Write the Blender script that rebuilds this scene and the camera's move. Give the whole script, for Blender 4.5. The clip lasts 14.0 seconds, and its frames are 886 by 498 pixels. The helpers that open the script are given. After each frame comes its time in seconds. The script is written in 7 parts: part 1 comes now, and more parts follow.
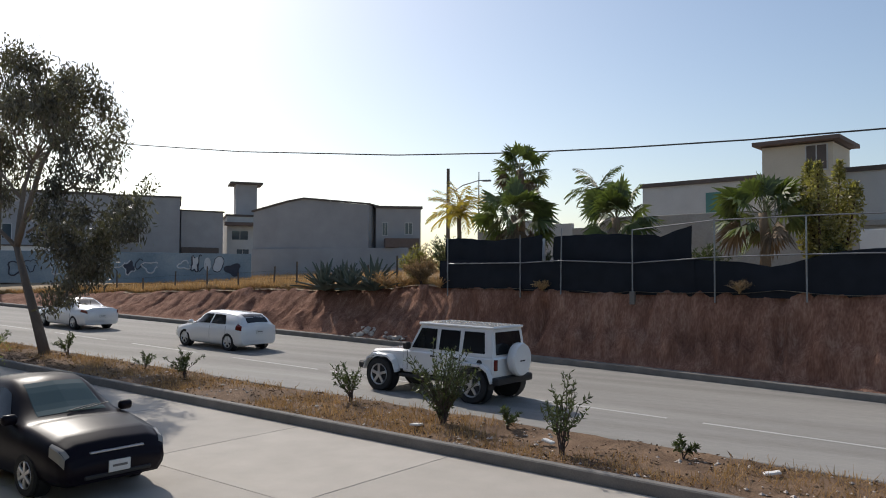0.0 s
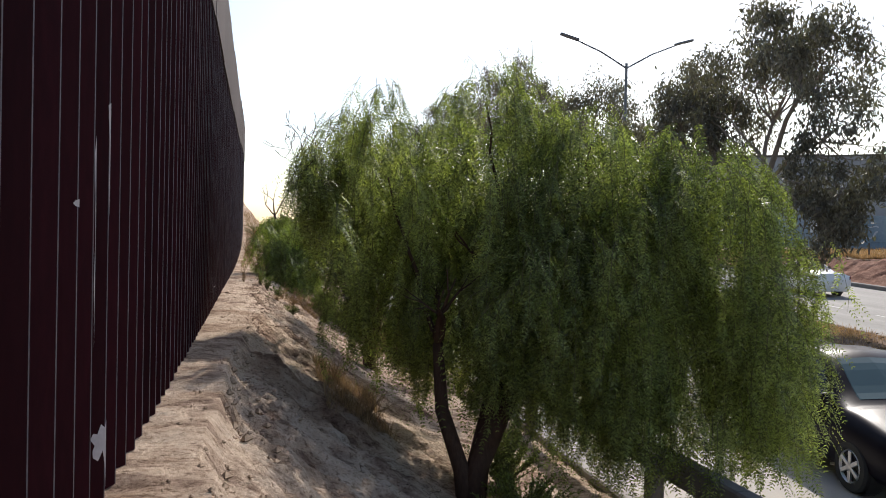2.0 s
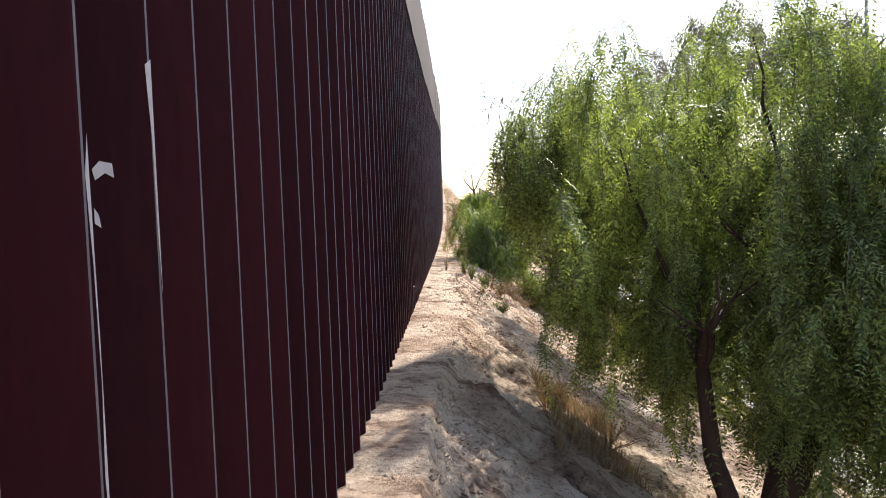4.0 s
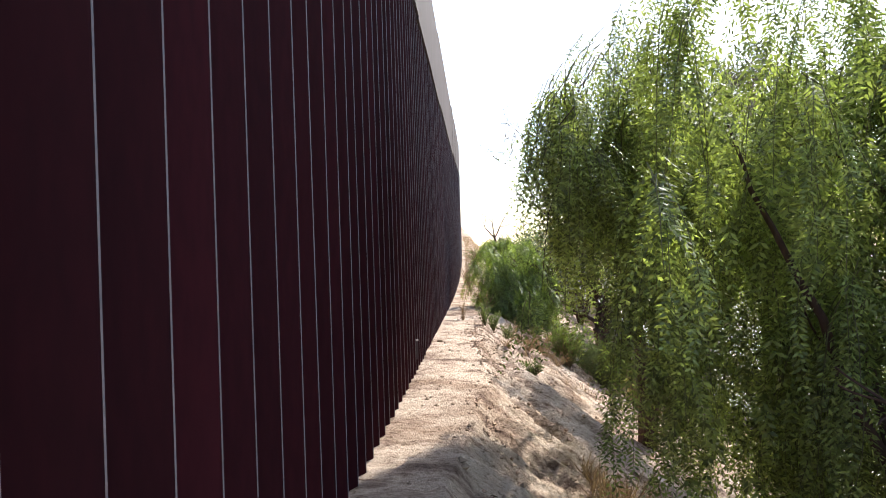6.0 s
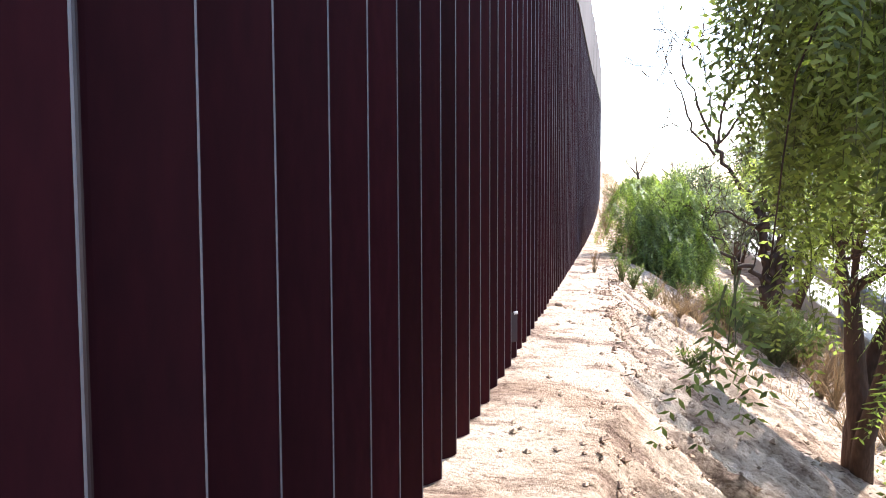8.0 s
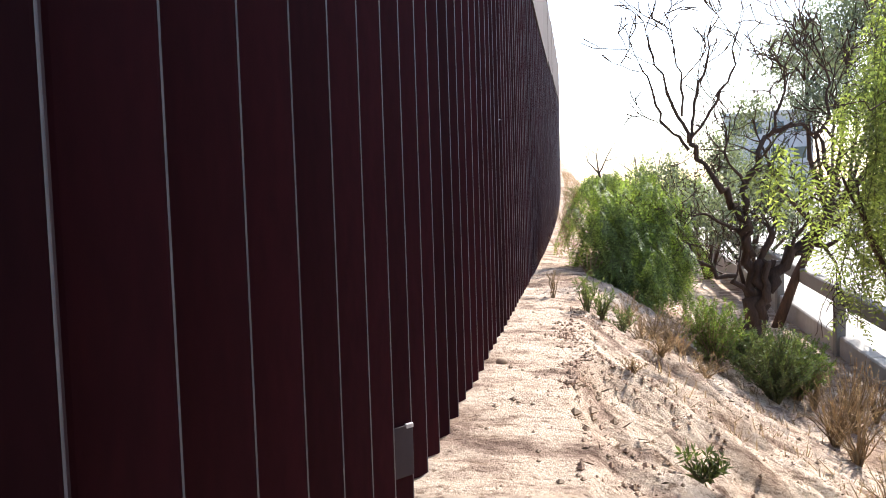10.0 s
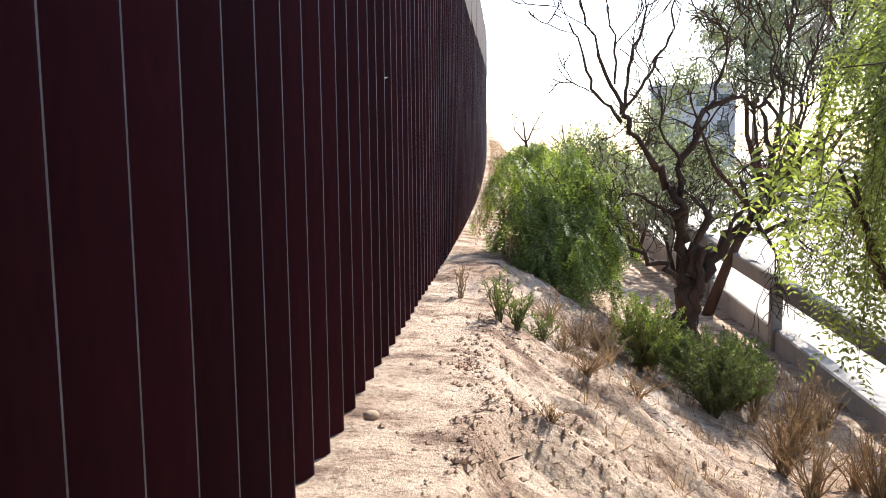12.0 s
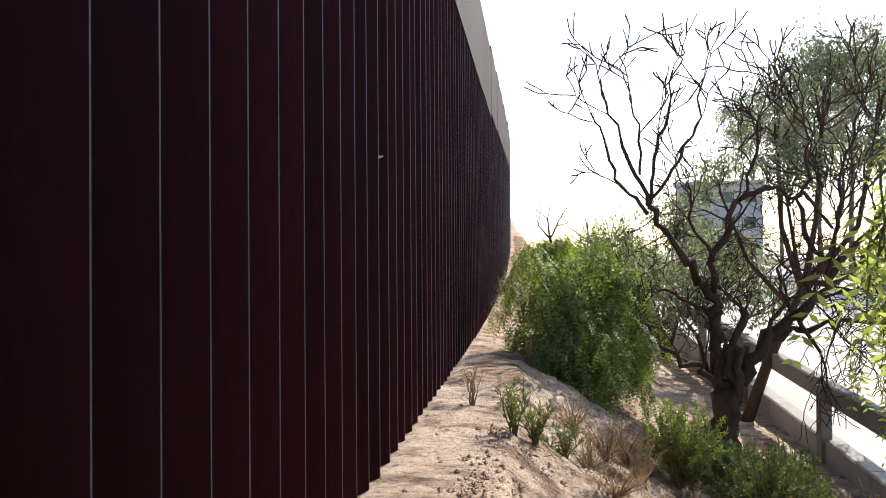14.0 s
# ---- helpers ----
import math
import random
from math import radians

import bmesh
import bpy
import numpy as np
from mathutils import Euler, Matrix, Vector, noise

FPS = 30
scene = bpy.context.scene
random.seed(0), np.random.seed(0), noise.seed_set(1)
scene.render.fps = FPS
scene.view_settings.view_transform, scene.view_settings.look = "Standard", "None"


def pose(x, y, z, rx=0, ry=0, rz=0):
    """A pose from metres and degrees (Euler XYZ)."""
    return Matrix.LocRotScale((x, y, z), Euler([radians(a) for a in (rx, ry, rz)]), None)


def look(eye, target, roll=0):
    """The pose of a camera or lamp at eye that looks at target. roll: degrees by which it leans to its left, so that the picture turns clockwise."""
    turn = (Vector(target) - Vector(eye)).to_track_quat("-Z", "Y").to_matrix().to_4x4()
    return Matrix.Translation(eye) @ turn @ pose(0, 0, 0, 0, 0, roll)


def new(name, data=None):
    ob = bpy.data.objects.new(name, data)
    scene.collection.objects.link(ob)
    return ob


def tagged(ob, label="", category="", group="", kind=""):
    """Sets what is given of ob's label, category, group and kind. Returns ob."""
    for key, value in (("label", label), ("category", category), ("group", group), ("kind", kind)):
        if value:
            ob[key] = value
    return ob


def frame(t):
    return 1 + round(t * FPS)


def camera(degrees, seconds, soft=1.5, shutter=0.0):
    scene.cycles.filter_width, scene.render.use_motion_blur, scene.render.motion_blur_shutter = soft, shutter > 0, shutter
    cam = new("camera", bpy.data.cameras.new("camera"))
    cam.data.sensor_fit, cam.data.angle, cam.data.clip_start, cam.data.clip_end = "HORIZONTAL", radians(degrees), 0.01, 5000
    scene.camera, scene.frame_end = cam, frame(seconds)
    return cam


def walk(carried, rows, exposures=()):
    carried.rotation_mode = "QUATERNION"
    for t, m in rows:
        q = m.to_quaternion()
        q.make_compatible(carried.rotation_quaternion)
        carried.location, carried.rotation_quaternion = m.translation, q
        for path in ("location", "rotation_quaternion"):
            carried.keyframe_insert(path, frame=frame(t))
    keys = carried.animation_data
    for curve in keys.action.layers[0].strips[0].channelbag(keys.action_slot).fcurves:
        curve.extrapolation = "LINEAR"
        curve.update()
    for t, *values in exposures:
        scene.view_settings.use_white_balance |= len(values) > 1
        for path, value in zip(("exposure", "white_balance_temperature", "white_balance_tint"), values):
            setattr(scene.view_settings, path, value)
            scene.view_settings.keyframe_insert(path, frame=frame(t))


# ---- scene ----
cam = camera(59.1, 14.0, 1.0)
PATH = [
    (0, (0.571, -5.154, 3.076), (2.322, -4.191, 3.151), 0.2),
    (0.5, (0.592, -4.454, 3.182), (2.038, -3.073, 3.226), -1.3),
    (1, (0.603, -3.865, 3.183), (1.691, -2.187, 3.214), -0.6),
    (1.5, (0.617, -3.210, 3.173), (1.319, -1.337, 3.191), 0.3),
    (2, (0.531, -2.599, 2.945), (0.997, -0.654, 2.907), 1.4),
    (2.5, (0.467, -2.188, 2.885), (0.743, -0.214, 2.721), 2.0),
    (3, (0.463, -1.770, 2.922), (0.614, 0.221, 2.806), 1.9),
    (3.5, (0.531, -1.456, 2.964), (0.567, 0.539, 2.828), 1.6),
    (4, (0.526, -0.863, 3.132), (0.489, 1.134, 3.016), -1.9),
    (4.2, (0.566, -0.582, 3.321), (0.479, 1.404, 3.105), 0.1),
    (6.3, (0.547, 1.678, 2.877), (0.481, 3.677, 2.909), -2.7),
    (6.5, (0.562, 1.863, 2.920), (0.508, 3.862, 2.930), -3.2),
    (7, (0.598, 2.591, 2.887), (0.455, 4.586, 2.853), -2.6),
    (7.5, (0.639, 3.309, 2.820), (0.331, 5.283, 2.710), -2.3),
    (8, (0.562, 3.840, 2.852), (0.130, 5.788, 2.714), -0.2),
    (8.2, (0.546, 4.024, 2.843), (0.081, 5.966, 2.727), -0.4),
    (10.3, (0.581, 6.102, 2.949), (0.273, 8.074, 2.812), -1.4),
    (10.5, (0.609, 6.273, 2.959), (0.325, 8.248, 2.824), -1.0),
    (11, (0.658, 6.754, 2.962), (0.426, 8.735, 2.806), -0.7),
    (11.5, (0.682, 7.045, 2.954), (0.490, 9.027, 2.765), -0.9),
    (12, (0.681, 7.263, 3.019), (0.519, 9.243, 2.794), -0.5),
    (12.5, (0.763, 7.598, 2.995), (0.589, 9.577, 2.765), -0.5),
    (13, (0.784, 7.678, 2.964), (0.595, 9.661, 2.791), -1.0),
    (13.5, (0.729, 7.779, 2.984), (0.537, 9.769, 2.919), -0.4),
    (14, (0.752, 7.876, 2.979), (0.525, 9.863, 3.000), -0.4),
]
EXPOSURES = [(0.0, -0.08, 6500, 10), (1.0, -0.05, 6450, 10), (1.5, 0.4, 6450, 10), (2.0, 0.45, 6450, 11), (2.5, 1.25, 6450, 11), (3.0, 1.15, 6480, 10), (4.0, 1.4, 6450, 10), (6.5, 1.6, 6150, 9),
             (7.5, 2.0, 5950, 10), (8.2, 2.3, 5850, 10), (10.5, 1.65, 6250, 11), (12.5, 1.55, 6350, 11), (14.0, 1.15, 6400, 10)]
walk(cam, [(t, look(eye, target, roll)) for t, eye, target, roll in PATH], EXPOSURES)

# --- world and sun: clear hazy afternoon, sun ahead over the road ---
SUN_AZ, SUN_EL = 31.0, 39.0          # degrees to the right of +y, above the horizon
world = bpy.data.worlds.new("sky")
scene.world = world
world.use_nodes = True
wt = world.node_tree
bg = wt.nodes["Background"]
sky = wt.nodes.new("ShaderNodeTexSky")
sky.sky_type = "NISHITA"
sky.sun_disc = False
sky.sun_elevation = radians(SUN_EL)
sky.sun_rotation = radians(SUN_AZ)
sky.air_density, sky.dust_density, sky.ozone_density = 1.0, 1.3, 0.8
bg.inputs[1].default_value = 0.13
wt.links.new(sky.outputs[0], bg.inputs[0])
sun = new("sun", bpy.data.lights.new("sun", "SUN"))
sun.data.energy, sun.data.angle, sun.data.color = 3.7, radians(0.53), (1.0, 0.94, 0.86)
sun_from = Vector((math.sin(radians(SUN_AZ)) * math.cos(radians(SUN_EL)), math.cos(radians(SUN_AZ)) * math.cos(radians(SUN_EL)), math.sin(radians(SUN_EL))))
sun.matrix_world = look(sun_from * 80, (0, 0, 0))

# --- materials ---
def material(name, c1, c2, rough=0.8, scale=3.0, fine=40.0, bump=0.3, metal=0.0, depth=0.02, spread=0.5, spec=0.5, random=0.0, stretch=(1, 1, 1), detail=6.0, translucent=0.0, c3=None, big=0.35, through_tint=(1.3, 1.45, 0.6)):
    m = bpy.data.materials.new(name)
    m.use_nodes = True
    nt = m.node_tree
    n, l = nt.nodes, nt.links
    b = n["Principled BSDF"]
    b.inputs["Roughness"].default_value = rough
    b.inputs["Metallic"].default_value = metal
    b.inputs["Specular IOR Level"].default_value = spec
    geo = n.new("ShaderNodeNewGeometry")
    mp = n.new("ShaderNodeVectorMath"); mp.operation = "MULTIPLY"
    mp.inputs[1].default_value = stretch
    l.new(geo.outputs["Position"], mp.inputs[0])
    t1 = n.new("ShaderNodeTexNoise"); t1.inputs["Scale"].default_value = scale; t1.inputs["Detail"].default_value = detail
    t2 = n.new("ShaderNodeTexNoise"); t2.inputs["Scale"].default_value = fine; t2.inputs["Detail"].default_value = 4
    t3 = n.new("ShaderNodeTexNoise"); t3.inputs["Scale"].default_value = big; t3.inputs["Detail"].default_value = 3
    for t in (t1, t2, t3):
        l.new(mp.outputs[0], t.inputs["Vector"])
    ramp = n.new("ShaderNodeValToRGB")
    ramp.color_ramp.elements[0].position, ramp.color_ramp.elements[1].position = 0.5 - spread / 2, 0.5 + spread / 2
    ramp.color_ramp.elements[0].color, ramp.color_ramp.elements[1].color = (*c1, 1), (*c2, 1)
    if c3:
        e = ramp.color_ramp.elements.new(0.5); e.color = (*c3, 1)
    add = n.new("ShaderNodeMath"); add.operation = "MULTIPLY_ADD"
    add.inputs[1].default_value = 0.35
    l.new(t2.outputs["Fac"], add.inputs[0])
    mixf = n.new("ShaderNodeMath"); mixf.operation = "MULTIPLY_ADD"; mixf.inputs[1].default_value = 0.4
    l.new(t1.outputs["Fac"], mixf.inputs[0])
    half = n.new("ShaderNodeMath"); half.operation = "MULTIPLY"; half.inputs[1].default_value = 0.25
    l.new(t3.outputs["Fac"], half.inputs[0])
    l.new(half.outputs[0], mixf.inputs[2])
    l.new(mixf.outputs[0], add.inputs[2])
    l.new(add.outputs[0], ramp.inputs[0])
    col = ramp.outputs[0]
    if random:
        src = geo.outputs["Random Per Island"]
        if random < 0:
            src = n.new("ShaderNodeObjectInfo").outputs["Random"]
        hsv = n.new("ShaderNodeHueSaturation")
        mr = n.new("ShaderNodeMapRange"); mr.inputs[3].default_value = 1 - abs(random); mr.inputs[4].default_value = 1 + abs(random)
        l.new(src, mr.inputs[0]); l.new(mr.outputs[0], hsv.inputs["Value"]); l.new(col, hsv.inputs["Color"])
        col = hsv.outputs[0]
    l.new(col, b.inputs["Base Color"])
    if bump:
        bp = n.new("ShaderNodeBump"); bp.inputs["Strength"].default_value = bump; bp.inputs["Distance"].default_value = depth
        l.new(add.outputs[0], bp.inputs["Height"]); l.new(bp.outputs[0], b.inputs["Normal"])
    if translucent:
        tr = n.new("ShaderNodeBsdfTranslucent")
        gain = n.new("ShaderNodeMix"); gain.data_type = "RGBA"; gain.blend_type = "MULTIPLY"; gain.inputs[0].default_value = 1.0
        gain.inputs[7].default_value = (*through_tint, 1)
        l.new(col, gain.inputs[6]); l.new(gain.outputs[2], tr.inputs[0])
        mx = n.new("ShaderNodeMixShader"); mx.inputs[0].default_value = translucent
        l.new(b.outputs[0], mx.inputs[1]); l.new(tr.outputs[0], mx.inputs[2])
        l.new(mx.outputs[0], n["Material Output"].inputs[0])
    return m

def glass_dark(name, tint):
    m = bpy.data.materials.new(name); m.use_nodes = True
    b = m.node_tree.nodes["Principled BSDF"]
    b.inputs["Base Color"].default_value = (*tint, 1)
    b.inputs["Roughness"].default_value = 0.05
    b.inputs["Specular IOR Level"].default_value = 0.45
    return m

def paint(name, c, rough=0.25, coat=0.8, metal=0.0):
    m = material(name, tuple(v * 0.94 for v in c), c, rough, 2.0, 60, 0.02, metal, 0.002)
    m.node_tree.nodes["Principled BSDF"].inputs["Coat Weight"].default_value = coat
    m.node_tree.nodes["Principled BSDF"].inputs["Coat Roughness"].default_value = 0.06
    return m

M_RUST = material("rusted_steel", (0.0125, 0.0018, 0.0034), (0.043, 0.0058, 0.0088), 0.75, 1.6, 45, 0.3, 0.0, 0.004, 0.55, 0.11, -0.25, (1, 1, 0.22))
# paler than the posts: sun highlight on their corners, put into the colour
M_EDGE = material("steel_edge_highlight", (0.06, 0.045, 0.05), (0.27, 0.225, 0.225), 0.45, 1.6, 22, 0.1, 0.0, 0.002, 0.5, 0.5, 0.0, (1, 1, 0.6))
M_PLATE = material("weathered_plate", (0.034, 0.024, 0.025), (0.070, 0.052, 0.054), 0.85, 0.8, 18, 0.2, 0.0, 0.004, 0.5, 0.12, -0.12, (1, 1, 0.3))
M_PATCH = material("scraped_bare_metal", (0.42, 0.37, 0.36), (0.68, 0.61, 0.58), 0.5, 8, 60, 0.2, 0.0, 0.003)
def sand_material():
    """Pale dry sand: compacted crust, darker washed-out runs down the slope, grit."""
    m = bpy.data.materials.new("dry_sand"); m.use_nodes = True
    nt = m.node_tree; n, l = nt.nodes, nt.links
    b = n["Principled BSDF"]; b.inputs["Roughness"].default_value = 0.95; b.inputs["Specular IOR Level"].default_value = 0.1
    geo = n.new("ShaderNodeNewGeometry")
    def tex(scale, detail, rough, stretch):
        v = n.new("ShaderNodeVectorMath"); v.operation = "MULTIPLY"; v.inputs[1].default_value = stretch
        l.new(geo.outputs["Position"], v.inputs[0])
        t = n.new("ShaderNodeTexNoise"); t.inputs["Scale"].default_value = scale; t.inputs["Detail"].default_value = detail; t.inputs["Roughness"].default_value = rough
        l.new(v.outputs[0], t.inputs["Vector"])
        return t.outputs["Fac"]
    def ramp(fac, stops):
        r = n.new("ShaderNodeValToRGB")
        r.color_ramp.elements[0].position, r.color_ramp.elements[1].position = stops[0][0], stops[-1][0]
        r.color_ramp.elements[0].color, r.color_ramp.elements[1].color = (*stops[0][1], 1), (*stops[-1][1], 1)
        for p, c in stops[1:-1]:
            e = r.color_ramp.elements.new(p); e.color = (*c, 1)
        l.new(fac, r.inputs[0])
        return r.outputs[0]
    def mult(a, c, f):
        x = n.new("ShaderNodeMix"); x.data_type = "RGBA"; x.blend_type = "MULTIPLY"; x.inputs[0].default_value = f
        l.new(a, x.inputs[6]); l.new(c, x.inputs[7])
        return x.outputs[2]
    runs, patches, grit, specks = tex(2.6, 12, 0.72, (0.75, 1.25, 0.9)), tex(1.1, 6, 0.6, (1, 1, 1)), tex(60, 3, 0.6, (1, 1, 1)), tex(26, 8, 0.75, (0.8, 1.3, 1))
    c = ramp(runs, [(0.34, (0.17, 0.11, 0.08)), (0.42, (0.36, 0.255, 0.19)), (0.485, (0.59, 0.45, 0.335)), (0.66, (0.71, 0.58, 0.455))])
    c = mult(c, ramp(patches, [(0.36, (0.58, 0.50, 0.45)), (0.50, (1.0, 1.0, 1.0))]), 0.8)
    c = mult(c, ramp(specks, [(0.39, (0.30, 0.24, 0.20)), (0.47, (1.0, 1.0, 1.0))]), 0.75)
    lines = tex(7.0, 10, 0.8, (0.5, 1.9, 1.0))
    c = mult(c, ramp(lines, [(0.38, (0.36, 0.28, 0.23)), (0.455, (1.0, 1.0, 1.0))]), 0.7)
    c = mult(c, ramp(grit, [(0.25, (0.72, 0.70, 0.68)), (0.55, (1.0, 1.0, 1.0))]), 0.7)
    l.new(c, b.inputs["Base Color"])
    prev = None
    for fac, strength, dist in ((runs, 0.7, 0.08), (lines, 0.8, 0.035), (specks, 0.8, 0.022), (grit, 0.45, 0.006)):
        bp = n.new("ShaderNodeBump"); bp.inputs["Strength"].default_value = strength; bp.inputs["Distance"].default_value = dist
        l.new(fac, bp.inputs["Height"])
        if prev is not None:
            l.new(prev, bp.inputs["Normal"])
        prev = bp.outputs[0]
    l.new(prev, b.inputs["Normal"])
    return m
M_SAND = sand_material()
M_CRUST = material("sand_clods", (0.24, 0.17, 0.115), (0.44, 0.33, 0.235), 0.95, 8, 60, 0.7, 0.0, 0.02, 0.5, 0.15, 0.25)
M_CLOD = material("reddish_clod", (0.29, 0.19, 0.13), (0.50, 0.36, 0.26), 0.95, 6, 50, 0.8, 0.0, 0.01, 0.5, 0.1, 0.35)
M_ROAD = material("pale_concrete", (0.36, 0.325, 0.28), (0.51, 0.463, 0.403), 0.85, 1.6, 70, 0.3, 0.0, 0.004, 0.45, 0.3, -0.05)
M_ROAD2 = material("worn_road_concrete", (0.17, 0.16, 0.145), (0.36, 0.34, 0.31), 0.85, 1.1, 70, 0.25, 0.0, 0.004, 0.34, 0.3, 0.0, (0.9, 0.05, 1.0), big=0.5, detail=8.0)
M_JOINT = material("joint_filler", (0.05, 0.045, 0.04), (0.10, 0.09, 0.08), 0.9, 5, 40, 0.3)
M_KERB = material("kerb_concrete", (0.095, 0.085, 0.075), (0.27, 0.25, 0.225), 0.9, 2.5, 45, 0.5, 0.0, 0.01)
M_RAIL = material("grey_rail_concrete", (0.15, 0.135, 0.12), (0.28, 0.255, 0.225), 0.9, 2.5, 40, 0.5, 0.0, 0.01)
M_SOIL = material("dry_median_soil", (0.06, 0.036, 0.023), (0.27, 0.175, 0.11), 0.95, 2.2, 25, 1.0, 0.0, 0.06, 0.34, 0.15, big=0.6, detail=9.0)
M_CUT = material("red_earth_cut", (0.10, 0.045, 0.030), (0.43, 0.26, 0.185), 0.95, 2.6, 14, 1.0, 0.0, 0.14, 0.36, 0.1, 0.0, (1.3, 1.3, 0.26), c3=(0.235, 0.118, 0.08), detail=9.0)
M_FIELD = material("dry_field_soil", (0.27, 0.20, 0.13), (0.44, 0.345, 0.235), 0.95, 0.8, 12, 0.9, 0.0, 0.08, 0.5, 0.1)
M_FAR = material("far_dry_land", (0.24, 0.19, 0.13), (0.36, 0.30, 0.21), 0.95, 0.05, 1.0, 0.2)
M_GRASS = material("dry_grass", (0.29, 0.185, 0.09), (0.52, 0.36, 0.18), 0.9, 1.5, 20, 0, spread=0.5, random=0.35, translucent=0.25, through_tint=(1.2, 1.05, 0.75))
M_WEED = material("weed_leaf", (0.09, 0.11, 0.045), (0.17, 0.19, 0.08), 0.7, 3, 20, 0, random=0.3, translucent=0.35)
M_BROWNWEED = material("dead_weed", (0.235, 0.165, 0.095), (0.42, 0.31, 0.19), 0.9, 3, 20, 0, random=0.4, translucent=0.3, through_tint=(1.12, 1.02, 0.78))
M_PEPPER = material("pepper_leaf", (0.10, 0.138, 0.042), (0.36, 0.41, 0.135), 0.42, 0.9, 8, 0, random=0.6, translucent=0.5, spread=0.35, through_tint=(1.15, 1.18, 0.6))
M_PEPPER2 = material("shrub_leaf", (0.10, 0.135, 0.04), (0.30, 0.35, 0.11), 0.55, 1.5, 8, 0, random=0.5, translucent=0.45, spread=0.35)
M_EUC = material("eucalyptus_leaf", (0.06, 0.056, 0.045), (0.18, 0.155, 0.122), 0.45, 0.7, 6, 0, random=0.4, translucent=0.25, spread=0.4)
M_GREYLEAF = material("grey_green_leaf", (0.075, 0.085, 0.07), (0.23, 0.24, 0.20), 0.5, 0.7, 6, 0, random=0.45, translucent=0.4, spread=0.4)
M_OLEANDER = material("oleander_leaf", (0.045, 0.06, 0.028), (0.11, 0.13, 0.06), 0.5, 2, 10, 0, random=0.35, translucent=0.25)
M_PALM = material("fan_palm_leaf", (0.05, 0.075, 0.028), (0.17, 0.20, 0.075), 0.45, 1.2, 8, 0, random=0.3, translucent=0.25)
M_YELLOWPALM = material("yellowed_palm_leaf", (0.30, 0.22, 0.05), (0.55, 0.40, 0.10), 0.5, 1.5, 8, 0, random=0.3, translucent=0.4)
M_YELLOWTREE = material("yellow_green_leaf", (0.15, 0.14, 0.055), (0.36, 0.30, 0.13), 0.55, 1.0, 8, 0, random=0.4, translucent=0.4)
M_DEADPALM = material("dead_frond", (0.16, 0.11, 0.07), (0.28, 0.20, 0.13), 0.9, 2, 20, 0, random=0.3)
M_AGAVE = material("agave_leaf", (0.055, 0.075, 0.065), (0.12, 0.15, 0.125), 0.5, 2, 12, 0.1, random=0.2)
M_BARK = material("dark_bark", (0.030, 0.019, 0.014), (0.125, 0.075, 0.052), 0.9, 5, 40, 1.0, 0.0, 0.03, 0.5, 0.2, 0, (1, 1, 0.3))
M_EUCBARK = material("eucalyptus_bark", (0.11, 0.085, 0.065), (0.24, 0.19, 0.15), 0.85, 3, 30, 0.6, 0.0, 0.02, 0.5, 0.2, 0, (1, 1, 0.3))
M_TWIG = material("grey_twig", (0.06, 0.045, 0.04), (0.13, 0.10, 0.09), 0.9, 5, 30, 0.3)
M_STEM = material("green_stem", (0.08, 0.08, 0.03), (0.15, 0.14, 0.06), 0.8, 5, 30, 0)
M_GREYWALL = material("grey_render_wall", (0.27, 0.265, 0.27), (0.36, 0.355, 0.36), 0.9, 0.7, 20, 0.25, 0.0, 0.01, 0.4)
M_PALEWALL = material("pale_render_wall", (0.42, 0.41, 0.40), (0.56, 0.55, 0.53), 0.9, 0.8, 20, 0.25, 0.0, 0.01, 0.4)
M_CREAM = material("cream_render_wall", (0.50, 0.43, 0.33), (0.64, 0.56, 0.45), 0.9, 0.8, 20, 0.2, 0.0, 0.01, 0.4)
M_BLUEWALL = material("blue_grey_painted_wall", (0.15, 0.21, 0.26), (0.30, 0.36, 0.40), 0.9, 0.35, 8, 0.2, 0.0, 0.01, 0.35)
M_GRAFFITI = material("dark_spray_paint", (0.03, 0.035, 0.05), (0.07, 0.075, 0.10), 0.8, 3, 20, 0)
M_PALEPAINT = material("pale_spray_paint", (0.45, 0.47, 0.50), (0.6, 0.62, 0.64), 0.8, 3, 20, 0)
M_BLOCK = material("unpainted_block_wall", (0.26, 0.24, 0.215), (0.44, 0.41, 0.37), 0.95, 2.0, 12, 0.6, 0.0, 0.02, 0.5)
M_ROOF = material("dark_roof_edge", (0.07, 0.055, 0.05), (0.14, 0.115, 0.10), 0.9, 2, 20, 0.3)
M_TILE = material("brown_roof_tile", (0.10, 0.07, 0.06), (0.19, 0.14, 0.12), 0.9, 6, 30, 0.6, 0.0, 0.03)
M_NET = material("black_shade_net", (0.008, 0.010, 0.014), (0.022, 0.026, 0.034), 0.85, 2.0, 90, 0.3, 0.0, 0.004, 0.5, 0.2)
M_PIPE = material("galvanised_pipe", (0.15, 0.155, 0.16), (0.30, 0.31, 0.32), 0.4, 4, 40, 0.1, 0.7, 0.002)
M_POST = material("weathered_timber_post", (0.07, 0.055, 0.045), (0.16, 0.13, 0.10), 0.9, 5, 40, 0.6, 0.0, 0.01, stretch=(1, 1, 0.2))
M_WIRE = material("black_cable", (0.02, 0.02, 0.02), (0.05, 0.05, 0.05), 0.7, 5, 30, 0)
M_LAMP = material("grey_lamp_steel", (0.10, 0.10, 0.105), (0.18, 0.18, 0.185), 0.5, 4, 30, 0.1, 0.5)
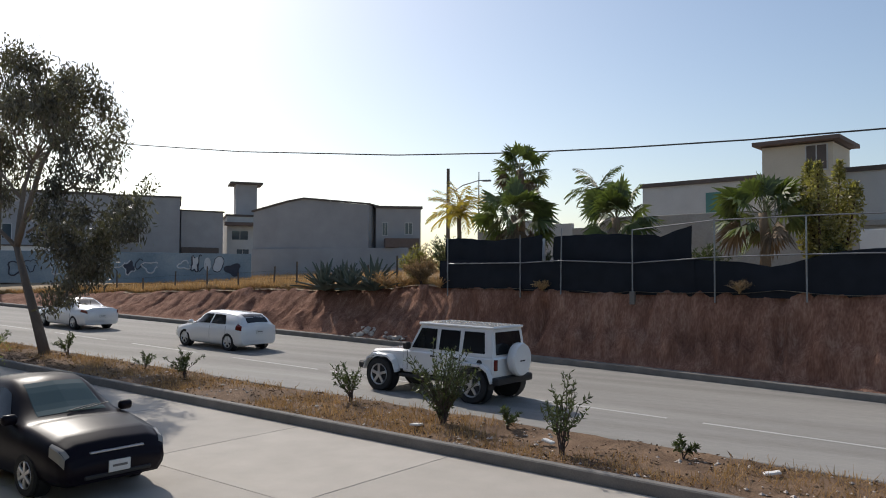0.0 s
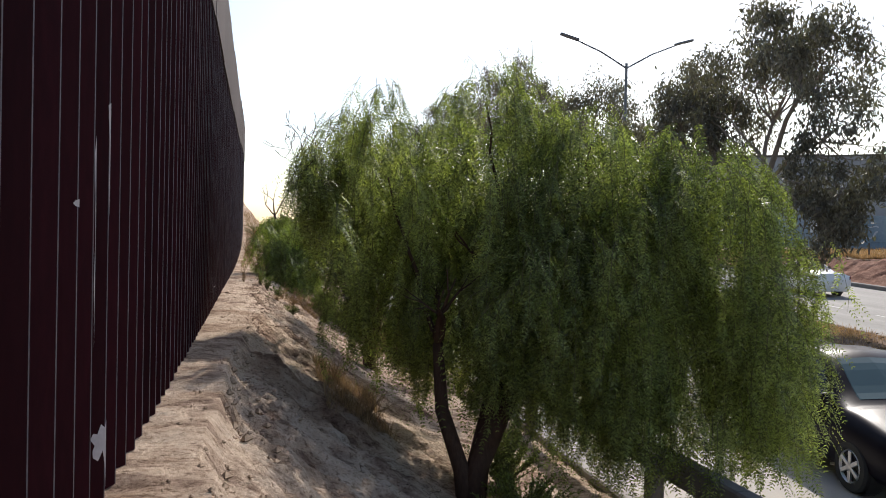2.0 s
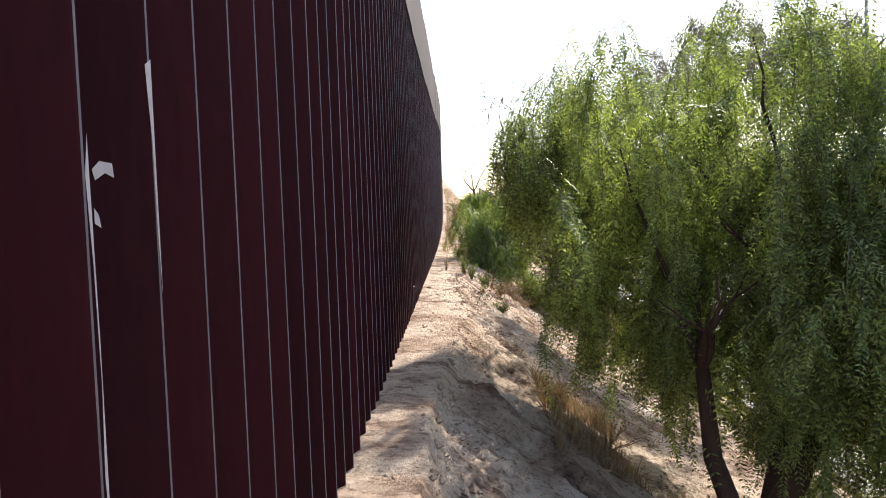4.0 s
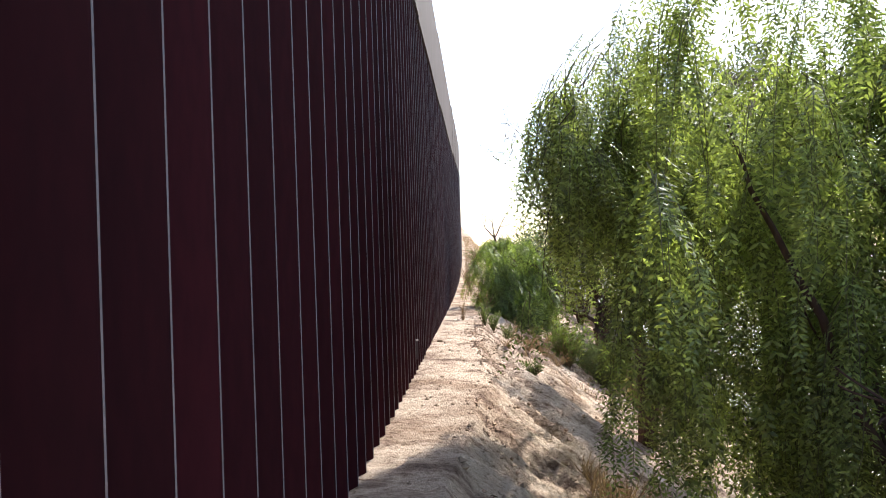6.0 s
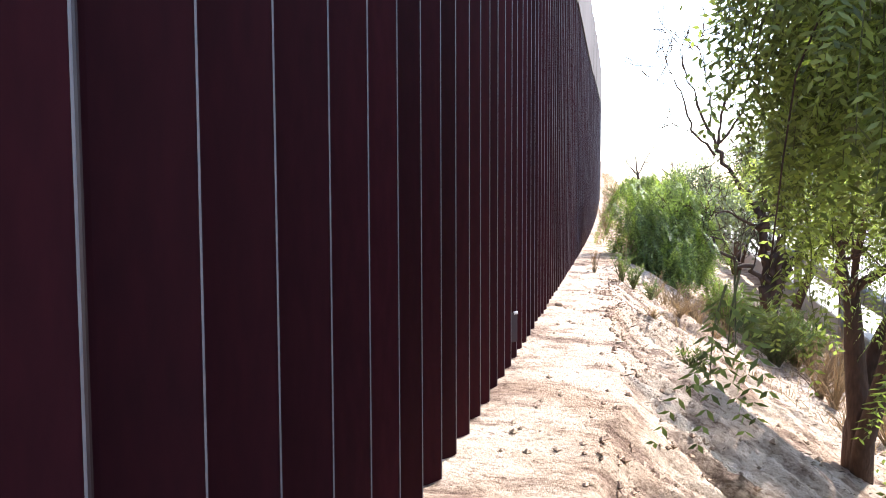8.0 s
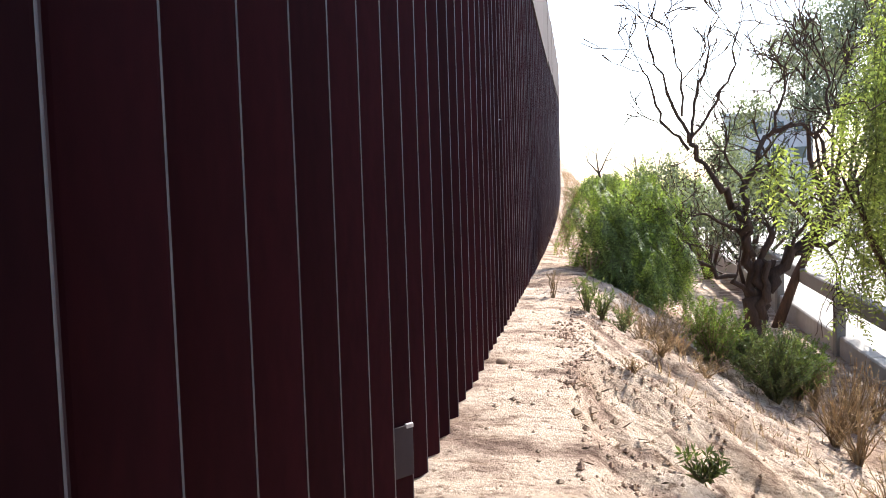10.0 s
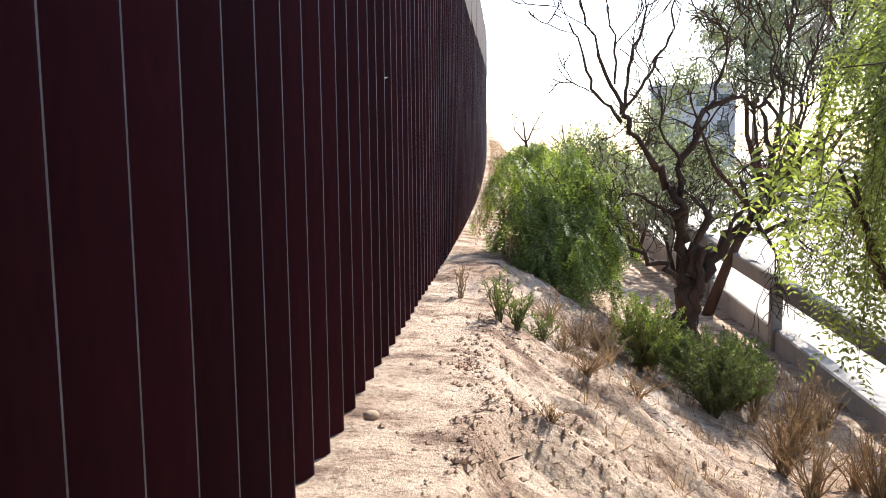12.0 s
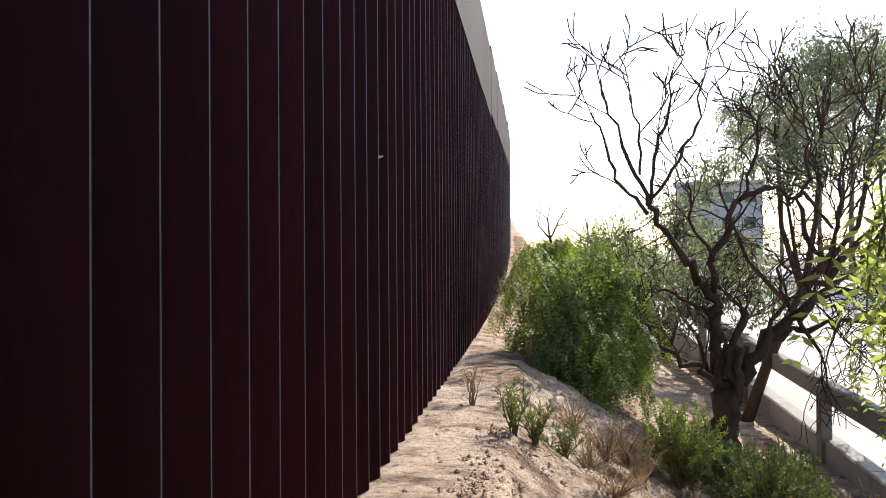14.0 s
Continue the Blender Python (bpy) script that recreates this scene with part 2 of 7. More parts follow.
M_CANVAS = material("white_tarp", (0.62, 0.61, 0.59), (0.76, 0.75, 0.73), 0.8, 1.5, 20, 0.3, 0.0, 0.02)
M_WHITECAR = paint("white_car_paint", (0.80, 0.80, 0.79))
M_DARKCAR = paint("dark_purple_car_paint", (0.008, 0.006, 0.011), 0.38, 0.0)
M_DARKCAR.node_tree.nodes["Principled BSDF"].inputs["Specular IOR Level"].default_value = 0.12
M_GLASS = glass_dark("tinted_car_glass", (0.012, 0.014, 0.016))
# green tint, lightened in its base colour to stand for reflected sky
M_SCREEN = glass_dark("green_tint_sky_reflection", (0.07, 0.105, 0.10))
M_PANE = glass_dark("window_glass", (0.05, 0.07, 0.085))
M_TEAL = glass_dark("teal_window_glass", (0.10, 0.22, 0.21))
M_TYRE = material("tyre_rubber", (0.012, 0.012, 0.012), (0.03, 0.03, 0.03), 0.85, 8, 60, 0.3)
M_RIM = material("alloy_rim", (0.45, 0.45, 0.45), (0.6, 0.6, 0.6), 0.35, 6, 40, 0.05, 0.8)
M_TRIM = material("black_plastic", (0.012, 0.012, 0.013), (0.03, 0.03, 0.032), 0.6, 6, 60, 0.2)
M_HEAD = glass_dark("clear_headlight", (0.30, 0.285, 0.26))
M_TAIL = glass_dark("red_tail_light", (0.12, 0.010, 0.010))
M_NUMBER = material("plate_white", (0.62, 0.62, 0.60), (0.72, 0.72, 0.70), 0.6, 6, 40, 0)
M_MARK = material("worn_lane_paint", (0.40, 0.39, 0.37), (0.60, 0.59, 0.56), 0.8, 3, 30, 0.2)
M_LITTER = material("pale_litter", (0.60, 0.58, 0.54), (0.78, 0.76, 0.72), 0.7, 8, 50, 0.2)
M_LITTERLEAF = material("dead_leaf_bits", (0.07, 0.045, 0.03), (0.22, 0.15, 0.095), 0.9, 5, 30, 0, random=0.4)
M_RUBBLE = material("broken_rubble", (0.34, 0.28, 0.23), (0.66, 0.59, 0.52), 0.95, 6, 40, 0.7, 0.0, 0.02, random=-0.2)
M_OVER = material("far_concrete_building", (0.42, 0.42, 0.43), (0.56, 0.56, 0.57), 0.9, 0.6, 10, 0.1)

# --- mesh helpers ---
def link_mesh(name, me, mat, parent=None, label="", smooth=False):
    me.materials.append(mat)
    if smooth:
        me.polygons.foreach_set("use_smooth", [True] * len(me.polygons))
    ob = new(name, me)
    if parent is not None:
        ob.parent = parent
    if label:
        tagged(ob, label)
    return ob

class Geo:
    """Collects vertices and faces for one mesh."""
    def __init__(self):
        self.v, self.f = [], []
    def add(self, verts, faces):
        k = len(self.v)
        self.v += [tuple(p) for p in verts]
        self.f += [tuple(i + k for i in f) for f in faces]
        return self
    def box(self, x0, x1, y0, y1, z0, z1, m=None, bev=0.0):
        b = min(bev, (x1 - x0) / 3, (y1 - y0) / 3, (z1 - z0) / 3)
        if b <= 0:
            p = [Vector((x, y, z)) for z in (z0, z1) for y in (y0, y1) for x in (x0, x1)]
            fs = [(0, 2, 3, 1), (4, 5, 7, 6), (0, 1, 5, 4), (2, 6, 7, 3), (0, 4, 6, 2), (1, 3, 7, 5)]
        else:
            bm = bmesh.new()
            bmesh.ops.create_cube(bm, size=1)
            for q in bm.verts:
                q.co = Vector((x0 + (q.co.x + 0.5) * (x1 - x0), y0 + (q.co.y + 0.5) * (y1 - y0), z0 + (q.co.z + 0.5) * (z1 - z0)))
            bmesh.ops.bevel(bm, geom=bm.edges[:], offset=b, segments=1, affect="EDGES")
            bm.verts.index_update()
            p = [q.co.copy() for q in bm.verts]
            fs = [tuple(q.index for q in f.verts) for f in bm.faces]
            bm.free()
        if m is not None:
            p = [m @ q for q in p]
        return self.add(p, fs)
    def tube(self, pts, radii, sides=6, cap=True):
        pts = [Vector(p) for p in pts]
        k = len(self.v)
        prev = None
        for i, p in enumerate(pts):
            t = (pts[min(i + 1, len(pts) - 1)] - pts[max(i - 1, 0)])
            t = t.normalized() if t.length > 1e-9 else Vector((0, 0, 1))
            a = prev - t * prev.dot(t) if prev is not None else t.orthogonal()
            a = a.normalized() if a.length > 1e-6 else t.orthogonal().normalized()
            prev = a
            b = t.cross(a)
            r = radii[i] if hasattr(radii, "__len__") else radii
            for j in range(sides):
                w = 2 * math.pi * j / sides
                self.v.append(tuple(p + (a * math.cos(w) + b * math.sin(w)) * r))
        for i in range(len(pts) - 1):
            for j in range(sides):
                a0, a1 = k + i * sides + j, k + i * sides + (j + 1) % sides
                self.f.append((a0, a1, a1 + sides, a0 + sides))
        if cap:
            self.f.append(tuple(k + j for j in range(sides))[::-1])
            e = k + (len(pts) - 1) * sides
            self.f.append(tuple(e + j for j in range(sides)))
        return self
    def lathe(self, prof, m, sides=20, cap=True):
        k = len(self.v)
        for r, h in prof:
            for j in range(sides):
                w = 2 * math.pi * j / sides
                self.v.append(tuple(m @ Vector((r * math.cos(w), r * math.sin(w), h))))
        for i in range(len(prof) - 1):
            for j in range(sides):
                a0, a1 = k + i * sides + j, k + i * sides + (j + 1) % sides
                self.f.append((a0, a1, a1 + sides, a0 + sides))
        if cap:
            self.f.append(tuple(k + j for j in range(sides))[::-1])
            e = k + (len(prof) - 1) * sides
            self.f.append(tuple(e + j for j in range(sides)))
        return self
    def mesh(self, name):
        me = bpy.data.meshes.new(name)
        me.from_pydata(self.v, [], self.f)
        me.update()
        return me
    def put(self, name, mat, parent=None, label="", smooth=False):
        return link_mesh(name, self.mesh(name), mat, parent, label, smooth)

def quads_mesh(name, corners):
    """A mesh from an array of shape (n, 4, 3)."""
    c = np.asarray(corners, dtype=np.float32)
    n = len(c)
    me = bpy.data.meshes.new(name)
    me.vertices.add(4 * n); me.loops.add(4 * n); me.polygons.add(n)
    me.vertices.foreach_set("co", c.reshape(-1))
    me.loops.foreach_set("vertex_index", np.arange(4 * n, dtype=np.int32))
    me.polygons.foreach_set("loop_start", np.arange(0, 4 * n, 4, dtype=np.int32))
    me.update(calc_edges=True)
    return me

def grid_mesh(name, xs, ys, height):
    """A sheet over the lattice (xs, ys); height gives a world point for each pair."""
    nx, ny = len(xs), len(ys)
    v = [height(x, y) for y in ys for x in xs]
    f = [(j * nx + i, j * nx + i + 1, (j + 1) * nx + i + 1, (j + 1) * nx + i) for j in range(ny - 1) for i in range(nx - 1)]
    me = bpy.data.meshes.new(name)
    me.from_pydata(v, [], f)
    me.update()
    return me

def thing(name, label, category, at=(0, 0, 0), rz=0.0, group="", kind=""):
    e = new(name)
    e.empty_display_size = 0.3
    e.matrix_world = pose(*at, 0, 0, rz)
    return tagged(e, label, category, group, kind)

def leaf_quads(base, along, length, width, rng):
    """Diamond leaves from arrays of base points, unit directions and sizes."""
    n = len(base)
    side = np.cross(along, rng.normal(size=(n, 3)))
    side /= np.linalg.norm(side, axis=1, keepdims=True) + 1e-9
    l, w = np.asarray(length).reshape(-1, 1), np.asarray(width).reshape(-1, 1)
    mid = base + along * l * 0.45
    return np.stack([base, mid + side * w * 0.5, base + along * l, mid - side * w * 0.5], axis=1)

# --- plan: the road runs 8 degrees off the fence and climbs gently ---
TH = radians(8.0)
GRADE = 0.022
def road_z(s):
    return GRADE * (s - 3)
def R(s, n, z=0.0):
    """World point from the distance along the road, across it, and height over its surface."""
    return (s * math.sin(TH) + n * math.cos(TH), s * math.cos(TH) - n * math.sin(TH), road_z(s) + z)
def RA(s, n, z):
    x, y, _ = R(s, n)
    return (x, y, z)
def along_of(x, y):
    return x * math.sin(TH) + y * math.cos(TH)
def road_pose(s, n, z=0.0, rz=0.0):
    """A pose on the road whose +y points up the road."""
    return Matrix.Translation(R(s, n, z)) @ pose(0, 0, 0, 0, 0, -8.0 + rz) @ pose(0, 0, 0, math.degrees(math.atan(GRADE)) * math.cos(radians(rz)), 0, 0)
def far_kerb_n(s):
    return 24.0 + 2.3 * (1 - math.exp(-max(s + 4, 0) / 12))
def fence_x(y):
    return -0.0006 * max(0.0, y - 24) ** 2 if y < 60 else -0.0006 * 36 ** 2 - 0.0432 * (y - 60)
def base_z(y):
    u = max(0.0, y - 16)
    return 1.9 + (0.0022 * u * u if u < 18 else 0.0022 * 324 + 0.079 * (u - 18))
def fbm(x, y, z=0.0, f=1.0):
    return noise.fractal(Vector((x * f, y * f, z)), 1.0, 2.0, 4)
def crest_of(y):
    """Distance from the fence at which the worn path breaks into the slope."""
    t = min(max((y - 3.0) / 6.0, 0.0), 1.0)
    return 0.36 + 0.26 * t * t * (3 - 2 * t) + 0.11 * fbm(y, 3.1, 0, 0.55) + 0.05 * fbm(y, 5.1, 0, 2.2)
def bank_z(x, y):
    """Height of the sandy bank between the fence and the roadside rail."""
    top, low = base_z(y), road_z(along_of(x, y)) + 0.12
    fx = x - fence_x(y)
    crest = crest_of(y)
    if fx < crest:
        z = top - 0.05 * max(0.0, fx) ** 2 + 0.020 * fbm(x, y, 0, 1.6) + 0.010 * fbm(x, y, 0, 6.0) + 0.012 * math.sin(2 * math.pi * y / 0.254 + 0.5 * fbm(x, y, 0, 1.0)) * math.exp(-max(fx, 0.0) * 7.0)
    else:
        q = fx - crest
        u = min(q / (3.5 - crest), 1.0)
        drop = (0.22 if y < 7 else 0.14) * min(q / 0.10, 1.0) * max(0.0, 0.35 + fbm(y, 7.7, 0, 0.7))
        z = top - 0.03 - drop - (top - drop - low) * (1 - (1 - u) ** 1.35)
        run = y + 0.25 * x + 0.12 * fbm(x, y, 1.0, 1.5)
        lumps = abs(fbm(run * 1.05, x * 0.40, 4.0)) - 0.22
        ledges = abs(fbm(run * 3.1, x * 1.0, 6.0)) - 0.2
        steps = abs(fbm(run * 7.5, x * 3.0, 9.0)) - 0.2
        z += (0.22 * lumps + 0.16 * ledges + (0.12 if y < 7 else 0.07) * steps) * min(1.0, q * 3.0) * (1 - 0.75 * u)
    return z

# --- ground ---
far_land = link_mesh("ground", grid_mesh("ground", [-400, -60, 0, 60, 150, 400], [-400, -60, 0, 60, 150, 400], lambda x, y: (x, y, -1.2)), M_FAR)
tagged(far_land, "flat dry land reaching the horizon", "ground", kind="structure")
bank_xs = [-0.6, -0.3, -0.1, 0.0] + [0.042 * i for i in range(1, 84)] + [3.6, 3.7, 3.9, 4.1, 4.3, 4.42]
bank_ys = [-14, -11, -9] + [-7.5 + 0.25 * i for i in range(16)] + [-3.5 + 0.045 * i for i in range(460)] + [17.2 + 0.12 * i for i in range(84)] + [27.3 + 0.5 * i for i in range(1, 70)] + [70, 90, 120, 160]
bank = link_mesh("sand_bank", grid_mesh("sand_bank", bank_xs, bank_ys, lambda x, y: (x + fence_x(y), y, bank_z(x + fence_x(y), y))), M_SAND, smooth=True)
tagged(bank, "pale eroded sandy bank sloping from fence to roadside", "ground", kind="structure")
back = link_mesh("ground_behind_fence", grid_mesh("ground_behind_fence", [-200, -80, -30, -10, -3, -0.62], [-60, -14, 0, 16, 30, 50, 80, 160], lambda x, y: (x + fence_x(y), y, base_z(y) - 0.1)), M_SAND)
tagged(back, "bare sandy ground on the far side of the fence", "ground", kind="structure")

# --- border fence of square steel posts with plates along its top ---
PITCH, POST = 0.254, 0.152
def post_geo(height):
    """Square tube turned on its corner, standing on z = 0; its front corner lies on x = 0, y = 0."""
    d, c, h = POST * math.sqrt(2) / 2, 0.007, height
    ring = [(-0.003, 0.0), (-c, -c + 0.001), (-d + c, -d + c), (-d, -d + c * 0.4), (-d - c, -d + c), (-2 * d + c, -c), (-2 * d + c, c), (-d - c, d - c), (-d, d - c * 0.4), (-d + c, d - c), (-c, c - 0.001)]
    k = len(ring)
    g = Geo()
    g.add([(x, y, z) for z in (-0.6, h) for x, y in ring], [(i, (i + 1) % k, k + (i + 1) % k, k + i)[::-1] for i in range(k)] + [tuple(range(k, 2 * k))[::-1]])
    return g.mesh("post")
fence = thing("border_fence", "tall dark rusted steel fence of square posts", "fence")
POST_H = 3.85
post_me = post_geo(POST_H)
post_me.materials.append(M_RUST)
# thin pale strip up the front corner, a painted sun glint
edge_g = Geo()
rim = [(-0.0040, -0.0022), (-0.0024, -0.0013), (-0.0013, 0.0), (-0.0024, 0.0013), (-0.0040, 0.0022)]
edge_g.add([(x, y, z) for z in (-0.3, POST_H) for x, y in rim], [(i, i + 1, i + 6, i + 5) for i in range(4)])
edge_me = edge_g.mesh("edge_highlight")
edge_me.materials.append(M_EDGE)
rnd = random.Random(5)
NEAR_POSTS = 270
for k in range(-30, NEAR_POSTS - 30):
    y = k * PITCH
    post = new("post", post_me)
    post.parent = fence
    slope = -math.degrees(math.atan((fence_x(y + 0.5) - fence_x(y - 0.5))))
    post.matrix_world = pose(fence_x(y) + rnd.uniform(-0.002, 0.002), y + rnd.uniform(-0.003, 0.003), base_z(y), 0, rnd.uniform(-0.08, 0.08), -slope * -1)
    edge = new("edge_highlight", edge_me)
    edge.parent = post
far_posts = Geo()
k = NEAR_POSTS - 30
while k * PITCH < 150:
    y = k * PITCH
    far_posts.box(-POST, 0, -POST, 0, base_z(y) - 0.5, base_z(y) + POST_H, Matrix.Translation((fence_x(y), y, 0)) @ pose(0, 0, 0, 0, 0, -45))
    k += 1
tagged(far_posts.put("far_posts", M_RUST, fence), kind="stuff")
rnd = random.Random(8)
y = -8.0
while y < 140:
    w = 2.54 if y < 60 else 10.0
    g = Geo()
    x0, x1 = fence_x(y), fence_x(y + w)
    z0, z1 = base_z(y + w / 2) + 3.60, base_z(y + w / 2) + 4.85
    jog = rnd.uniform(-0.06, 0.06)
    e0, e1 = 0.012 + rnd.uniform(0, 0.01), 0.012 + rnd.uniform(0, 0.01)
    g.add([(x0 - 0.03, y, z0 + jog), (x1 - 0.03, y + w - 0.01, z0 + jog), (x1 - 0.03, y + w - 0.01, z1 + jog), (x0 - 0.03, y, z1 + jog),
           (x0 + e0, y, z0 + jog), (x1 + e1, y + w - 0.01, z0 + jog), (x1 + e1, y + w - 0.01, z1 + jog), (x0 + e0, y, z1 + jog)],
          [(0, 1, 2, 3), (7, 6, 5, 4), (0, 4, 5, 1), (3, 2, 6, 7), (0, 3, 7, 4), (1, 5, 6, 2)])
    g.put("top_plate", M_PLATE, fence, "paler weathered steel plate" if y < -7 else "")
    y += w
def scrape(y, z, pts):
    """Bare patch on a post's face, a few millimetres proud."""
    g = Geo()
    n = len(pts)
    g.add([(-0.707 * (0.1 - a) * 1.0 - 0.0 if a < 0 else -0.001 - 0.75 * a + 0.003, y - 0.75 * a - 0.003, z + b) for a, b in [(max(q[0], 0.0) + 0.001, q[1]) for q in pts]], [tuple(range(n))[::-1]])
    g.put("scraped_patch", M_PATCH, fence)
scrape(0.004, 3.0, [(0, 0), (0.012, 0.004), (0.02, 0.012), (0.013, 0.02), (0.0, 0.026)])
scrape(0.262, 2.52, [(0, 0), (0.0015, 0.14), (0.004, 0.23), (0.001, 0.36), (0.003, 0.54), (0.007, 0.67), (0.002, 0.73), (-0.002, 0.43)])
scrape(0.512, 3.19, [(0.070, 0.004), (0.084, 0.012), (0.100, 0.0), (0.104, 0.018), (0.092, 0.032), (0.072, 0.028)])
scrape(0.512, 3.11, [(0.094, 0.0), (0.104, 0.008), (0.104, 0.034), (0.097, 0.022)])
scrape(0.512, 2.98, [(0.0, 0), (0.003, 0.15), (0.004, 0.28), (0.010, 0.41), (-0.004, 0.42), (-0.002, 0.25)])
scrape(0.515, 2.06, [(0, -0.09), (0.004, 0.0), (0.012, 0.05), (0.03, 0.015), (0.05, 0.03), (0.052, 0.055), (0.044, 0.075), (0.062, 0.10), (0.05, 0.12), (0.034, 0.115), (0.02, 0.15), (0.006, 0.135), (0.0, 0.165)])
scrape(11.82, 3.50, [(0, 0), (0.06, 0.0), (0.11, -0.02), (0.11, -0.035), (0.04, -0.02)])
def welded_plate(y, z0, z1):
    """Small steel cover plate welded between two posts, its worn top corner bare."""
    g = Geo(); g.box(-0.006, 0.0, -0.115, 0.0, z0, z1, Matrix.Translation((0.004, y, 0)) @ pose(0, 0, 0, 0, 0, -38), 0.002)
    cover = g.put("cover_plate", M_PLATE, fence, "small paler cover plate welded low on the posts")
    g = Geo(); g.box(-0.008, 0.002, -0.03, 0.002, z1 - 0.012, z1 + 0.004, Matrix.Translation((0.004, y, 0)) @ pose(0, 0, 0, 0, 0, -38), 0.002)
    g.put("bare_corner", M_PATCH, cover)
welded_plate(8.375, 1.99, 2.165)

# --- near carriageway in concrete slabs, kerbs, median, far carriageway ---
base_near = link_mesh("road_near", grid_mesh("road_near", [-40, -10, 0, 4, 8, 12.4], [-60, -20, 0, 20, 40, 70, 110, 190], lambda n, s: R(s, n, -0.03)), M_JOINT)
tagged(base_near, "pale concrete carriageway cast in slabs", "road", kind="structure")
def slab(w, l):
    g = Geo(); g.box(-w / 2, w / 2, -l / 2, l / 2, -0.1, 0.0, bev=0.006)
    me = g.mesh("slab"); me.materials.append(M_ROAD)
    return me
rows_n = [(12.3 - 3.6 * (i + 1), 12.3 - 3.6 * i) for i in range(4)]
slab_me = slab(3.588, 3.728)
for a, b in rows_n:
    for i in range(-8, 26):
        o = new("slab", slab_me)
        o.parent = base_near
        o.matrix_world = road_pose(3.05 + 3.74 * (i + 0.5), (a + b) / 2)
far_slabs = link_mesh("far_slabs", grid_mesh("far_slabs", [-3, 4, 12.3], [100.5, 140, 190], lambda n, s: R(s, n, 0.0)), M_ROAD, base_near)
near_slabs = link_mesh("rear_slabs", grid_mesh("rear_slabs", [-8, 4, 12.3], [-60, -40, -26.9], lambda n, s: R(s, n, 0.0)), M_ROAD, base_near)
road2 = link_mesh("road_far", grid_mesh("road_far", [15.0 + 0.75 * i for i in range(16)], [-60, -30] + [-20 + 4 * i for i in range(30)] + [120, 190], lambda n, s: R(s, n if n < 26.2 else 26.2, 0.0)), M_ROAD2)
tagged(road2, "worn grey far carriageway with tyre streaks", "road", kind="structure")
def strip(name, mat, n0, n1, s0, s1, z0, z1, label, step=2.0, curve=None, category="kerb", bev=0.02):
    """A long kerb or band lying along the road."""
    g = Geo()
    m = max(1, int((s1 - s0) / step))
    ring = [(0, z0), (0, z1 - bev), (bev, z1), (1 - bev, z1), (1, z1 - bev), (1, z0)]
    rows = []
    for i in range(m + 1):
        s = s0 + (s1 - s0) * i / m
        off = curve(s) if curve else 0.0
        rows.append([R(s, off + n0 + (n1 - n0) * (0 if u == 0 else 1 if u == 1 else (bev / (n1 - n0) if u == bev else 1 - bev / (n1 - n0))), z) for u, z in ring])
    v = [p for r in rows for p in r]
    f = [(i * 6 + j, (i + 1) * 6 + j, (i + 1) * 6 + j + 1, i * 6 + j + 1) for i in range(m) for j in range(5)]
    g.add(v, f)
    return tagged(g.put(name, mat), label, category, kind="structure")
strip("kerb_median_near", M_KERB, 12.3, 12.48, -50, 150, -0.1, 0.19, "weathered concrete kerb along the median")
strip("kerb_median_far", M_KERB, 14.9, 15.02, -50, 150, -0.1, 0.13, "low concrete kerb along the median")
strip("kerb_verge", M_KERB, 0.0, 0.35, -50, 150, -0.1, 0.2, "concrete kerb at the foot of the cut", curve=far_kerb_n)
median = link_mesh("median", grid_mesh("median", [12.47 + 0.162 * i for i in range(16)], [-50, -30, -15] + [-10 + 0.35 * i for i in range(150)] + [50, 70, 100, 150], lambda n, s: R(s, n, 0.14 + 0.05 * fbm(s, n, 0, 0.9) + 0.03 * fbm(s, n, 3, 3.0))), M_SOIL, smooth=True)
tagged(median, "dry weedy soil median strip between carriageways", "median", kind="structure")
for s0 in (-10.0, -3.6, 1.5, 8.0, 12.8, 19.2, 25.5, 32.0):
    g = Geo()
    n0 = 18.3 + 0.02 * s0
    g.add([R(s0, n0, 0.005), R(s0, n0 + 0.11, 0.005), R(s0 + 4.3, n0 + 0.2, 0.005), R(s0 + 4.3, n0 + 0.09, 0.005)], [(0, 1, 2, 3)])
    g.put("lane_mark", M_MARK, road2)

# --- red earth cut and the dry field above it ---
def cut_top(s):
    worn = 0.10 * fbm(s, 4.0, 0, 0.9) + 0.05 * fbm(s, 6.0, 0, 3.0)
    return 2.70 + worn + 0.12 * fbm(s, 1.0, 0, 0.2) if s < 16 else 2.70 + worn - 0.022 * min(s - 16, 45) + 0.1 * fbm(s, 1.0, 0, 0.2)
def cut_w(s):
    """How far the cutting leans back."""
    t = min(max((s - 13.0) / 5.0, 0.0), 1.0)
    return 1.1 + 1.1 * t * t * (3 - 2 * t)
def cut_point(u, s):
    n0, top = far_kerb_n(s) + 0.35, cut_top(s)
    foot = road_z(s) + 0.15
    gully = 1.3 * abs(fbm(s * 0.9, 0.3 * u, 2.0)) + 0.55 * abs(fbm(s * 2.6, 0.8 * u, 6.0)) + 0.2 * abs(fbm(s * 7.0, 2 * u, 8.0)) - 0.5
    prof = u ** 0.8 if u < 0.9 else u
    n = n0 + 0.25 + u * cut_w(s) + 0.5 * gully * math.sin(math.pi * min(u * 1.05, 1.0)) + (0.2 * fbm(s, 9, 0, 0.8) if u > 0.8 else 0)
    if u == 0:
        n = n0 - 0.02
    z = foot + (top - foot) * min(1.0, (u + 0.05 * math.sin(9 * u + 3 * gully)) if u > 0 else 0.0)
    x, y, _ = R(s, n)
    return (x, y, z)
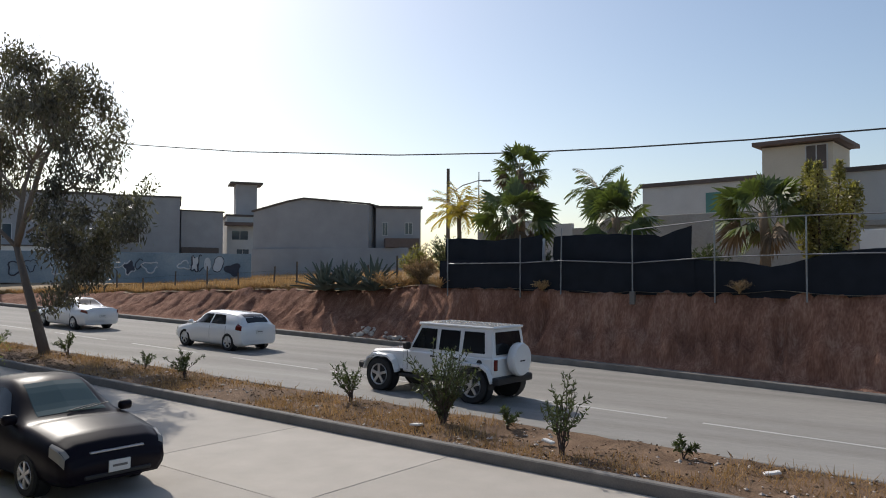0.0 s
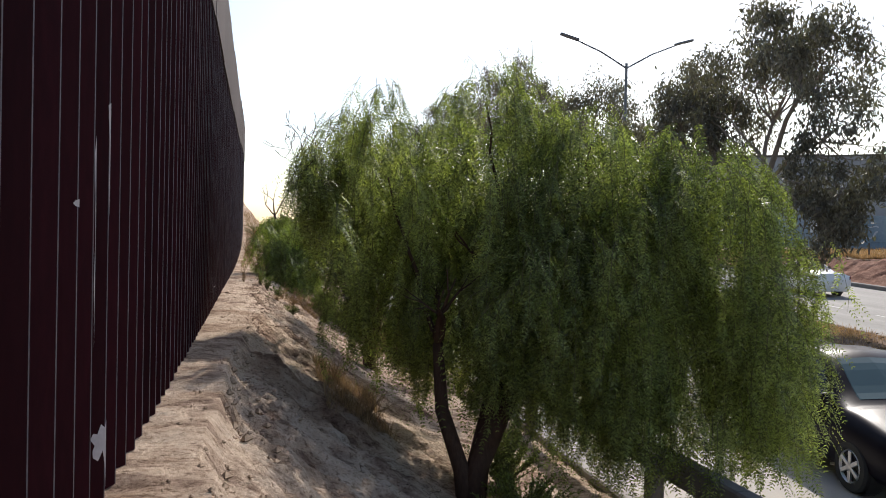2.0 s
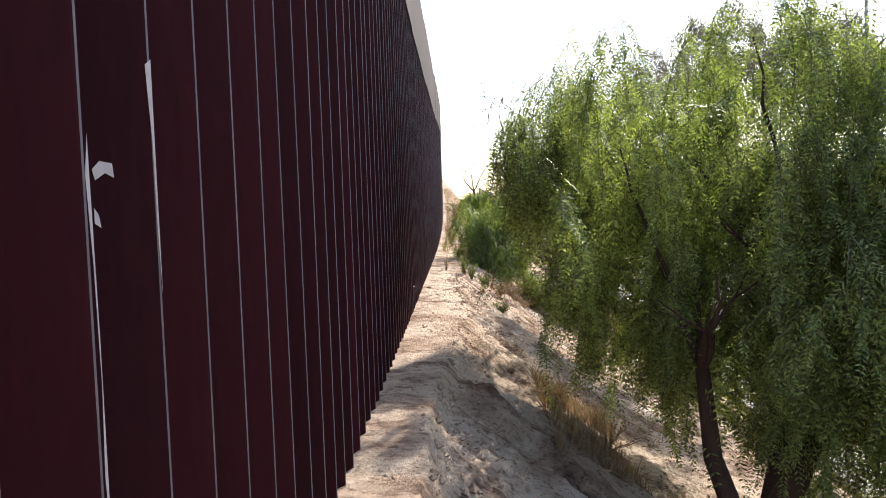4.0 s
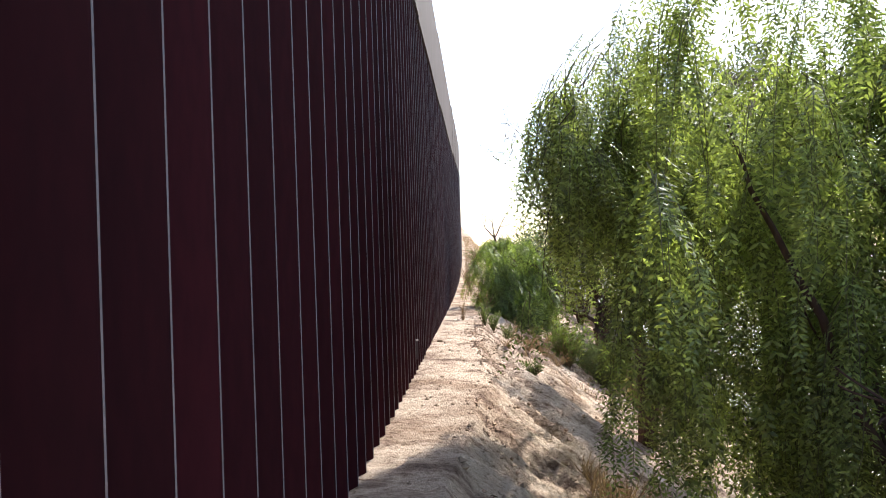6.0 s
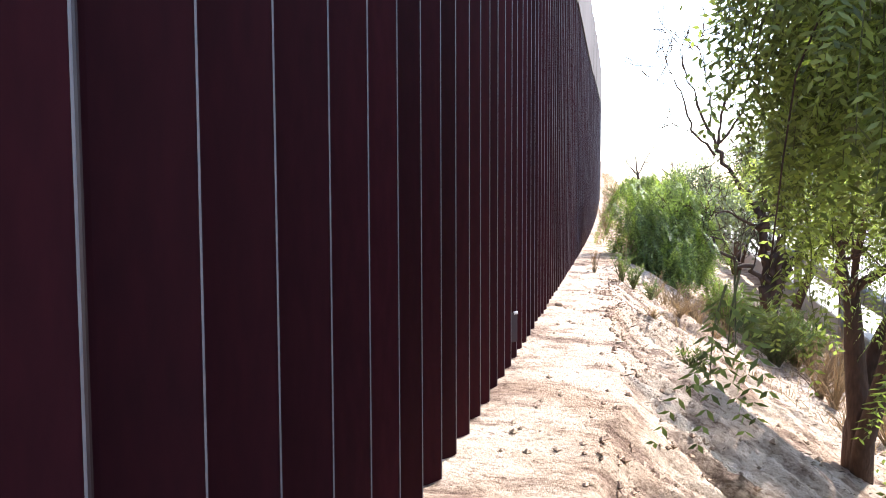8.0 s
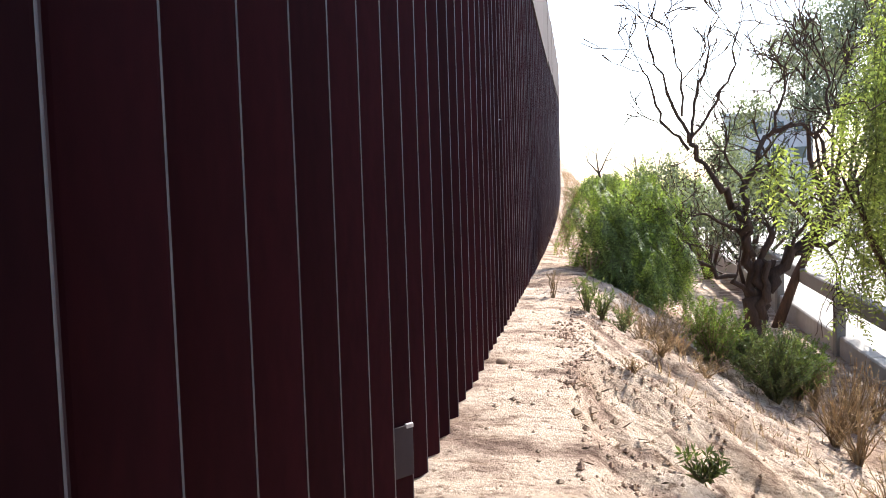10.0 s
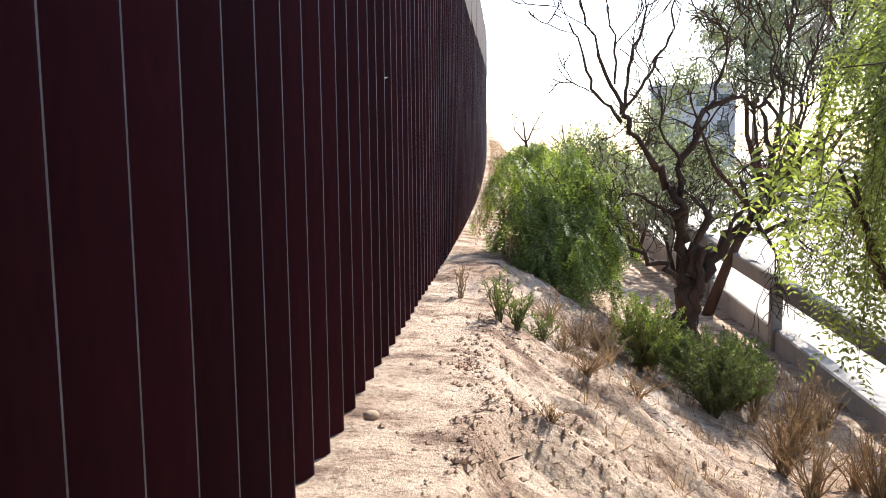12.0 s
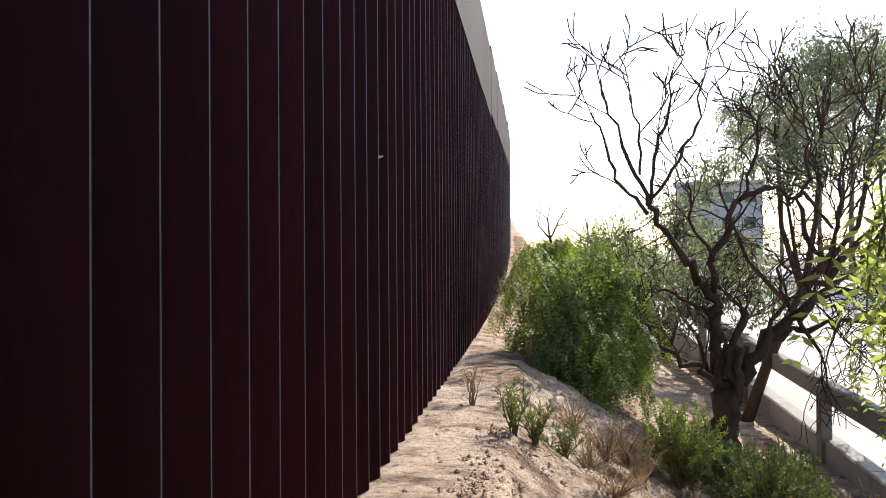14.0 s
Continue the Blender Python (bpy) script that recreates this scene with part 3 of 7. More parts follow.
cut = link_mesh("cut_bank", grid_mesh("cut_bank", [0, 0.06, 0.14, 0.24, 0.34, 0.44, 0.54, 0.64, 0.74, 0.84, 0.93, 1.0], [-60, -40, -25] + [-15 + 0.16 * i for i in range(430)] + [56, 62, 70, 85, 110, 150], cut_point), M_CUT, smooth=True)
tagged(cut, "steep gullied red earth cutting beside the road", "bank", kind="structure")
def field_point(n, s):
    nn = far_kerb_n(s) + n
    z = cut_top(s) + 0.04 * fbm(s, n, 0, 0.5) + (0.058 * min(n - 3, 26) if n > 3 else 0) * (1.0 if s > 18 else 0.4)
    if n <= 1.6:
        z = cut_top(s) - 0.06
        nn = far_kerb_n(s) + 0.42 + cut_w(s)
    elif n < 3.3:
        nn = far_kerb_n(s) + max(n, 0.75 + cut_w(s))
    x, y, _ = R(s, nn)
    return (x, y, z)
field = link_mesh("field", grid_mesh("field", [1.3, 2.2, 3, 4, 5.5, 7, 9, 12, 16, 22, 30, 45, 90, 260], [-60, -30, -15] + [-10 + 1.0 * i for i in range(72)] + [70, 90, 130, 200], field_point), M_FIELD, smooth=True)
tagged(field, "dry straw-coloured field above the road cutting", "ground", kind="structure")

# --- roadside rail: low concrete wall with posts and a heavy beam ---
rail = thing("roadside_rail", "grey concrete guard rail with posts and heavy beam", "guard rail")
def rail_z(y):
    return 0.93 + 0.047 * max(0.0, y - 8)
def rail_x(y):
    return 4.40 + fence_x(y) * 0.5
ry = -14.33
while ry < 90:
    l = 3.45
    g = Geo()
    for name, dx, dz0, dz1, mat in (("low_wall", 0.11, -1.3, -0.68, M_BLOCK), ("beam", 0.08, -0.24, 0.0, M_RAIL)):
        g = Geo()
        y0, y1 = ry + 0.004, ry + l - 0.004
        v = []
        for yy in (y0, y1):
            for ddx, ddz in ((-dx, dz0), (dx, dz0), (dx, dz1 - 0.02), (dx - 0.02, dz1), (-dx + 0.02, dz1), (-dx, dz1 - 0.02)):
                v.append((rail_x(yy) + ddx, yy, rail_z(yy) + ddz))
        f = [(i, (i + 1) % 6, 6 + (i + 1) % 6, 6 + i) for i in range(6)] + [tuple(range(6))[::-1], tuple(range(6, 12))]
        g.add(v, f)
        g.put(name, mat, rail)
    g = Geo()
    g.box(rail_x(ry) - 0.16, rail_x(ry) - 0.02, ry + 1.2, ry + 1.36, rail_z(ry + 1.28) - 1.2, rail_z(ry + 1.28) - 0.03, bev=0.012)
    g.put("rail_post", M_RAIL, rail)
    ry += l

# --- clods and pebbles on the sand ---
rng = np.random.default_rng(11)
g = Geo()
for i in range(5200):
    y = -3 + 24 * rng.random() ** 1.2
    x = 0.15 + 2.9 * rng.random() ** 1.3
    r = 0.004 + 0.030 * rng.random() ** 5
    if i < 1500:
        # crumbled crust along the edge of the path
        x = crest_of(y) + abs(rng.normal()) * 0.16
        if fbm(y, 7.7, 0, 0.7) < -0.1 + 0.2 * rng.random():
            continue
        r = 0.006 + 0.034 * rng.random() ** 3
    elif x < 0.6:
        r *= 0.55
    c = Vector((x, y, bank_z(x, y) + r * 0.3))
    o = [Vector((1, 0, 0)), Vector((-1, 0, 0)), Vector((0, 1, 0)), Vector((0, -1, 0)), Vector((0, 0, 0.7)), Vector((0, 0, -0.7))]
    p = [c + q * r * rng.uniform(0.75, 1.25) for q in o]
    g.add(p, [(0, 2, 4), (2, 1, 4), (1, 3, 4), (3, 0, 4), (2, 0, 5), (1, 2, 5), (3, 1, 5), (0, 3, 5)])
tagged(g.put("pebbles", M_CRUST), "scattered sandy clods and pebbles on the bank", "pebbles", kind="stuff")
# broken crust: heaps of reddish clods where the path's edge has crumbled
g = Geo()
for px, py, sx, sy, count in ((0.63, 12.6, 0.12, 0.25, 170), (0.47, 11.6, 0.07, 0.30, 200), (0.75, 11.0, 0.16, 0.16, 190), (1.15, 10.95, 0.16, 0.18, 170), (0.52, 10.3, 0.07, 0.25, 190), (1.35, 11.5, 0.25, 0.2, 120),
                             (1.75, 12.8, 0.3, 0.3, 110), (0.72, 8.9, 0.10, 0.35, 190), (0.62, 6.6, 0.10, 0.35, 190), (0.55, 4.2, 0.10, 0.5, 170), (1.0, 7.6, 0.2, 0.3, 130), (0.95, 2.6, 0.25, 0.5, 170)):
    for i in range(count):
        x, y = px + rng.normal() * sx, py + rng.normal() * sy
        r = 0.004 + 0.017 * rng.random() ** 3
        c = Vector((x, y, bank_z(x, y) + r * 0.35))
        p = [c + q * r * rng.uniform(0.6, 1.35) for q in o]
        g.add(p, [(0, 2, 4), (2, 1, 4), (1, 3, 4), (3, 0, 4), (2, 0, 5), (1, 2, 5), (3, 1, 5), (0, 3, 5)])
tagged(g.put("soil_clods", M_CLOD), "crumbled reddish clods of broken sand crust", "clods", kind="stuff")
g = Geo()
g.lathe([(0.01, -0.02), (0.035, 0.0), (0.036, 0.018), (0.02, 0.03)], pose(0.09, 10.55, base_z(10.55)), 9)
tagged(g.put("stone", M_CRUST, smooth=True), "rounded brown stone beside the fence foot", "stone")

# dry leaf litter and twigs under the trees
rng = np.random.default_rng(12)
pts, ways = [], []
for i in range(20000):
    y, x = -1.5 + 22 * rng.random(), 0.55 + 3.2 * rng.random() ** 0.9
    if fbm(x, y, 8.0, 0.9) < -0.02:
        continue
    pts.append((x, y, bank_z(x, y) + 0.006)); a = rng.uniform(0, 6.283); ways.append((math.cos(a), math.sin(a), 0.25 * rng.normal()))
P, A = np.array(pts), np.array(ways)
A /= np.linalg.norm(A, axis=1, keepdims=True)
lit = leaf_quads(P, A, 0.012 + 0.09 * rng.random(len(P)) ** 4, 0.006 + 0.006 * rng.random(len(P)), rng)
tagged(link_mesh("leaf_litter", quads_mesh("leaf_litter", lit), M_LITTERLEAF), "dry brown leaf litter and twigs on sand", "leaf litter", kind="stuff")
rng = np.random.default_rng(13)
pts, ways = [], []
for i in range(7000):
    s, n = -6 + 40 * rng.random(), 12.5 + 2.4 * rng.random()
    if fbm(s, n, 3.0, 0.8) < -0.15:
        continue
    pts.append(R(s, n, 0.15 + 0.05 * fbm(s, n, 0, 0.9) + 0.03 * fbm(s, n, 3, 3.0))); a = rng.uniform(0, 6.283); ways.append((math.cos(a), math.sin(a), 0.3 * rng.normal()))
P, A = np.array(pts), np.array(ways)
A /= np.linalg.norm(A, axis=1, keepdims=True)
lit = leaf_quads(P, A, 0.04 + 0.16 * rng.random(len(P)) ** 3, 0.02 + 0.02 * rng.random(len(P)), rng)
tagged(link_mesh("leaf_litter", quads_mesh("leaf_litter", lit), M_LITTERLEAF), "dry brown leaf litter on the median soil", "leaf litter", kind="stuff")

rng = np.random.default_rng(14)
g = Geo()
for i in range(900):
    sx, nx = -6 + 22 * rng.random(), 12.55 + 2.3 * rng.random()
    if fbm(sx, nx, 5.0, 0.7) < 0.0:
        continue
    r = 0.02 + 0.05 * rng.random() ** 3
    c = Vector(R(sx, nx, 0.15 + 0.05 * fbm(sx, nx, 0, 0.9) + 0.03 * fbm(sx, nx, 3, 3.0)))
    o = [Vector((1, 0, 0)), Vector((-1, 0, 0)), Vector((0, 1, 0)), Vector((0, -1, 0)), Vector((0, 0, 0.6)), Vector((0, 0, -0.6))]
    g.add([c + q * r * rng.uniform(0.6, 1.3) for q in o], [(0, 2, 4), (2, 1, 4), (1, 3, 4), (3, 0, 4), (2, 0, 5), (1, 2, 5), (3, 1, 5), (0, 3, 5)])
tagged(g.put("median_stones", M_RUBBLE), "small pale stones scattered over the median soil", "stones", kind="stuff")

# --- trees ---
def grow(g, p, d, r, length, depth, rnd, spread=0.6, lift=0.1, tips=None, shrink=0.68, segs=4, wobble=0.18, sides=6, kids=(2, 3), minr=0.004):
    """A limb that bends, tapers and forks; the ends of its last twigs are collected in tips."""
    pts, rad = [Vector(p)], [r]
    d = Vector(d).normalized()
    for i in range(segs):
        d = (d + Vector((rnd.gauss(0, wobble), rnd.gauss(0, wobble), rnd.gauss(0, wobble) + lift)) * 0.6).normalized()
        pts.append(pts[-1] + d * length / segs)
        rad.append(max(minr, r * (1 - 0.38 * (i + 1) / segs)))
    g.tube(pts, rad, sides if r > 0.02 else 4, cap=depth == 0)
    if depth == 0:
        tips.append((pts[-1].copy(), d.copy()))
        return
    if depth == 1:
        tips.append((pts[-2].copy(), d.copy()))
    for k in range(rnd.randint(*kids)):
        a = Vector((rnd.gauss(0, 1), rnd.gauss(0, 1), rnd.gauss(0, 0.7)))
        nd = (d + a.normalized() * spread * rnd.uniform(0.7, 1.3)).normalized()
        at = pts[-1] if k < 2 else pts[-2]
        grow(g, at, nd, rad[-1] * rnd.uniform(0.68, 0.9), length * shrink * rnd.uniform(0.75, 1.2), depth - 1, rnd, spread, lift, tips, shrink, segs, wobble, sides, kids, minr)

def frond_leaves(base, axis, length, rng, pairs=8, leaf=0.036, width=0.0085):
    """Feather leaves: for each frond two rows of narrow leaflets along a drooping midrib."""
    n = len(base)
    side = np.cross(axis, np.array([0, 0, 1.0]) + 0.3 * rng.normal(size=(n, 3)))
    side /= np.linalg.norm(side, axis=1, keepdims=True) + 1e-9
    out = []
    for k in range(pairs):
        t = 0.15 + 0.85 * k / (pairs - 1)
        p = base + axis * (length * t)[:, None] + np.array([0, 0, -1.0]) * (length * 0.35 * t * t)[:, None]
        for sgn in (1, -1):
            d = side * sgn + axis * 0.55 + np.array([0, 0, -0.25]) + 0.12 * rng.normal(size=(n, 3))
            d /= np.linalg.norm(d, axis=1, keepdims=True)
            size = leaf * (1.15 - 0.55 * t) * (0.8 + 0.4 * rng.random(n))
            nrm = np.cross(d, axis)
            nrm /= np.linalg.norm(nrm, axis=1, keepdims=True) + 1e-9
            w = np.cross(nrm, d)
            mid = p + d * (size * 0.45)[:, None]
            out.append(np.stack([p, mid + w * width * 0.5 * 1.2, p + d * size[:, None], mid - w * width * 0.5 * 1.2], axis=1))
    return np.concatenate(out)

def weeping_tree(name, label, base, stems, crown, strands, seed, low, mat=M_PEPPER, hang=(0.7, 2.0), leaf=0.044, width=0.0125, step=0.05, flen=(0.13, 0.24), fill=(0.42, 0.12, 0.55), limb=0.95, rise=0.10, clear=lambda q: True, pairs=8, core=6.0, boughs=()):
    """A pepper tree: bent stems, a dome of limbs and long hanging strands of feather leaves.
    crown: list of (x, y, z, rx, ry, rz) domes."""
    rng, rnd = np.random.default_rng(seed), random.Random(seed)
    tree = thing(name, label, "tree", base)
    inv = tree.matrix_world.inverted()
    g, tips = Geo(), []
    b = Vector(base)
    for (tx, ty, tz), r in stems:
        top = Vector((tx, ty, tz))
        mid = b.lerp(top, 0.5) + Vector((rnd.uniform(-0.15, 0.15), rnd.uniform(-0.15, 0.15), 0.1))
        pts = [b + Vector((0, 0, -0.25)), b + (mid - b) * 0.35 + Vector((rnd.uniform(-.05, .05), rnd.uniform(-.05, .05), 0)), mid, mid.lerp(top, 0.5), top]
        g.tube(pts, [r * 1.35, r * 1.05, r * 0.9, r * 0.78, r * 0.66], 9)
        for _ in range(3):
            dirv = Vector((rnd.gauss(0, 0.8), rnd.gauss(0, 0.8), 0.9))
            grow(g, top, dirv, r * 0.5, limb, 2, rnd, 0.7, 0.12, tips, 0.75)
    for pts in boughs:
        n = (len(pts) - 1) * 4
        P = []
        for i in range(n + 1):
            k = min(i // 4, len(pts) - 2)
            P.append(Vector(pts[k]).lerp(Vector(pts[k + 1]), i / 4 - k) + Vector((rnd.gauss(0, 0.02), rnd.gauss(0, 0.02), rnd.gauss(0, 0.02))))
        g.tube(P, [(0.028 if pts[0][2] < 2.6 else 0.006) * (1 - 0.72 * i / n) for i in range(n + 1)], 7)
    g.v = [tuple(inv @ Vector(p)) for p in g.v]
    g.put("trunk", M_BARK, tree, "dark fissured trunk and limbs", smooth=True)
    crown = [(*c, low, 1.0)[:8] if len(c) == 6 else c for c in crown]
    total = sum(c[3] * c[4] * c[7] for c in crown)
    tw = Geo()
    fb, fa, fl = [], [], []
    for cx, cy, cz, rx, ry, rz, low, weight in crown:
        for _ in range(max(1, int(strands * rx * ry * weight / total / 8))):
            # one tress: a handful of strands that hang together
            a, u = rng.uniform(0, 2 * math.pi), math.sqrt(rng.uniform(0.02, 1.0))
            lump = 1 + 0.26 * fbm(math.cos(a) * 1.9 + seed, math.sin(a) * 1.9, u * 2)
            zt = cz + rz * max(0.0, 1 - min(u * u, 1.0) * 0.93) ** 0.48 * (0.65 + 0.35 * lump) * rng.uniform(0.86, 0.98)
            if rng.random() < fill[0]:
                zt -= (zt - low) * rng.uniform(fill[1], fill[2])
            lt = rng.uniform(*hang) * (0.75 + 0.5 * u)
            for _ in range(8 if rx > 0.05 else 3):
                p = np.array([cx + rx * math.cos(a) * u * lump * 0.92, cy + ry * math.sin(a) * u * lump * 0.92, zt]) + rng.normal(size=3) * np.array([0.085, 0.085, 0.13]) * min(1.0, rx + 0.2)
                z0 = p[2]
                out = np.array([math.cos(a), math.sin(a), 0.0]) + 0.5 * np.array([rng.normal(), rng.normal(), 0])
                length = min(lt * rng.uniform(0.35, 1.15), max(0.2, z0 - low - rng.uniform(0.0, 0.7)))
                pts = [p]
                d = out * min(0.45, 0.10 + rx) + np.array([0, 0, rise])
                nseg = max(4, int(length / 0.14))
                for i in range(nseg):
                    d = d * 0.58 + np.array([0, 0, -1.0]) * 0.42 + 0.07 * rng.normal(size=3)
                    d /= np.linalg.norm(d)
                    pts.append(pts[-1] + d * length / nseg)
                if not all(clear(q) for q in pts):
                    continue
                tw.tube([inv @ Vector(q) for q in pts], [0.0028 * (1 - 0.75 * i / nseg) + 0.0008 for i in range(nseg + 1)], 3, cap=False)
                pa = np.array(pts)
                m = max(3, int(length / step))
                for k in range(m):
                    f = (k + rng.random()) / m * nseg
                    i = min(int(f), nseg - 1)
                    q = pa[i] + (pa[i + 1] - pa[i]) * (f - i)
                    w = rng.uniform(0, 2 * math.pi)
                    ax = np.array([math.cos(w), math.sin(w), -0.65 + 0.3 * rng.normal()]) + 0.6 * (pa[i + 1] - pa[i]) / (np.linalg.norm(pa[i + 1] - pa[i]) + 1e-9)
                    fb.append(q); fa.append(ax / np.linalg.norm(ax)); fl.append(rng.uniform(*flen))
    off = np.array(base)
    inner = []
    for cx, cy, cz, rx, ry, rz, low, weight in crown:
        k = int(core * strands * rx * ry * weight / total)
        a, u = rng.uniform(0, 2 * math.pi, k), np.sqrt(rng.random(k)) * 0.80
        top = cz + rz * (1 - u * u) ** 0.55 * 0.82
        z = low + 0.35 + (top - low - 0.35) * rng.random(k)
        inner.append(np.stack([cx + rx * u * np.cos(a), cy + ry * u * np.sin(a), z], axis=1))
    inner = np.concatenate(inner)
    inner = inner[np.array([clear(p) for p in inner], bool)] if len(inner) else inner
    q = frond_leaves(np.array(fb) - off, np.array(fa), np.array(fl), rng, pairs, leaf, width)
    if len(inner):
        ax = rng.normal(size=inner.shape) * 0.45 + np.array([0, 0, -1.0])
        ax /= np.linalg.norm(ax, axis=1, keepdims=True)
        q = np.concatenate([q, frond_leaves(inner - off, ax, rng.uniform(flen[0], flen[1], len(inner)), rng, 5, leaf * 1.25, width * 1.5)])
    link_mesh("crown", quads_mesh("crown", q), mat, tree, "hanging feathery green leaves")
    tagged(tw.put("hanging_twig", M_STEM, tree), kind="stuff")
    return tree

def off_path(q):
    """Keeps the way beside the fence free of hanging strands."""
    return q[0] > (0.96 if 4.1 < q[1] < 5.0 and q[2] > 2.3 else 1.12) or q[2] > 4.0
weeping_tree("pepper_tree", "large weeping green pepper tree on the sandy bank", (2.5, 4.3, bank_z(2.5, 4.3)),
             [((2.25, 4.7, 1.9), 0.075), ((2.95, 4.7, 2.3), 0.10), ((3.4, 4.4, 2.1), 0.08)],
             [(2.8, 5.1, 2.95, 0.8, 0.95, 1.95, 0.95, 1.4), (3.75, 4.7, 2.8, 1.05, 1.2, 1.6, 0.85, 2.5), (4.55, 4.2, 2.5, 0.92, 1.15, 1.6, 0.45, 2.9),
              (1.85, 5.5, 2.9, 0.56, 0.65, 1.65, 1.4, 1.7), (2.55, 6.2, 2.75, 0.85, 0.8, 1.75, 1.0, 1.7), (3.2, 3.8, 2.3, 0.8, 0.6, 0.8, 1.5, 0.7), (2.5, 4.8, 2.2, 0.5, 0.5, 0.6, 0.9, 1.2), (1.20, 4.5, 3.2, 0.10, 0.18, 0.5, 2.45, 1.5)], 2050, 21, 0.75, hang=(0.45, 1.75), limb=0.4, clear=off_path, fill=(0.6, 0.1, 0.68), pairs=8, step=0.055, core=1.9, leaf=0.050, width=0.0105,
             boughs=[[(2.25, 4.7, 1.85), (2.0, 5.1, 2.8), (1.85, 5.5, 3.5)], [(2.95, 4.7, 2.25), (2.75, 5.5, 3.0), (2.55, 6.2, 3.6)], [(2.95, 4.7, 2.25), (2.9, 4.9, 3.3), (2.8, 5.1, 4.3)],
                     [(3.4, 4.4, 2.05), (3.7, 4.6, 3.0), (3.75, 4.7, 3.9)], [(3.4, 4.4, 2.05), (4.2, 4.2, 2.8), (4.75, 4.1, 3.6)]])
def beside_path(q):
    if q[1] < 6.15:
        return q[0] > (0.72 if q[2] < 2.8 else 0.82)
    if q[1] < 9.1 and q[0] < 0.82 + 0.42 * (q[1] - 6.15):
        return False
    return (q[1] < 7.1 or q[1] > 9.1 or q[0] - 0.78 > 0.68 * (q[1] - 6.75))
weeping_tree("pepper_tree", "weeping green pepper tree close to the fence path", (2.4, 10.3, bank_z(2.4, 10.3)),
             [((2.35, 10.4, 2.1), 0.09), ((2.9, 10.6, 2.3), 0.09), ((2.6, 10.0, 2.2), 0.07)],
             [(3.15, 10.5, 3.1, 0.95, 1.3, 1.8, 1.95, 1.2), (4.0, 10.7, 3.0, 1.1, 1.3, 1.5, 1.8, 1.2), (1.75, 7.2, 2.95, 0.78, 0.7, 1.7, 2.1, 2.3), (2.75, 7.4, 2.9, 0.7, 0.8, 1.5, 1.9, 0.7), (1.8, 9.4, 3.05, 0.4, 0.2, 0.25, 2.9, 0.7), (1.30, 6.1, 2.9, 0.5, 0.75, 1.1, 2.75, 3.1), (1.58, 6.5, 3.1, 0.45, 0.5, 1.35, 2.6, 1.5), (0.84, 5.72, 2.55, 0.04, 0.06, 0.35, 2.1, 5.0), (1.10, 5.9, 3.0, 0.20, 0.28, 1.0, 2.8, 5.0)], 1120, 33, 1.25, hang=(0.6, 1.7), limb=0.4, clear=beside_path, pairs=7, step=0.06, core=0.0, leaf=0.048, width=0.0105,
             boughs=[[(2.35, 10.4, 2.05), (2.3, 9.7, 3.2), (2.0, 8.4, 3.8), (1.75, 7.3, 4.1)], [(2.6, 10.0, 2.15), (2.75, 8.8, 3.3), (2.75, 7.5, 3.9)], [(2.9, 10.6, 2.25), (3.1, 10.5, 3.4), (3.15, 10.5, 4.4)],
                     [(2.9, 10.6, 2.25), (3.6, 10.6, 3.2), (4.0, 10.7, 4.0)], [(2.3, 9.7, 3.2), (1.95, 9.45, 3.3), (1.55, 9.4, 3.25)], [(1.75, 7.3, 4.1), (1.4, 6.5, 4.15), (1.05, 5.8, 3.6), (0.9, 5.7, 2.7)]])
weeping_tree("pepper_shrub", "dense bright green pepper shrub beside the fence path", (1.25, 17.3, bank_z(1.25, 17.3)),
             [((1.0, 17.2, 2.2), 0.035), ((1.5, 17.4, 2.3), 0.04), ((1.8, 17.8, 2.2), 0.035)],
             [(0.88, 17.0, 2.1, 0.40, 0.6, 1.1, 1.55, 1.0), (1.4, 17.3, 1.9, 0.5, 0.7, 1.6, 1.4, 1.0), (1.75, 17.9, 1.7, 0.5, 0.8, 1.65, 1.35, 1.1), (1.2, 16.7, 1.7, 0.5, 0.5, 0.75, 1.3, 1.0)], 1050, 44, 1.0, M_PEPPER2, (0.2, 0.55), 0.046, 0.016, fill=(0.75, 0.1, 0.95), limb=0.3, rise=0.15, pairs=7, core=1.2)
for tx, ty, rr, top, sd, st in ((2.9, 32.0, 1.8, 2.2, 45, 130), (3.0, 40.0, 1.6, 1.5, 47, 110), (1.5, 41.0, 1.0, 0.5, 46, 110)):
    gz = bank_z(tx, ty) if 0 < tx - fence_x(ty) < 4.4 else base_z(ty)
    weeping_tree("pepper_tree", "distant green pepper tree along the fence", (tx, ty, gz), [((tx, ty, gz + 1.6), 0.09)],
                 [(tx, ty, gz + 1.2, rr, rr * 1.1, top), (tx + 0.6, ty + 1.5, gz + 1.0, rr * 0.8, rr, top * 0.9)], st, sd, gz + 0.3, M_PEPPER2, (0.6, 1.6), 0.075, 0.026, 0.10, (0.25, 0.4))

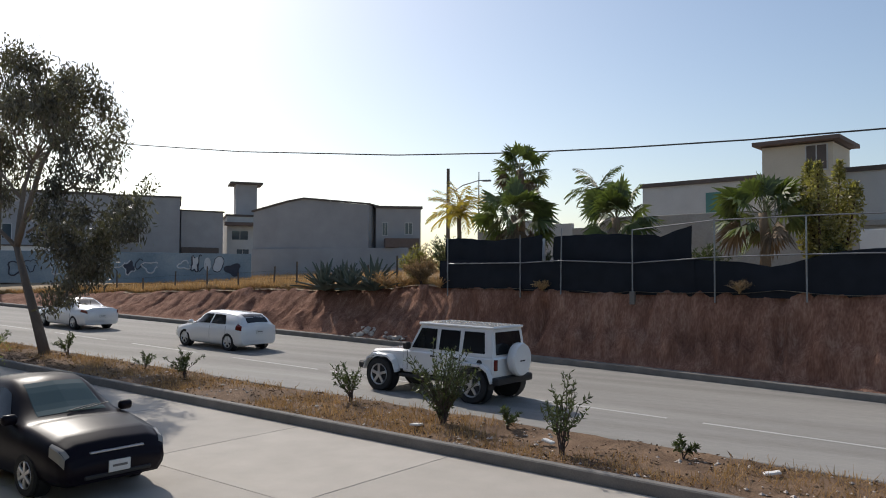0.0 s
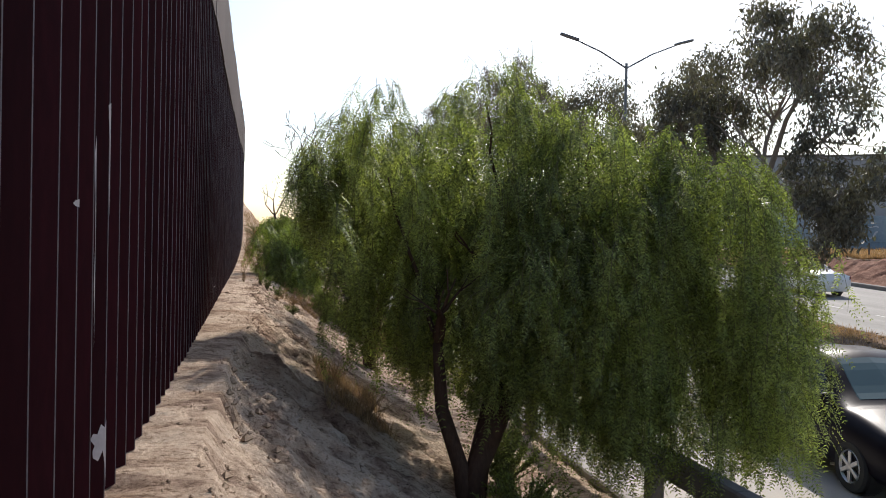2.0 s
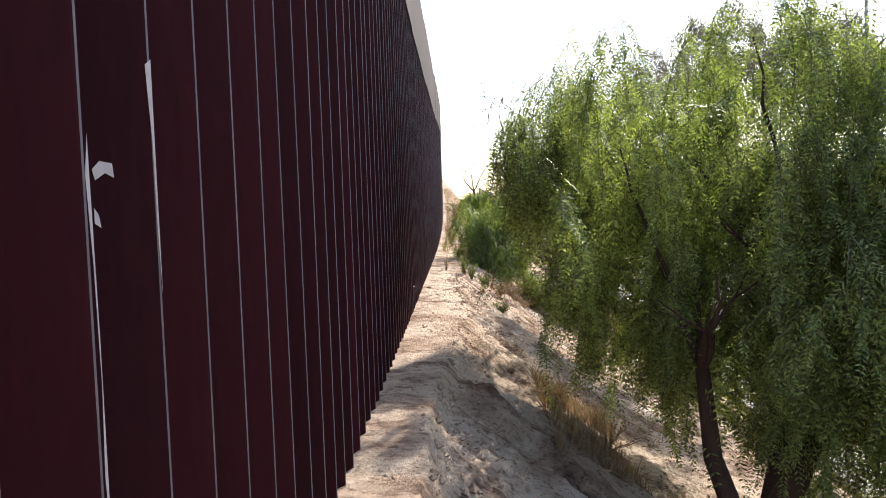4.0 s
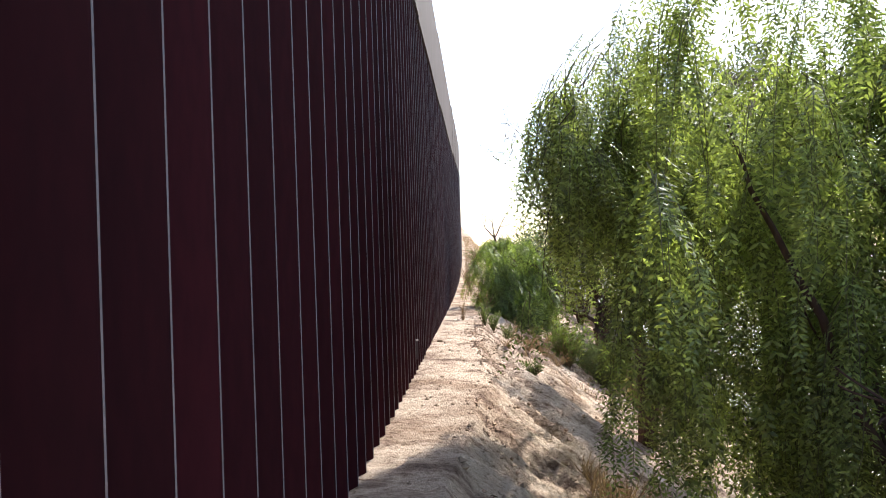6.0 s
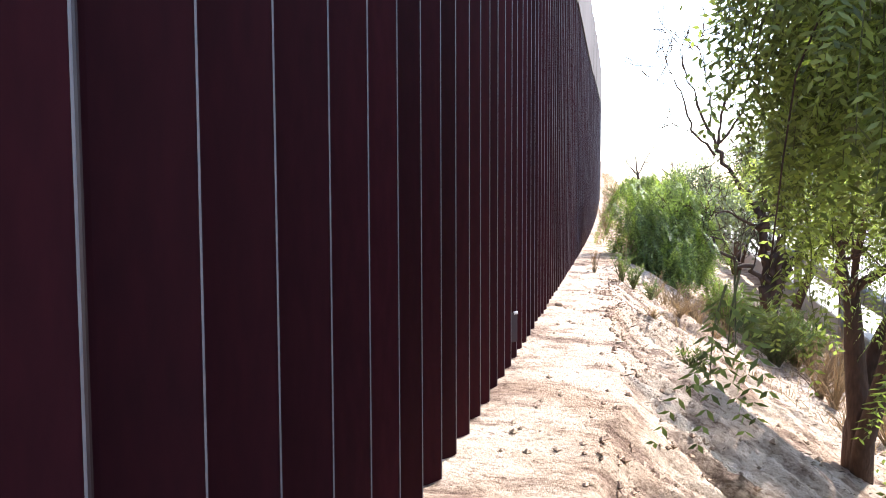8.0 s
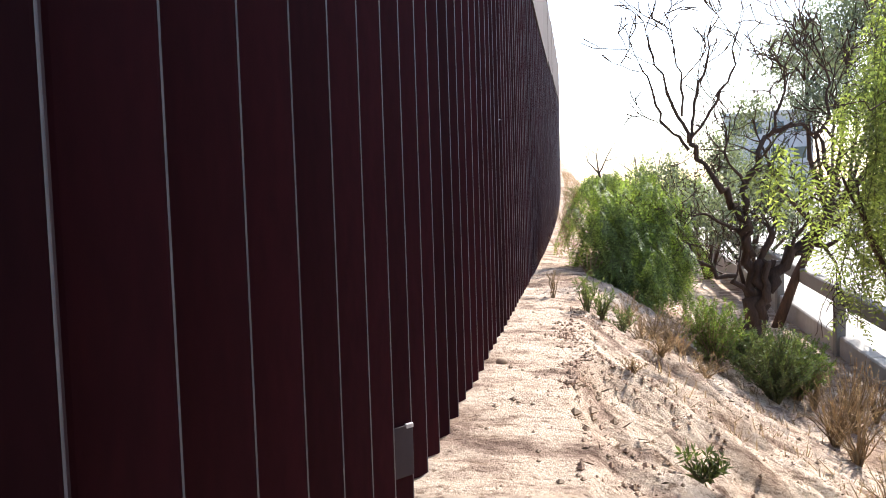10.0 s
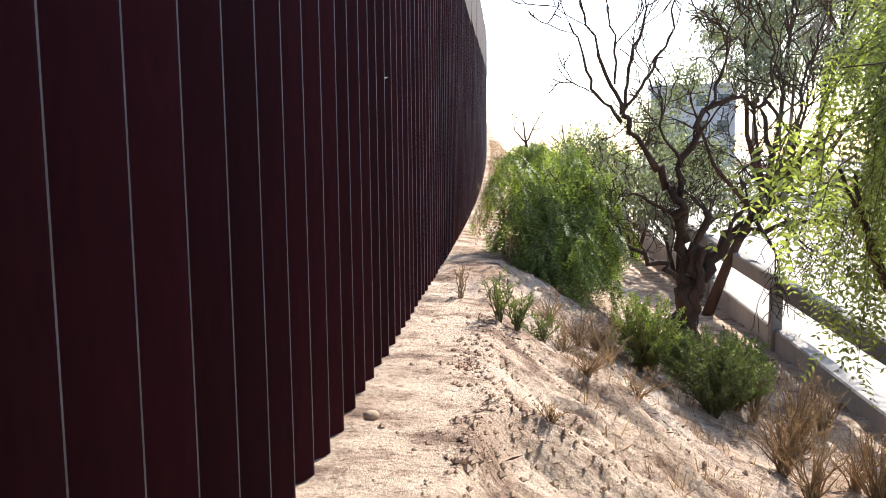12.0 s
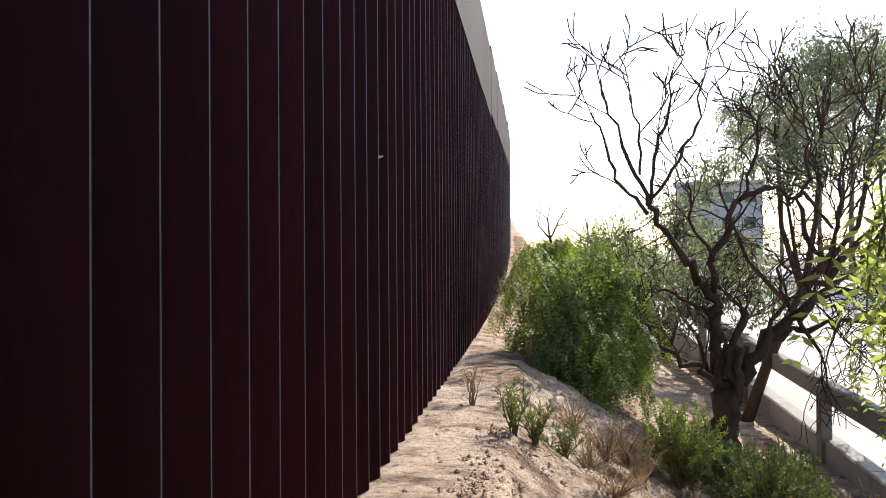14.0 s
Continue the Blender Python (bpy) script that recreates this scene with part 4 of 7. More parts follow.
def leafy_tree(name, label, base, limbs, seed, leaf_mat, bark, n_leaf, clump, leaf=(0.10, 0.02), droop=0.8, depth=3, spread=0.6, lift=0.12, shrink=0.7, keep=lambda p: True, crown_label="", kids=(2, 3), wobble=0.18):
    """A tree of explicit main limbs (points, radius) that fork into twigs with clumps of leaves at their ends."""
    rng, rnd = np.random.default_rng(seed), random.Random(seed)
    tree = thing(name, label, "tree", base)
    inv = tree.matrix_world.inverted()
    g, tips = Geo(), []
    for pts, r, length, forks in limbs:
        k = len(pts)
        g.tube(pts, [r * (1 - 0.45 * i / (k - 1)) for i in range(k)], 9)
        d = (Vector(pts[-1]) - Vector(pts[-2])).normalized()
        for _ in range(forks):
            nd = (d + Vector((rnd.gauss(0, spread), rnd.gauss(0, spread), rnd.gauss(0, 0.4)))).normalized()
            grow(g, pts[-1], nd, r * 0.45, length, depth, rnd, spread, lift, tips, shrink, kids=kids, wobble=wobble)
    g.v = [tuple(inv @ Vector(p)) for p in g.v]
    g.put("trunk", bark, tree, smooth=True)
    spots = [t for t in tips if keep(t[0])]
    if n_leaf and spots:
        per = max(1, n_leaf // len(spots))
        P = np.repeat(np.array([t[0] for t in spots]), per, axis=0) - np.array(base)
        P = P + rng.normal(size=P.shape) * np.array(clump)
        A = rng.normal(size=P.shape) * 0.6 + np.array([0, 0, -droop])
        A /= np.linalg.norm(A, axis=1, keepdims=True)
        L = leaf[0] * rng.uniform(0.7, 1.3, len(P))
        W = leaf[1] * rng.uniform(0.7, 1.3, len(P))
        link_mesh("crown", quads_mesh("crown", leaf_quads(P, A, L, W, rng)), leaf_mat, tree, crown_label)
    return tree

# eucalyptus in the median: leaning trunk, open crown
eb = R(20.8, 14.15, 0.1)
def ep(ds, dn, z):
    return RA(20.8 + ds, 14.15 + dn, z)
leafy_tree("eucalyptus_tree", "leaning eucalyptus with open grey-green crown in median", eb,
           [([ep(0, 0, eb[2] - 0.3), ep(0.5, -0.15, 1.6), ep(1.2, -0.2, 2.9), ep(1.9, -0.2, 4.1)], 0.19, 1.1, 0),
            ([ep(1.9, -0.2, 4.1), ep(1.6, 0.0, 5.4), ep(0.9, 0.1, 6.9), ep(0.3, 0.2, 7.6)], 0.11, 1.05, 5),
            ([ep(1.9, -0.2, 4.1), ep(2.6, 0.2, 5.2), ep(2.9, 0.5, 6.4), ep(2.6, 0.6, 7.2)], 0.10, 1.1, 5),
            ([ep(1.6, 0.0, 5.0), ep(0.2, 0.0, 5.7), ep(-1.0, 0.2, 6.0)], 0.07, 0.95, 5),
            ([ep(1.9, -0.2, 4.1), ep(3.6, -0.3, 5.0), ep(5.3, -0.4, 5.6)], 0.08, 1.0, 5),
            ([ep(2.8, 0.3, 5.9), ep(4.2, 0.2, 6.9), ep(5.0, 0.2, 7.5)], 0.06, 1.0, 4),
            ([ep(0.9, 0.1, 6.9), ep(0.2, 0.2, 7.6), ep(-0.9, 0.2, 8.0)], 0.05, 0.9, 4),
            ([ep(1.6, 0.0, 4.6), ep(0.5, 0.0, 4.9), ep(-0.6, 0.0, 4.7)], 0.05, 0.8, 6),
            ([ep(1.2, 0.0, 4.7), ep(0.2, -0.2, 4.6), ep(-1.0, -0.2, 3.9)], 0.04, 0.7, 4),
            ([ep(0.2, 0.0, 5.7), ep(-1.2, 0.1, 5.5), ep(-2.0, 0.2, 5.2)], 0.04, 0.8, 5),
            ([ep(4.5, -0.3, 5.4), ep(6.4, 0.0, 6.0), ep(8.0, 0.1, 6.6)], 0.05, 1.0, 5),
            ([ep(4.0, 0.0, 6.4), ep(6.0, 0.2, 7.4), ep(7.5, 0.3, 7.9)], 0.05, 1.0, 4),
            ([ep(3.6, -0.3, 5.0), ep(5.4, 0.0, 6.2), ep(6.8, 0.2, 7.2)], 0.06, 1.0, 5),
            ([ep(2.6, 0.6, 7.1), ep(3.2, 0.4, 7.7), ep(3.4, 0.3, 8.2)], 0.05, 1.0, 4),
            ([ep(0.3, 0.2, 7.6), ep(0.4, 0.2, 8.2), ep(0.8, 0.2, 8.7)], 0.05, 0.9, 4)],
           3, M_EUC, M_EUCBARK, 32000, (0.13, 0.13, 0.20), (0.20, 0.06), 0.9, depth=3, spread=0.7, lift=0.06, crown_label="drooping grey-green leaves")
for i, (s, n, h, w, sd) in enumerate(((30.5, 14.3, 8.6, 3.2, 6), (44.0, 14.2, 11.3, 3.6, 7), (54.0, 13.6, 13.2, 3.4, 8), (66.0, 13.2, 17.0, 5.5, 9), (80.0, 14.0, 15.5, 5.0, 10), (96.0, 13.5, 16.5, 5.5, 12), (118.0, 13.4, 21.0, 8.0, 13))):
    b = R(s, n, 0.1)
    zb = b[2]
    limbs = [([RA(s, n, zb - 0.3), RA(s + 0.2, n, zb + h * 0.25), RA(s - 0.2, n + 0.1, zb + h * 0.5)], 0.22, w * 0.35, 2)]
    jit = random.Random(sd)
    for ds, dn, zz in ((0.6, 0.3, 0.8), (-0.7, -0.2, 0.75), (0.3, -0.7, 0.66), (-0.3, 0.8, 0.68), (0.9, -0.4, 0.55), (-0.9, 0.4, 0.58)):
        ds, dn, zz = ds * jit.uniform(0.6, 1.4), dn * jit.uniform(0.6, 1.4), zz + jit.uniform(-0.12, 0.10)
        limbs.append(([RA(s - 0.2, n + 0.1, zb + h * 0.42), RA(s + ds * w * 0.25, n + dn * w * 0.25, zb + h * (zz - 0.15)), RA(s + ds * w * 0.5, n + dn * w * 0.5, zb + h * zz)], 0.10, w * 0.3, 4))
    leafy_tree("eucalyptus_tree", "tall dark eucalyptus further along the median", b, limbs, sd, M_EUC, M_EUCBARK, int(2300 * w), (0.26, 0.26, 0.34), (0.27, 0.07), 0.8, depth=3, spread=0.7, lift=0.1, crown_label="dark grey-green leaves")

# gnarled half-bare tree beside the rail: a swollen stump, crooked limbs, a tangle of twigs
gy = 17.9
tz = bank_z(3.1, gy)
def crooked(pts, r0, r1, rnd, rough=0.035, per=5):
    """A limb through pts with kinks and knots."""
    out, rad = [], []
    P = [Vector(p) for p in pts]
    n = (len(P) - 1) * per
    for i in range(n + 1):
        f = i / per
        k = min(int(f), len(P) - 2)
        p = P[k].lerp(P[k + 1], f - k) + Vector((rnd.gauss(0, rough), rnd.gauss(0, rough), rnd.gauss(0, rough))) * (0 if i in (0, n) else 1)
        out.append(p); rad.append((r0 + (r1 - r0) * i / n) * rnd.uniform(0.82, 1.22))
    return out, rad
gnarled = thing("gnarled_tree", "gnarled half-bare pepper tree with dark twisted limbs", "tree", (3.1, gy, tz))
rnd = random.Random(17)
ginv = gnarled.matrix_world.inverted()
g = Geo()
for dx, dy, r in ((0, 0, 0.15), (0.11, 0.05, 0.09), (-0.10, 0.05, 0.09), (0.04, -0.10, 0.09)):
    pts, rad = crooked([(3.0 + dx * 1.7, gy + dy * 1.7, tz - 0.3), (3.08 + dx, gy + dy, tz + 0.35), (3.2 + dx, gy + dy, 1.4), (3.2 + dx * 1.8, gy + dy * 1.5, 1.85)], r * 1.25, r * 0.38, rnd, 0.03)
    g.tube([ginv @ p for p in pts], rad, 10)
g.put("trunk", M_BARK, gnarled, "swollen dark fissured trunk", smooth=True)
GL = [  # points, start and end radius, twig length, forks, upward pull, spread
    ([(3.15, gy, 1.35), (3.0, gy, 1.95), (2.95, gy - 0.1, 2.35), (2.8, gy, 2.7), (2.45, gy, 3.15), (2.2, gy, 3.6)], 0.12, 0.055, 0, 0, 0, 0),
    ([(2.2, gy, 3.6), (2.0, gy, 4.1), (1.75, gy - 0.1, 4.6), (1.62, gy - 0.1, 5.2)], 0.035, 0.010, 0.50, 3, 0.10, 0.5),
    ([(2.2, gy, 3.6), (2.3, gy + 0.1, 4.2), (2.42, gy, 4.7), (2.52, gy, 5.3)], 0.035, 0.010, 0.50, 3, 0.12, 0.5),
    ([(2.25, gy, 3.7), (2.6, gy, 4.2), (2.8, gy, 4.7), (2.9, gy, 5.2)], 0.03, 0.010, 0.45, 3, 0.10, 0.5),
    ([(2.2, gy, 3.5), (1.85, gy, 3.85), (1.7, gy, 4.3), (1.5, gy, 4.8)], 0.03, 0.008, 0.4, 3, 0.08, 0.5),
    ([(2.1, gy, 4.0), (2.1, gy, 4.5), (2.0, gy, 5.0)], 0.02, 0.008, 0.45, 3, 0.1, 0.5),
    ([(3.2, gy, 1.45), (3.22, gy - 0.05, 1.9), (3.3, gy - 0.08, 2.32)], 0.10, 0.07, 0.25, 2, 0.05, 0.8),
    ([(3.1, gy, 1.9), (2.95, gy, 2.5), (3.05, gy, 3.2), (3.3, gy, 3.7), (3.65, gy, 3.82), (4.05, gy, 3.65), (4.4, gy, 3.3)], 0.085, 0.03, 0.45, 6, -0.08, 0.8),
    ([(3.3, gy, 3.65), (3.5, gy, 4.2), (3.55, gy, 4.7)], 0.03, 0.012, 0.4, 4, 0.05, 0.6),
    ([(3.0, gy, 2.9), (2.75, gy + 0.1, 3.3), (2.7, gy + 0.1, 3.9)], 0.03, 0.012, 0.4, 4, 0.05, 0.6),
    ([(3.3, gy, 1.4), (3.6, gy, 1.95), (3.95, gy, 2.3), (4.25, gy, 2.65), (4.7, gy, 3.1), (5.2, gy, 3.6)], 0.15, 0.045, 0.5, 6, 0.03, 0.8),
    ([(4.2, gy, 2.6), (4.15, gy, 3.1), (4.0, gy, 3.7), (4.1, gy, 4.4), (3.9, gy, 5.0)], 0.06, 0.015, 0.5, 5, 0.08, 0.6),
    ([(4.3, gy, 2.7), (4.45, gy, 3.3), (4.5, gy, 4.0), (4.75, gy, 4.8)], 0.055, 0.015, 0.5, 5, 0.08, 0.6),
    ([(3.6, gy, 1.95), (4.1, gy - 0.1, 2.1), (4.7, gy - 0.1, 2.2), (5.3, gy, 2.15)], 0.07, 0.02, 0.5, 7, -0.06, 0.9),
    ([(3.9, gy, 2.25), (4.3, gy + 0.1, 2.45), (4.9, gy + 0.1, 2.6)], 0.05, 0.02, 0.5, 7, -0.05, 0.9),
    ([(3.5, gy, 1.8), (3.75, gy - 0.2, 2.3), (3.7, gy - 0.2, 2.8), (3.95, gy - 0.2, 3.1)], 0.05, 0.02, 0.45, 6, 0.0, 0.9),
    ([(3.1, gy, 1.35), (2.75, gy - 0.1, 1.6), (2.35, gy - 0.1, 1.85), (1.9, gy, 2.3)], 0.075, 0.03, 0.4, 5, 0.05, 0.8),
    ([(2.9, gy, 2.3), (2.5, gy - 0.1, 2.5), (2.1, gy - 0.1, 2.6)], 0.04, 0.015, 0.4, 5, 0.03, 0.9)]
for pts, r0, r1, length, forks, lift, spread in GL:
    g, tips = Geo(), []
    P, rad = crooked(pts, r0 * (0.60 if r0 > 0.04 else 0.85), max(r1 * 0.62, 0.011), rnd, 0.025 + 0.02 * (r0 > 0.05), 4)
    g.tube(P, rad, 8 if r0 > 0.05 else 5)
    for k in range(forks * 2 if spread > 0.55 else forks):
        i = rnd.randint(len(P) // 3, len(P) - 1) if k else len(P) - 1
        d = (P[i] - P[i - 1]).normalized()
        nd = (d + Vector((rnd.gauss(0, spread), rnd.gauss(0, spread), rnd.gauss(0, spread * 0.8)))).normalized()
        grow(g, P[i], nd, max(0.006, rad[i] * 0.42), length, 3 if spread > 0.7 else 2, rnd, 0.75, lift, tips, 0.72, wobble=0.34 if spread > 0.55 else 0.2, kids=(2, 3), minr=0.0055 if spread > 0.7 else 0.009)
    g.v = [tuple(ginv @ Vector(p)) for p in g.v]
    g.put("limb", M_BARK, gnarled, smooth=True)
def crown_tree(label, at, limbs, seed, n, clump, leaf):
    return leafy_tree("leafy_tree", label, at, limbs, seed, M_GREYLEAF, M_BARK, n, clump, leaf, 0.7, depth=2, spread=0.6, lift=0.12, crown_label="fine grey-green leaves")
lz = bank_z(3.9, 20.2)
crown_tree("slender dark leafy tree behind the gnarled one", (3.9, 20.2, lz),
           [([(3.9, 20.2, lz - 0.2), (4.3, 20.2, 1.4), (4.8, 20.2, 2.5)], 0.10, 0.8, 0),
            ([(4.8, 20.2, 2.4), (4.5, 20.2, 3.4), (4.45, 20.2, 4.6)], 0.05, 0.5, 6),
            ([(4.8, 20.2, 2.4), (5.0, 20.2, 3.5), (5.1, 20.2, 4.9)], 0.05, 0.55, 6),
            ([(4.8, 20.2, 2.4), (5.6, 20.2, 3.4), (5.9, 20.2, 4.9)], 0.05, 0.55, 6),
            ([(4.8, 20.2, 2.4), (4.7, 20.2, 3.0), (4.6, 20.2, 3.7)], 0.04, 0.5, 5),
            ([(4.8, 20.2, 2.4), (5.2, 20.2, 3.0), (5.4, 20.2, 3.8)], 0.04, 0.55, 5),
            ([(4.8, 20.2, 2.2), (5.6, 20.2, 2.8), (6.1, 20.2, 3.6)], 0.05, 0.6, 5),
            ([(4.6, 20.2, 2.2), (4.0, 20.2, 2.9), (3.7, 20.2, 3.7)], 0.04, 0.35, 3)],
           19, 11500, (0.17, 0.17, 0.16), (0.085, 0.032))
for bx, by, bh, bw, sd in ((3.8, 26.5, 3.0, 1.1, 24), (4.2, 23.5, 2.1, 0.8, 26)):
    bz = bank_z(bx, by)
    crown_tree("dark scrubby tree further along the bank", (bx, by, bz),
               [([(bx, by, bz - 0.2), (bx + dx * bw * 0.4, by + dy * bw * 0.4, bz + bh * 0.4), (bx + dx * bw, by + dy * bw, bz + bh * zz)], 0.05, 0.5, 5) for dx, dy, zz in ((0.2, 0.1, 0.85), (-0.8, 0.2, 0.65), (0.8, -0.3, 0.6), (-0.2, -0.8, 0.5), (0.4, 0.7, 0.7))],
               sd, 7000, (0.2, 0.2, 0.2), (0.10, 0.04))

# --- small plants ---
def sprig_bush(name, label, category, base, height, radius, stems, seed, leaf_mat, stem_mat, leaf=(0.05, 0.014), per=40, lean=0.5, group="", droop=0.0, bare=0.15):
    """A bush of thin stems that fan out from the ground, with narrow leaves along them."""
    rng = np.random.default_rng(seed)
    ob = thing(name, label, category, base, group=group)
    g, P, A = Geo(), [], []
    for i in range(stems):
        w, o = rng.uniform(0, 2 * math.pi), rng.uniform(0.1, 1.0) ** 0.7
        h = height * rng.uniform(0.6, 1.0)
        top = np.array([math.cos(w) * radius * o, math.sin(w) * radius * o, h * (1 - 0.35 * o * o)])
        pts = [np.array([math.cos(w), math.sin(w), 0]) * 0.04 * radius - np.array([0, 0, 0.05])]
        for k in range(1, 6):
            t = k / 5
            pts.append(top * np.array([t ** (1 + lean), t ** (1 + lean), t]) + rng.normal(size=3) * 0.02 * height)
        g.tube(pts, [0.011 * (1 - 0.8 * k / 5) * (0.5 + height * 0.5) for k in range(6)], 4, cap=False)
        pa = np.array(pts)
        for k in range(per):
            f = (bare + (1 - bare) * rng.random() ** 0.85) * 5
            j = min(int(f), 4)
            P.append(pa[j] + (pa[j + 1] - pa[j]) * (f - j))
            d = rng.normal(size=3) * 0.8 + np.array([0, 0, 0.5 - droop]) + (pa[j + 1] - pa[j]) / (np.linalg.norm(pa[j + 1] - pa[j]) + 1e-9) * 0.5
            A.append(d / np.linalg.norm(d))
    g.put("stem_tuft", stem_mat, ob)
    P, A = np.array(P), np.array(A)
    link_mesh("leaves", quads_mesh("leaves", leaf_quads(P, A, leaf[0] * rng.uniform(0.6, 1.3, len(P)), leaf[1] * rng.uniform(0.7, 1.3, len(P)), rng)), leaf_mat, ob)
    return ob

GB = "bushes on the median"
for s, n, h, r, st, sd, lb in ((4.4, 13.9, 1.8, 0.8, 64, 51, "tall leafy oleander bush on the median"), (1.3, 13.1, 1.5, 0.5, 22, 52, "thin upright oleander bush on the median"),
                               (7.4, 14.4, 1.1, 0.6, 20, 53, "sparse grey oleander sapling on the median"), (13.4, 14.2, 0.85, 0.65, 20, 54, "low spreading oleander bush on the median"),
                               (-0.3, 14.4, 0.4, 0.25, 10, 55, "small green weed on the median"), (20.2, 14.5, 0.8, 0.5, 16, 56, "low bush beside the eucalyptus trunk"),
                               (23.0, 13.4, 0.9, 0.6, 18, 57, "low bush on the dry median"), (15.6, 14.4, 0.6, 0.4, 9, 58, "wispy dry grass tuft on the median"), (3.2, 14.4, 0.45, 0.35, 12, 59, "small weed on the dry median")):
    sprig_bush("oleander_bush", lb, "bush", R(s, n, 0.12), h, r, int(st * 0.8), sd, M_OLEANDER, M_TWIG, (0.10, 0.026), 60 if st > 30 else 44, 0.6, GB, bare=0.12 if st > 30 else 0.42)
GW = "weeds on the sandy bank"
for x, y, h, r, st, sd, mat, lb in ((0.63, 12.75, 0.42, 0.20, 14, 61, M_WEED, "green weed clump at the path edge"), (0.31, 13.6, 0.36, 0.09, 8, 62, M_BROWNWEED, "dry brown weed by the fence"),
                                    (0.97, 13.4, 0.32, 0.18, 12, 63, M_WEED, "yellow-green weed on the sand"), (1.15, 13.5, 0.35, 0.25, 14, 64, M_BROWNWEED, "dry weed on the bank"),
                                    (1.6, 14.2, 0.4, 0.3, 16, 65, M_BROWNWEED, "dry weed on the bank"), (0.7, 16.4, 0.5, 0.25, 14, 66, M_BROWNWEED, "dry straw weed near the shrub"),
                                    (0.35, 21.5, 0.8, 0.35, 20, 67, M_BROWNWEED, "tall dry weed against the fence"), (0.3, 24.5, 0.9, 0.4, 20, 68, M_BROWNWEED, "tall dry weed against the fence"),
                                    (0.55, 27.5, 0.6, 0.5, 40, 97, M_WEED, "olive weed against the fence"), (0.45, 30.5, 1.1, 0.5, 40, 98, M_BROWNWEED, "tall dry weed against the fence"), (0.5, 34.0, 0.6, 0.6, 40, 99, M_WEED, "olive weed against the fence"),
                                    (0.6, 38.5, 0.6, 0.8, 40, 100, M_WEED, "olive weed against the fence"), (0.9, 23.0, 0.8, 0.45, 36, 101, M_WEED, "tall olive weed beside the path"),
                                    (1.75, 5.7, 0.34, 0.30, 18, 69, M_BROWNWEED, "dry brown grass clump on the slope"), (1.45, 6.3, 0.32, 0.28, 16, 70, M_BROWNWEED, "dry brown grass clump on the slope"),
                                    (1.05, 9.2, 0.18, 0.14, 10, 71, M_WEED, "tiny weed on the sand"), (2.9, 12.9, 0.7, 0.35, 26, 72, M_BROWNWEED, "tall dead weeds below the bank"),
                                    (3.2, 12.1, 0.65, 0.4, 26, 73, M_BROWNWEED, "tall dead weeds below the bank"), (2.7, 11.6, 0.5, 0.3, 18, 74, M_BROWNWEED, "tall dead weeds below the bank"),
                                    (3.5, 13.6, 0.6, 0.4, 22, 75, M_BROWNWEED, "dead weeds beside the rail"), (0.9, 11.0, 0.14, 0.10, 8, 76, M_BROWNWEED, "dry tuft on the sand"),
                                    (1.3, 13.9, 0.45, 0.3, 22, 77, M_BROWNWEED, "dry straw weed on the bank"), (1.55, 14.7, 0.5, 0.35, 26, 78, M_BROWNWEED, "dry straw weed on the bank"), (1.1, 14.6, 0.4, 0.25, 20, 79, M_BROWNWEED, "dry straw weed on the bank"),
                                    (3.3, 14.3, 0.85, 0.4, 60, 80, M_BROWNWEED, "tall dead weeds below the bank"), (3.7, 14.8, 0.7, 0.3, 26, 94, M_BROWNWEED, "dead weeds beside the rail"), (3.2, 15.6, 0.6, 0.35, 30, 95, M_BROWNWEED, "dead weeds beside the rail"),
                                    (2.9, 13.5, 0.75, 0.35, 50, 102, M_BROWNWEED, "tall dead weeds below the bank"), (3.5, 13.2, 0.8, 0.4, 60, 103, M_BROWNWEED, "tall dead weeds below the bank"), (3.1, 14.9, 0.65, 0.3, 26, 104, M_BROWNWEED, "tall dead weeds below the bank"), (1.7, 13.3, 0.3, 0.3, 20, 105, M_BROWNWEED, "low dry weed on the bank"), (1.25, 12.7, 0.22, 0.25, 18, 106, M_BROWNWEED, "low dry weed on the bank"), (3.0, 16.4, 0.7, 0.4, 30, 107, M_BROWNWEED, "dead weeds beside the rail"),
                                    (0.76, 12.9, 0.34, 0.16, 12, 96, M_WEED, "green weed clump at the path edge")):
    sprig_bush("weed", lb, "weed", (x, y, bank_z(x, y)), h, r, st, sd, mat, M_STEM if mat is M_WEED else M_BROWNWEED, (0.05, 0.010) if mat is M_WEED else (0.030, 0.0055), 30, 0.2, GW)
GS = "shrubs below the bank"
for x, y, h, r, st, sd in ((2.05, 14.9, 0.85, 0.42, 70, 81), (2.6, 14.5, 0.9, 0.5, 80, 82), (2.5, 15.5, 0.55, 0.40, 40, 84), (2.9, 4.0, 0.6, 0.5, 40, 85), (3.1, 5.2, 0.7, 0.45, 40, 86), (2.95, 15.0, 0.7, 0.4, 50, 87), (3.3, 16.1, 0.7, 0.4, 40, 89)):
    sprig_bush("leafy_shrub", "bushy green shrub low on the bank", "shrub", (x, y, bank_z(x, y)), h, r, st + 30, sd, M_PEPPER2 if sd % 2 else M_WEED, M_STEM if sd % 3 else M_BROWNWEED, (0.042, 0.012), 90, 0.15, GS, 0.3)

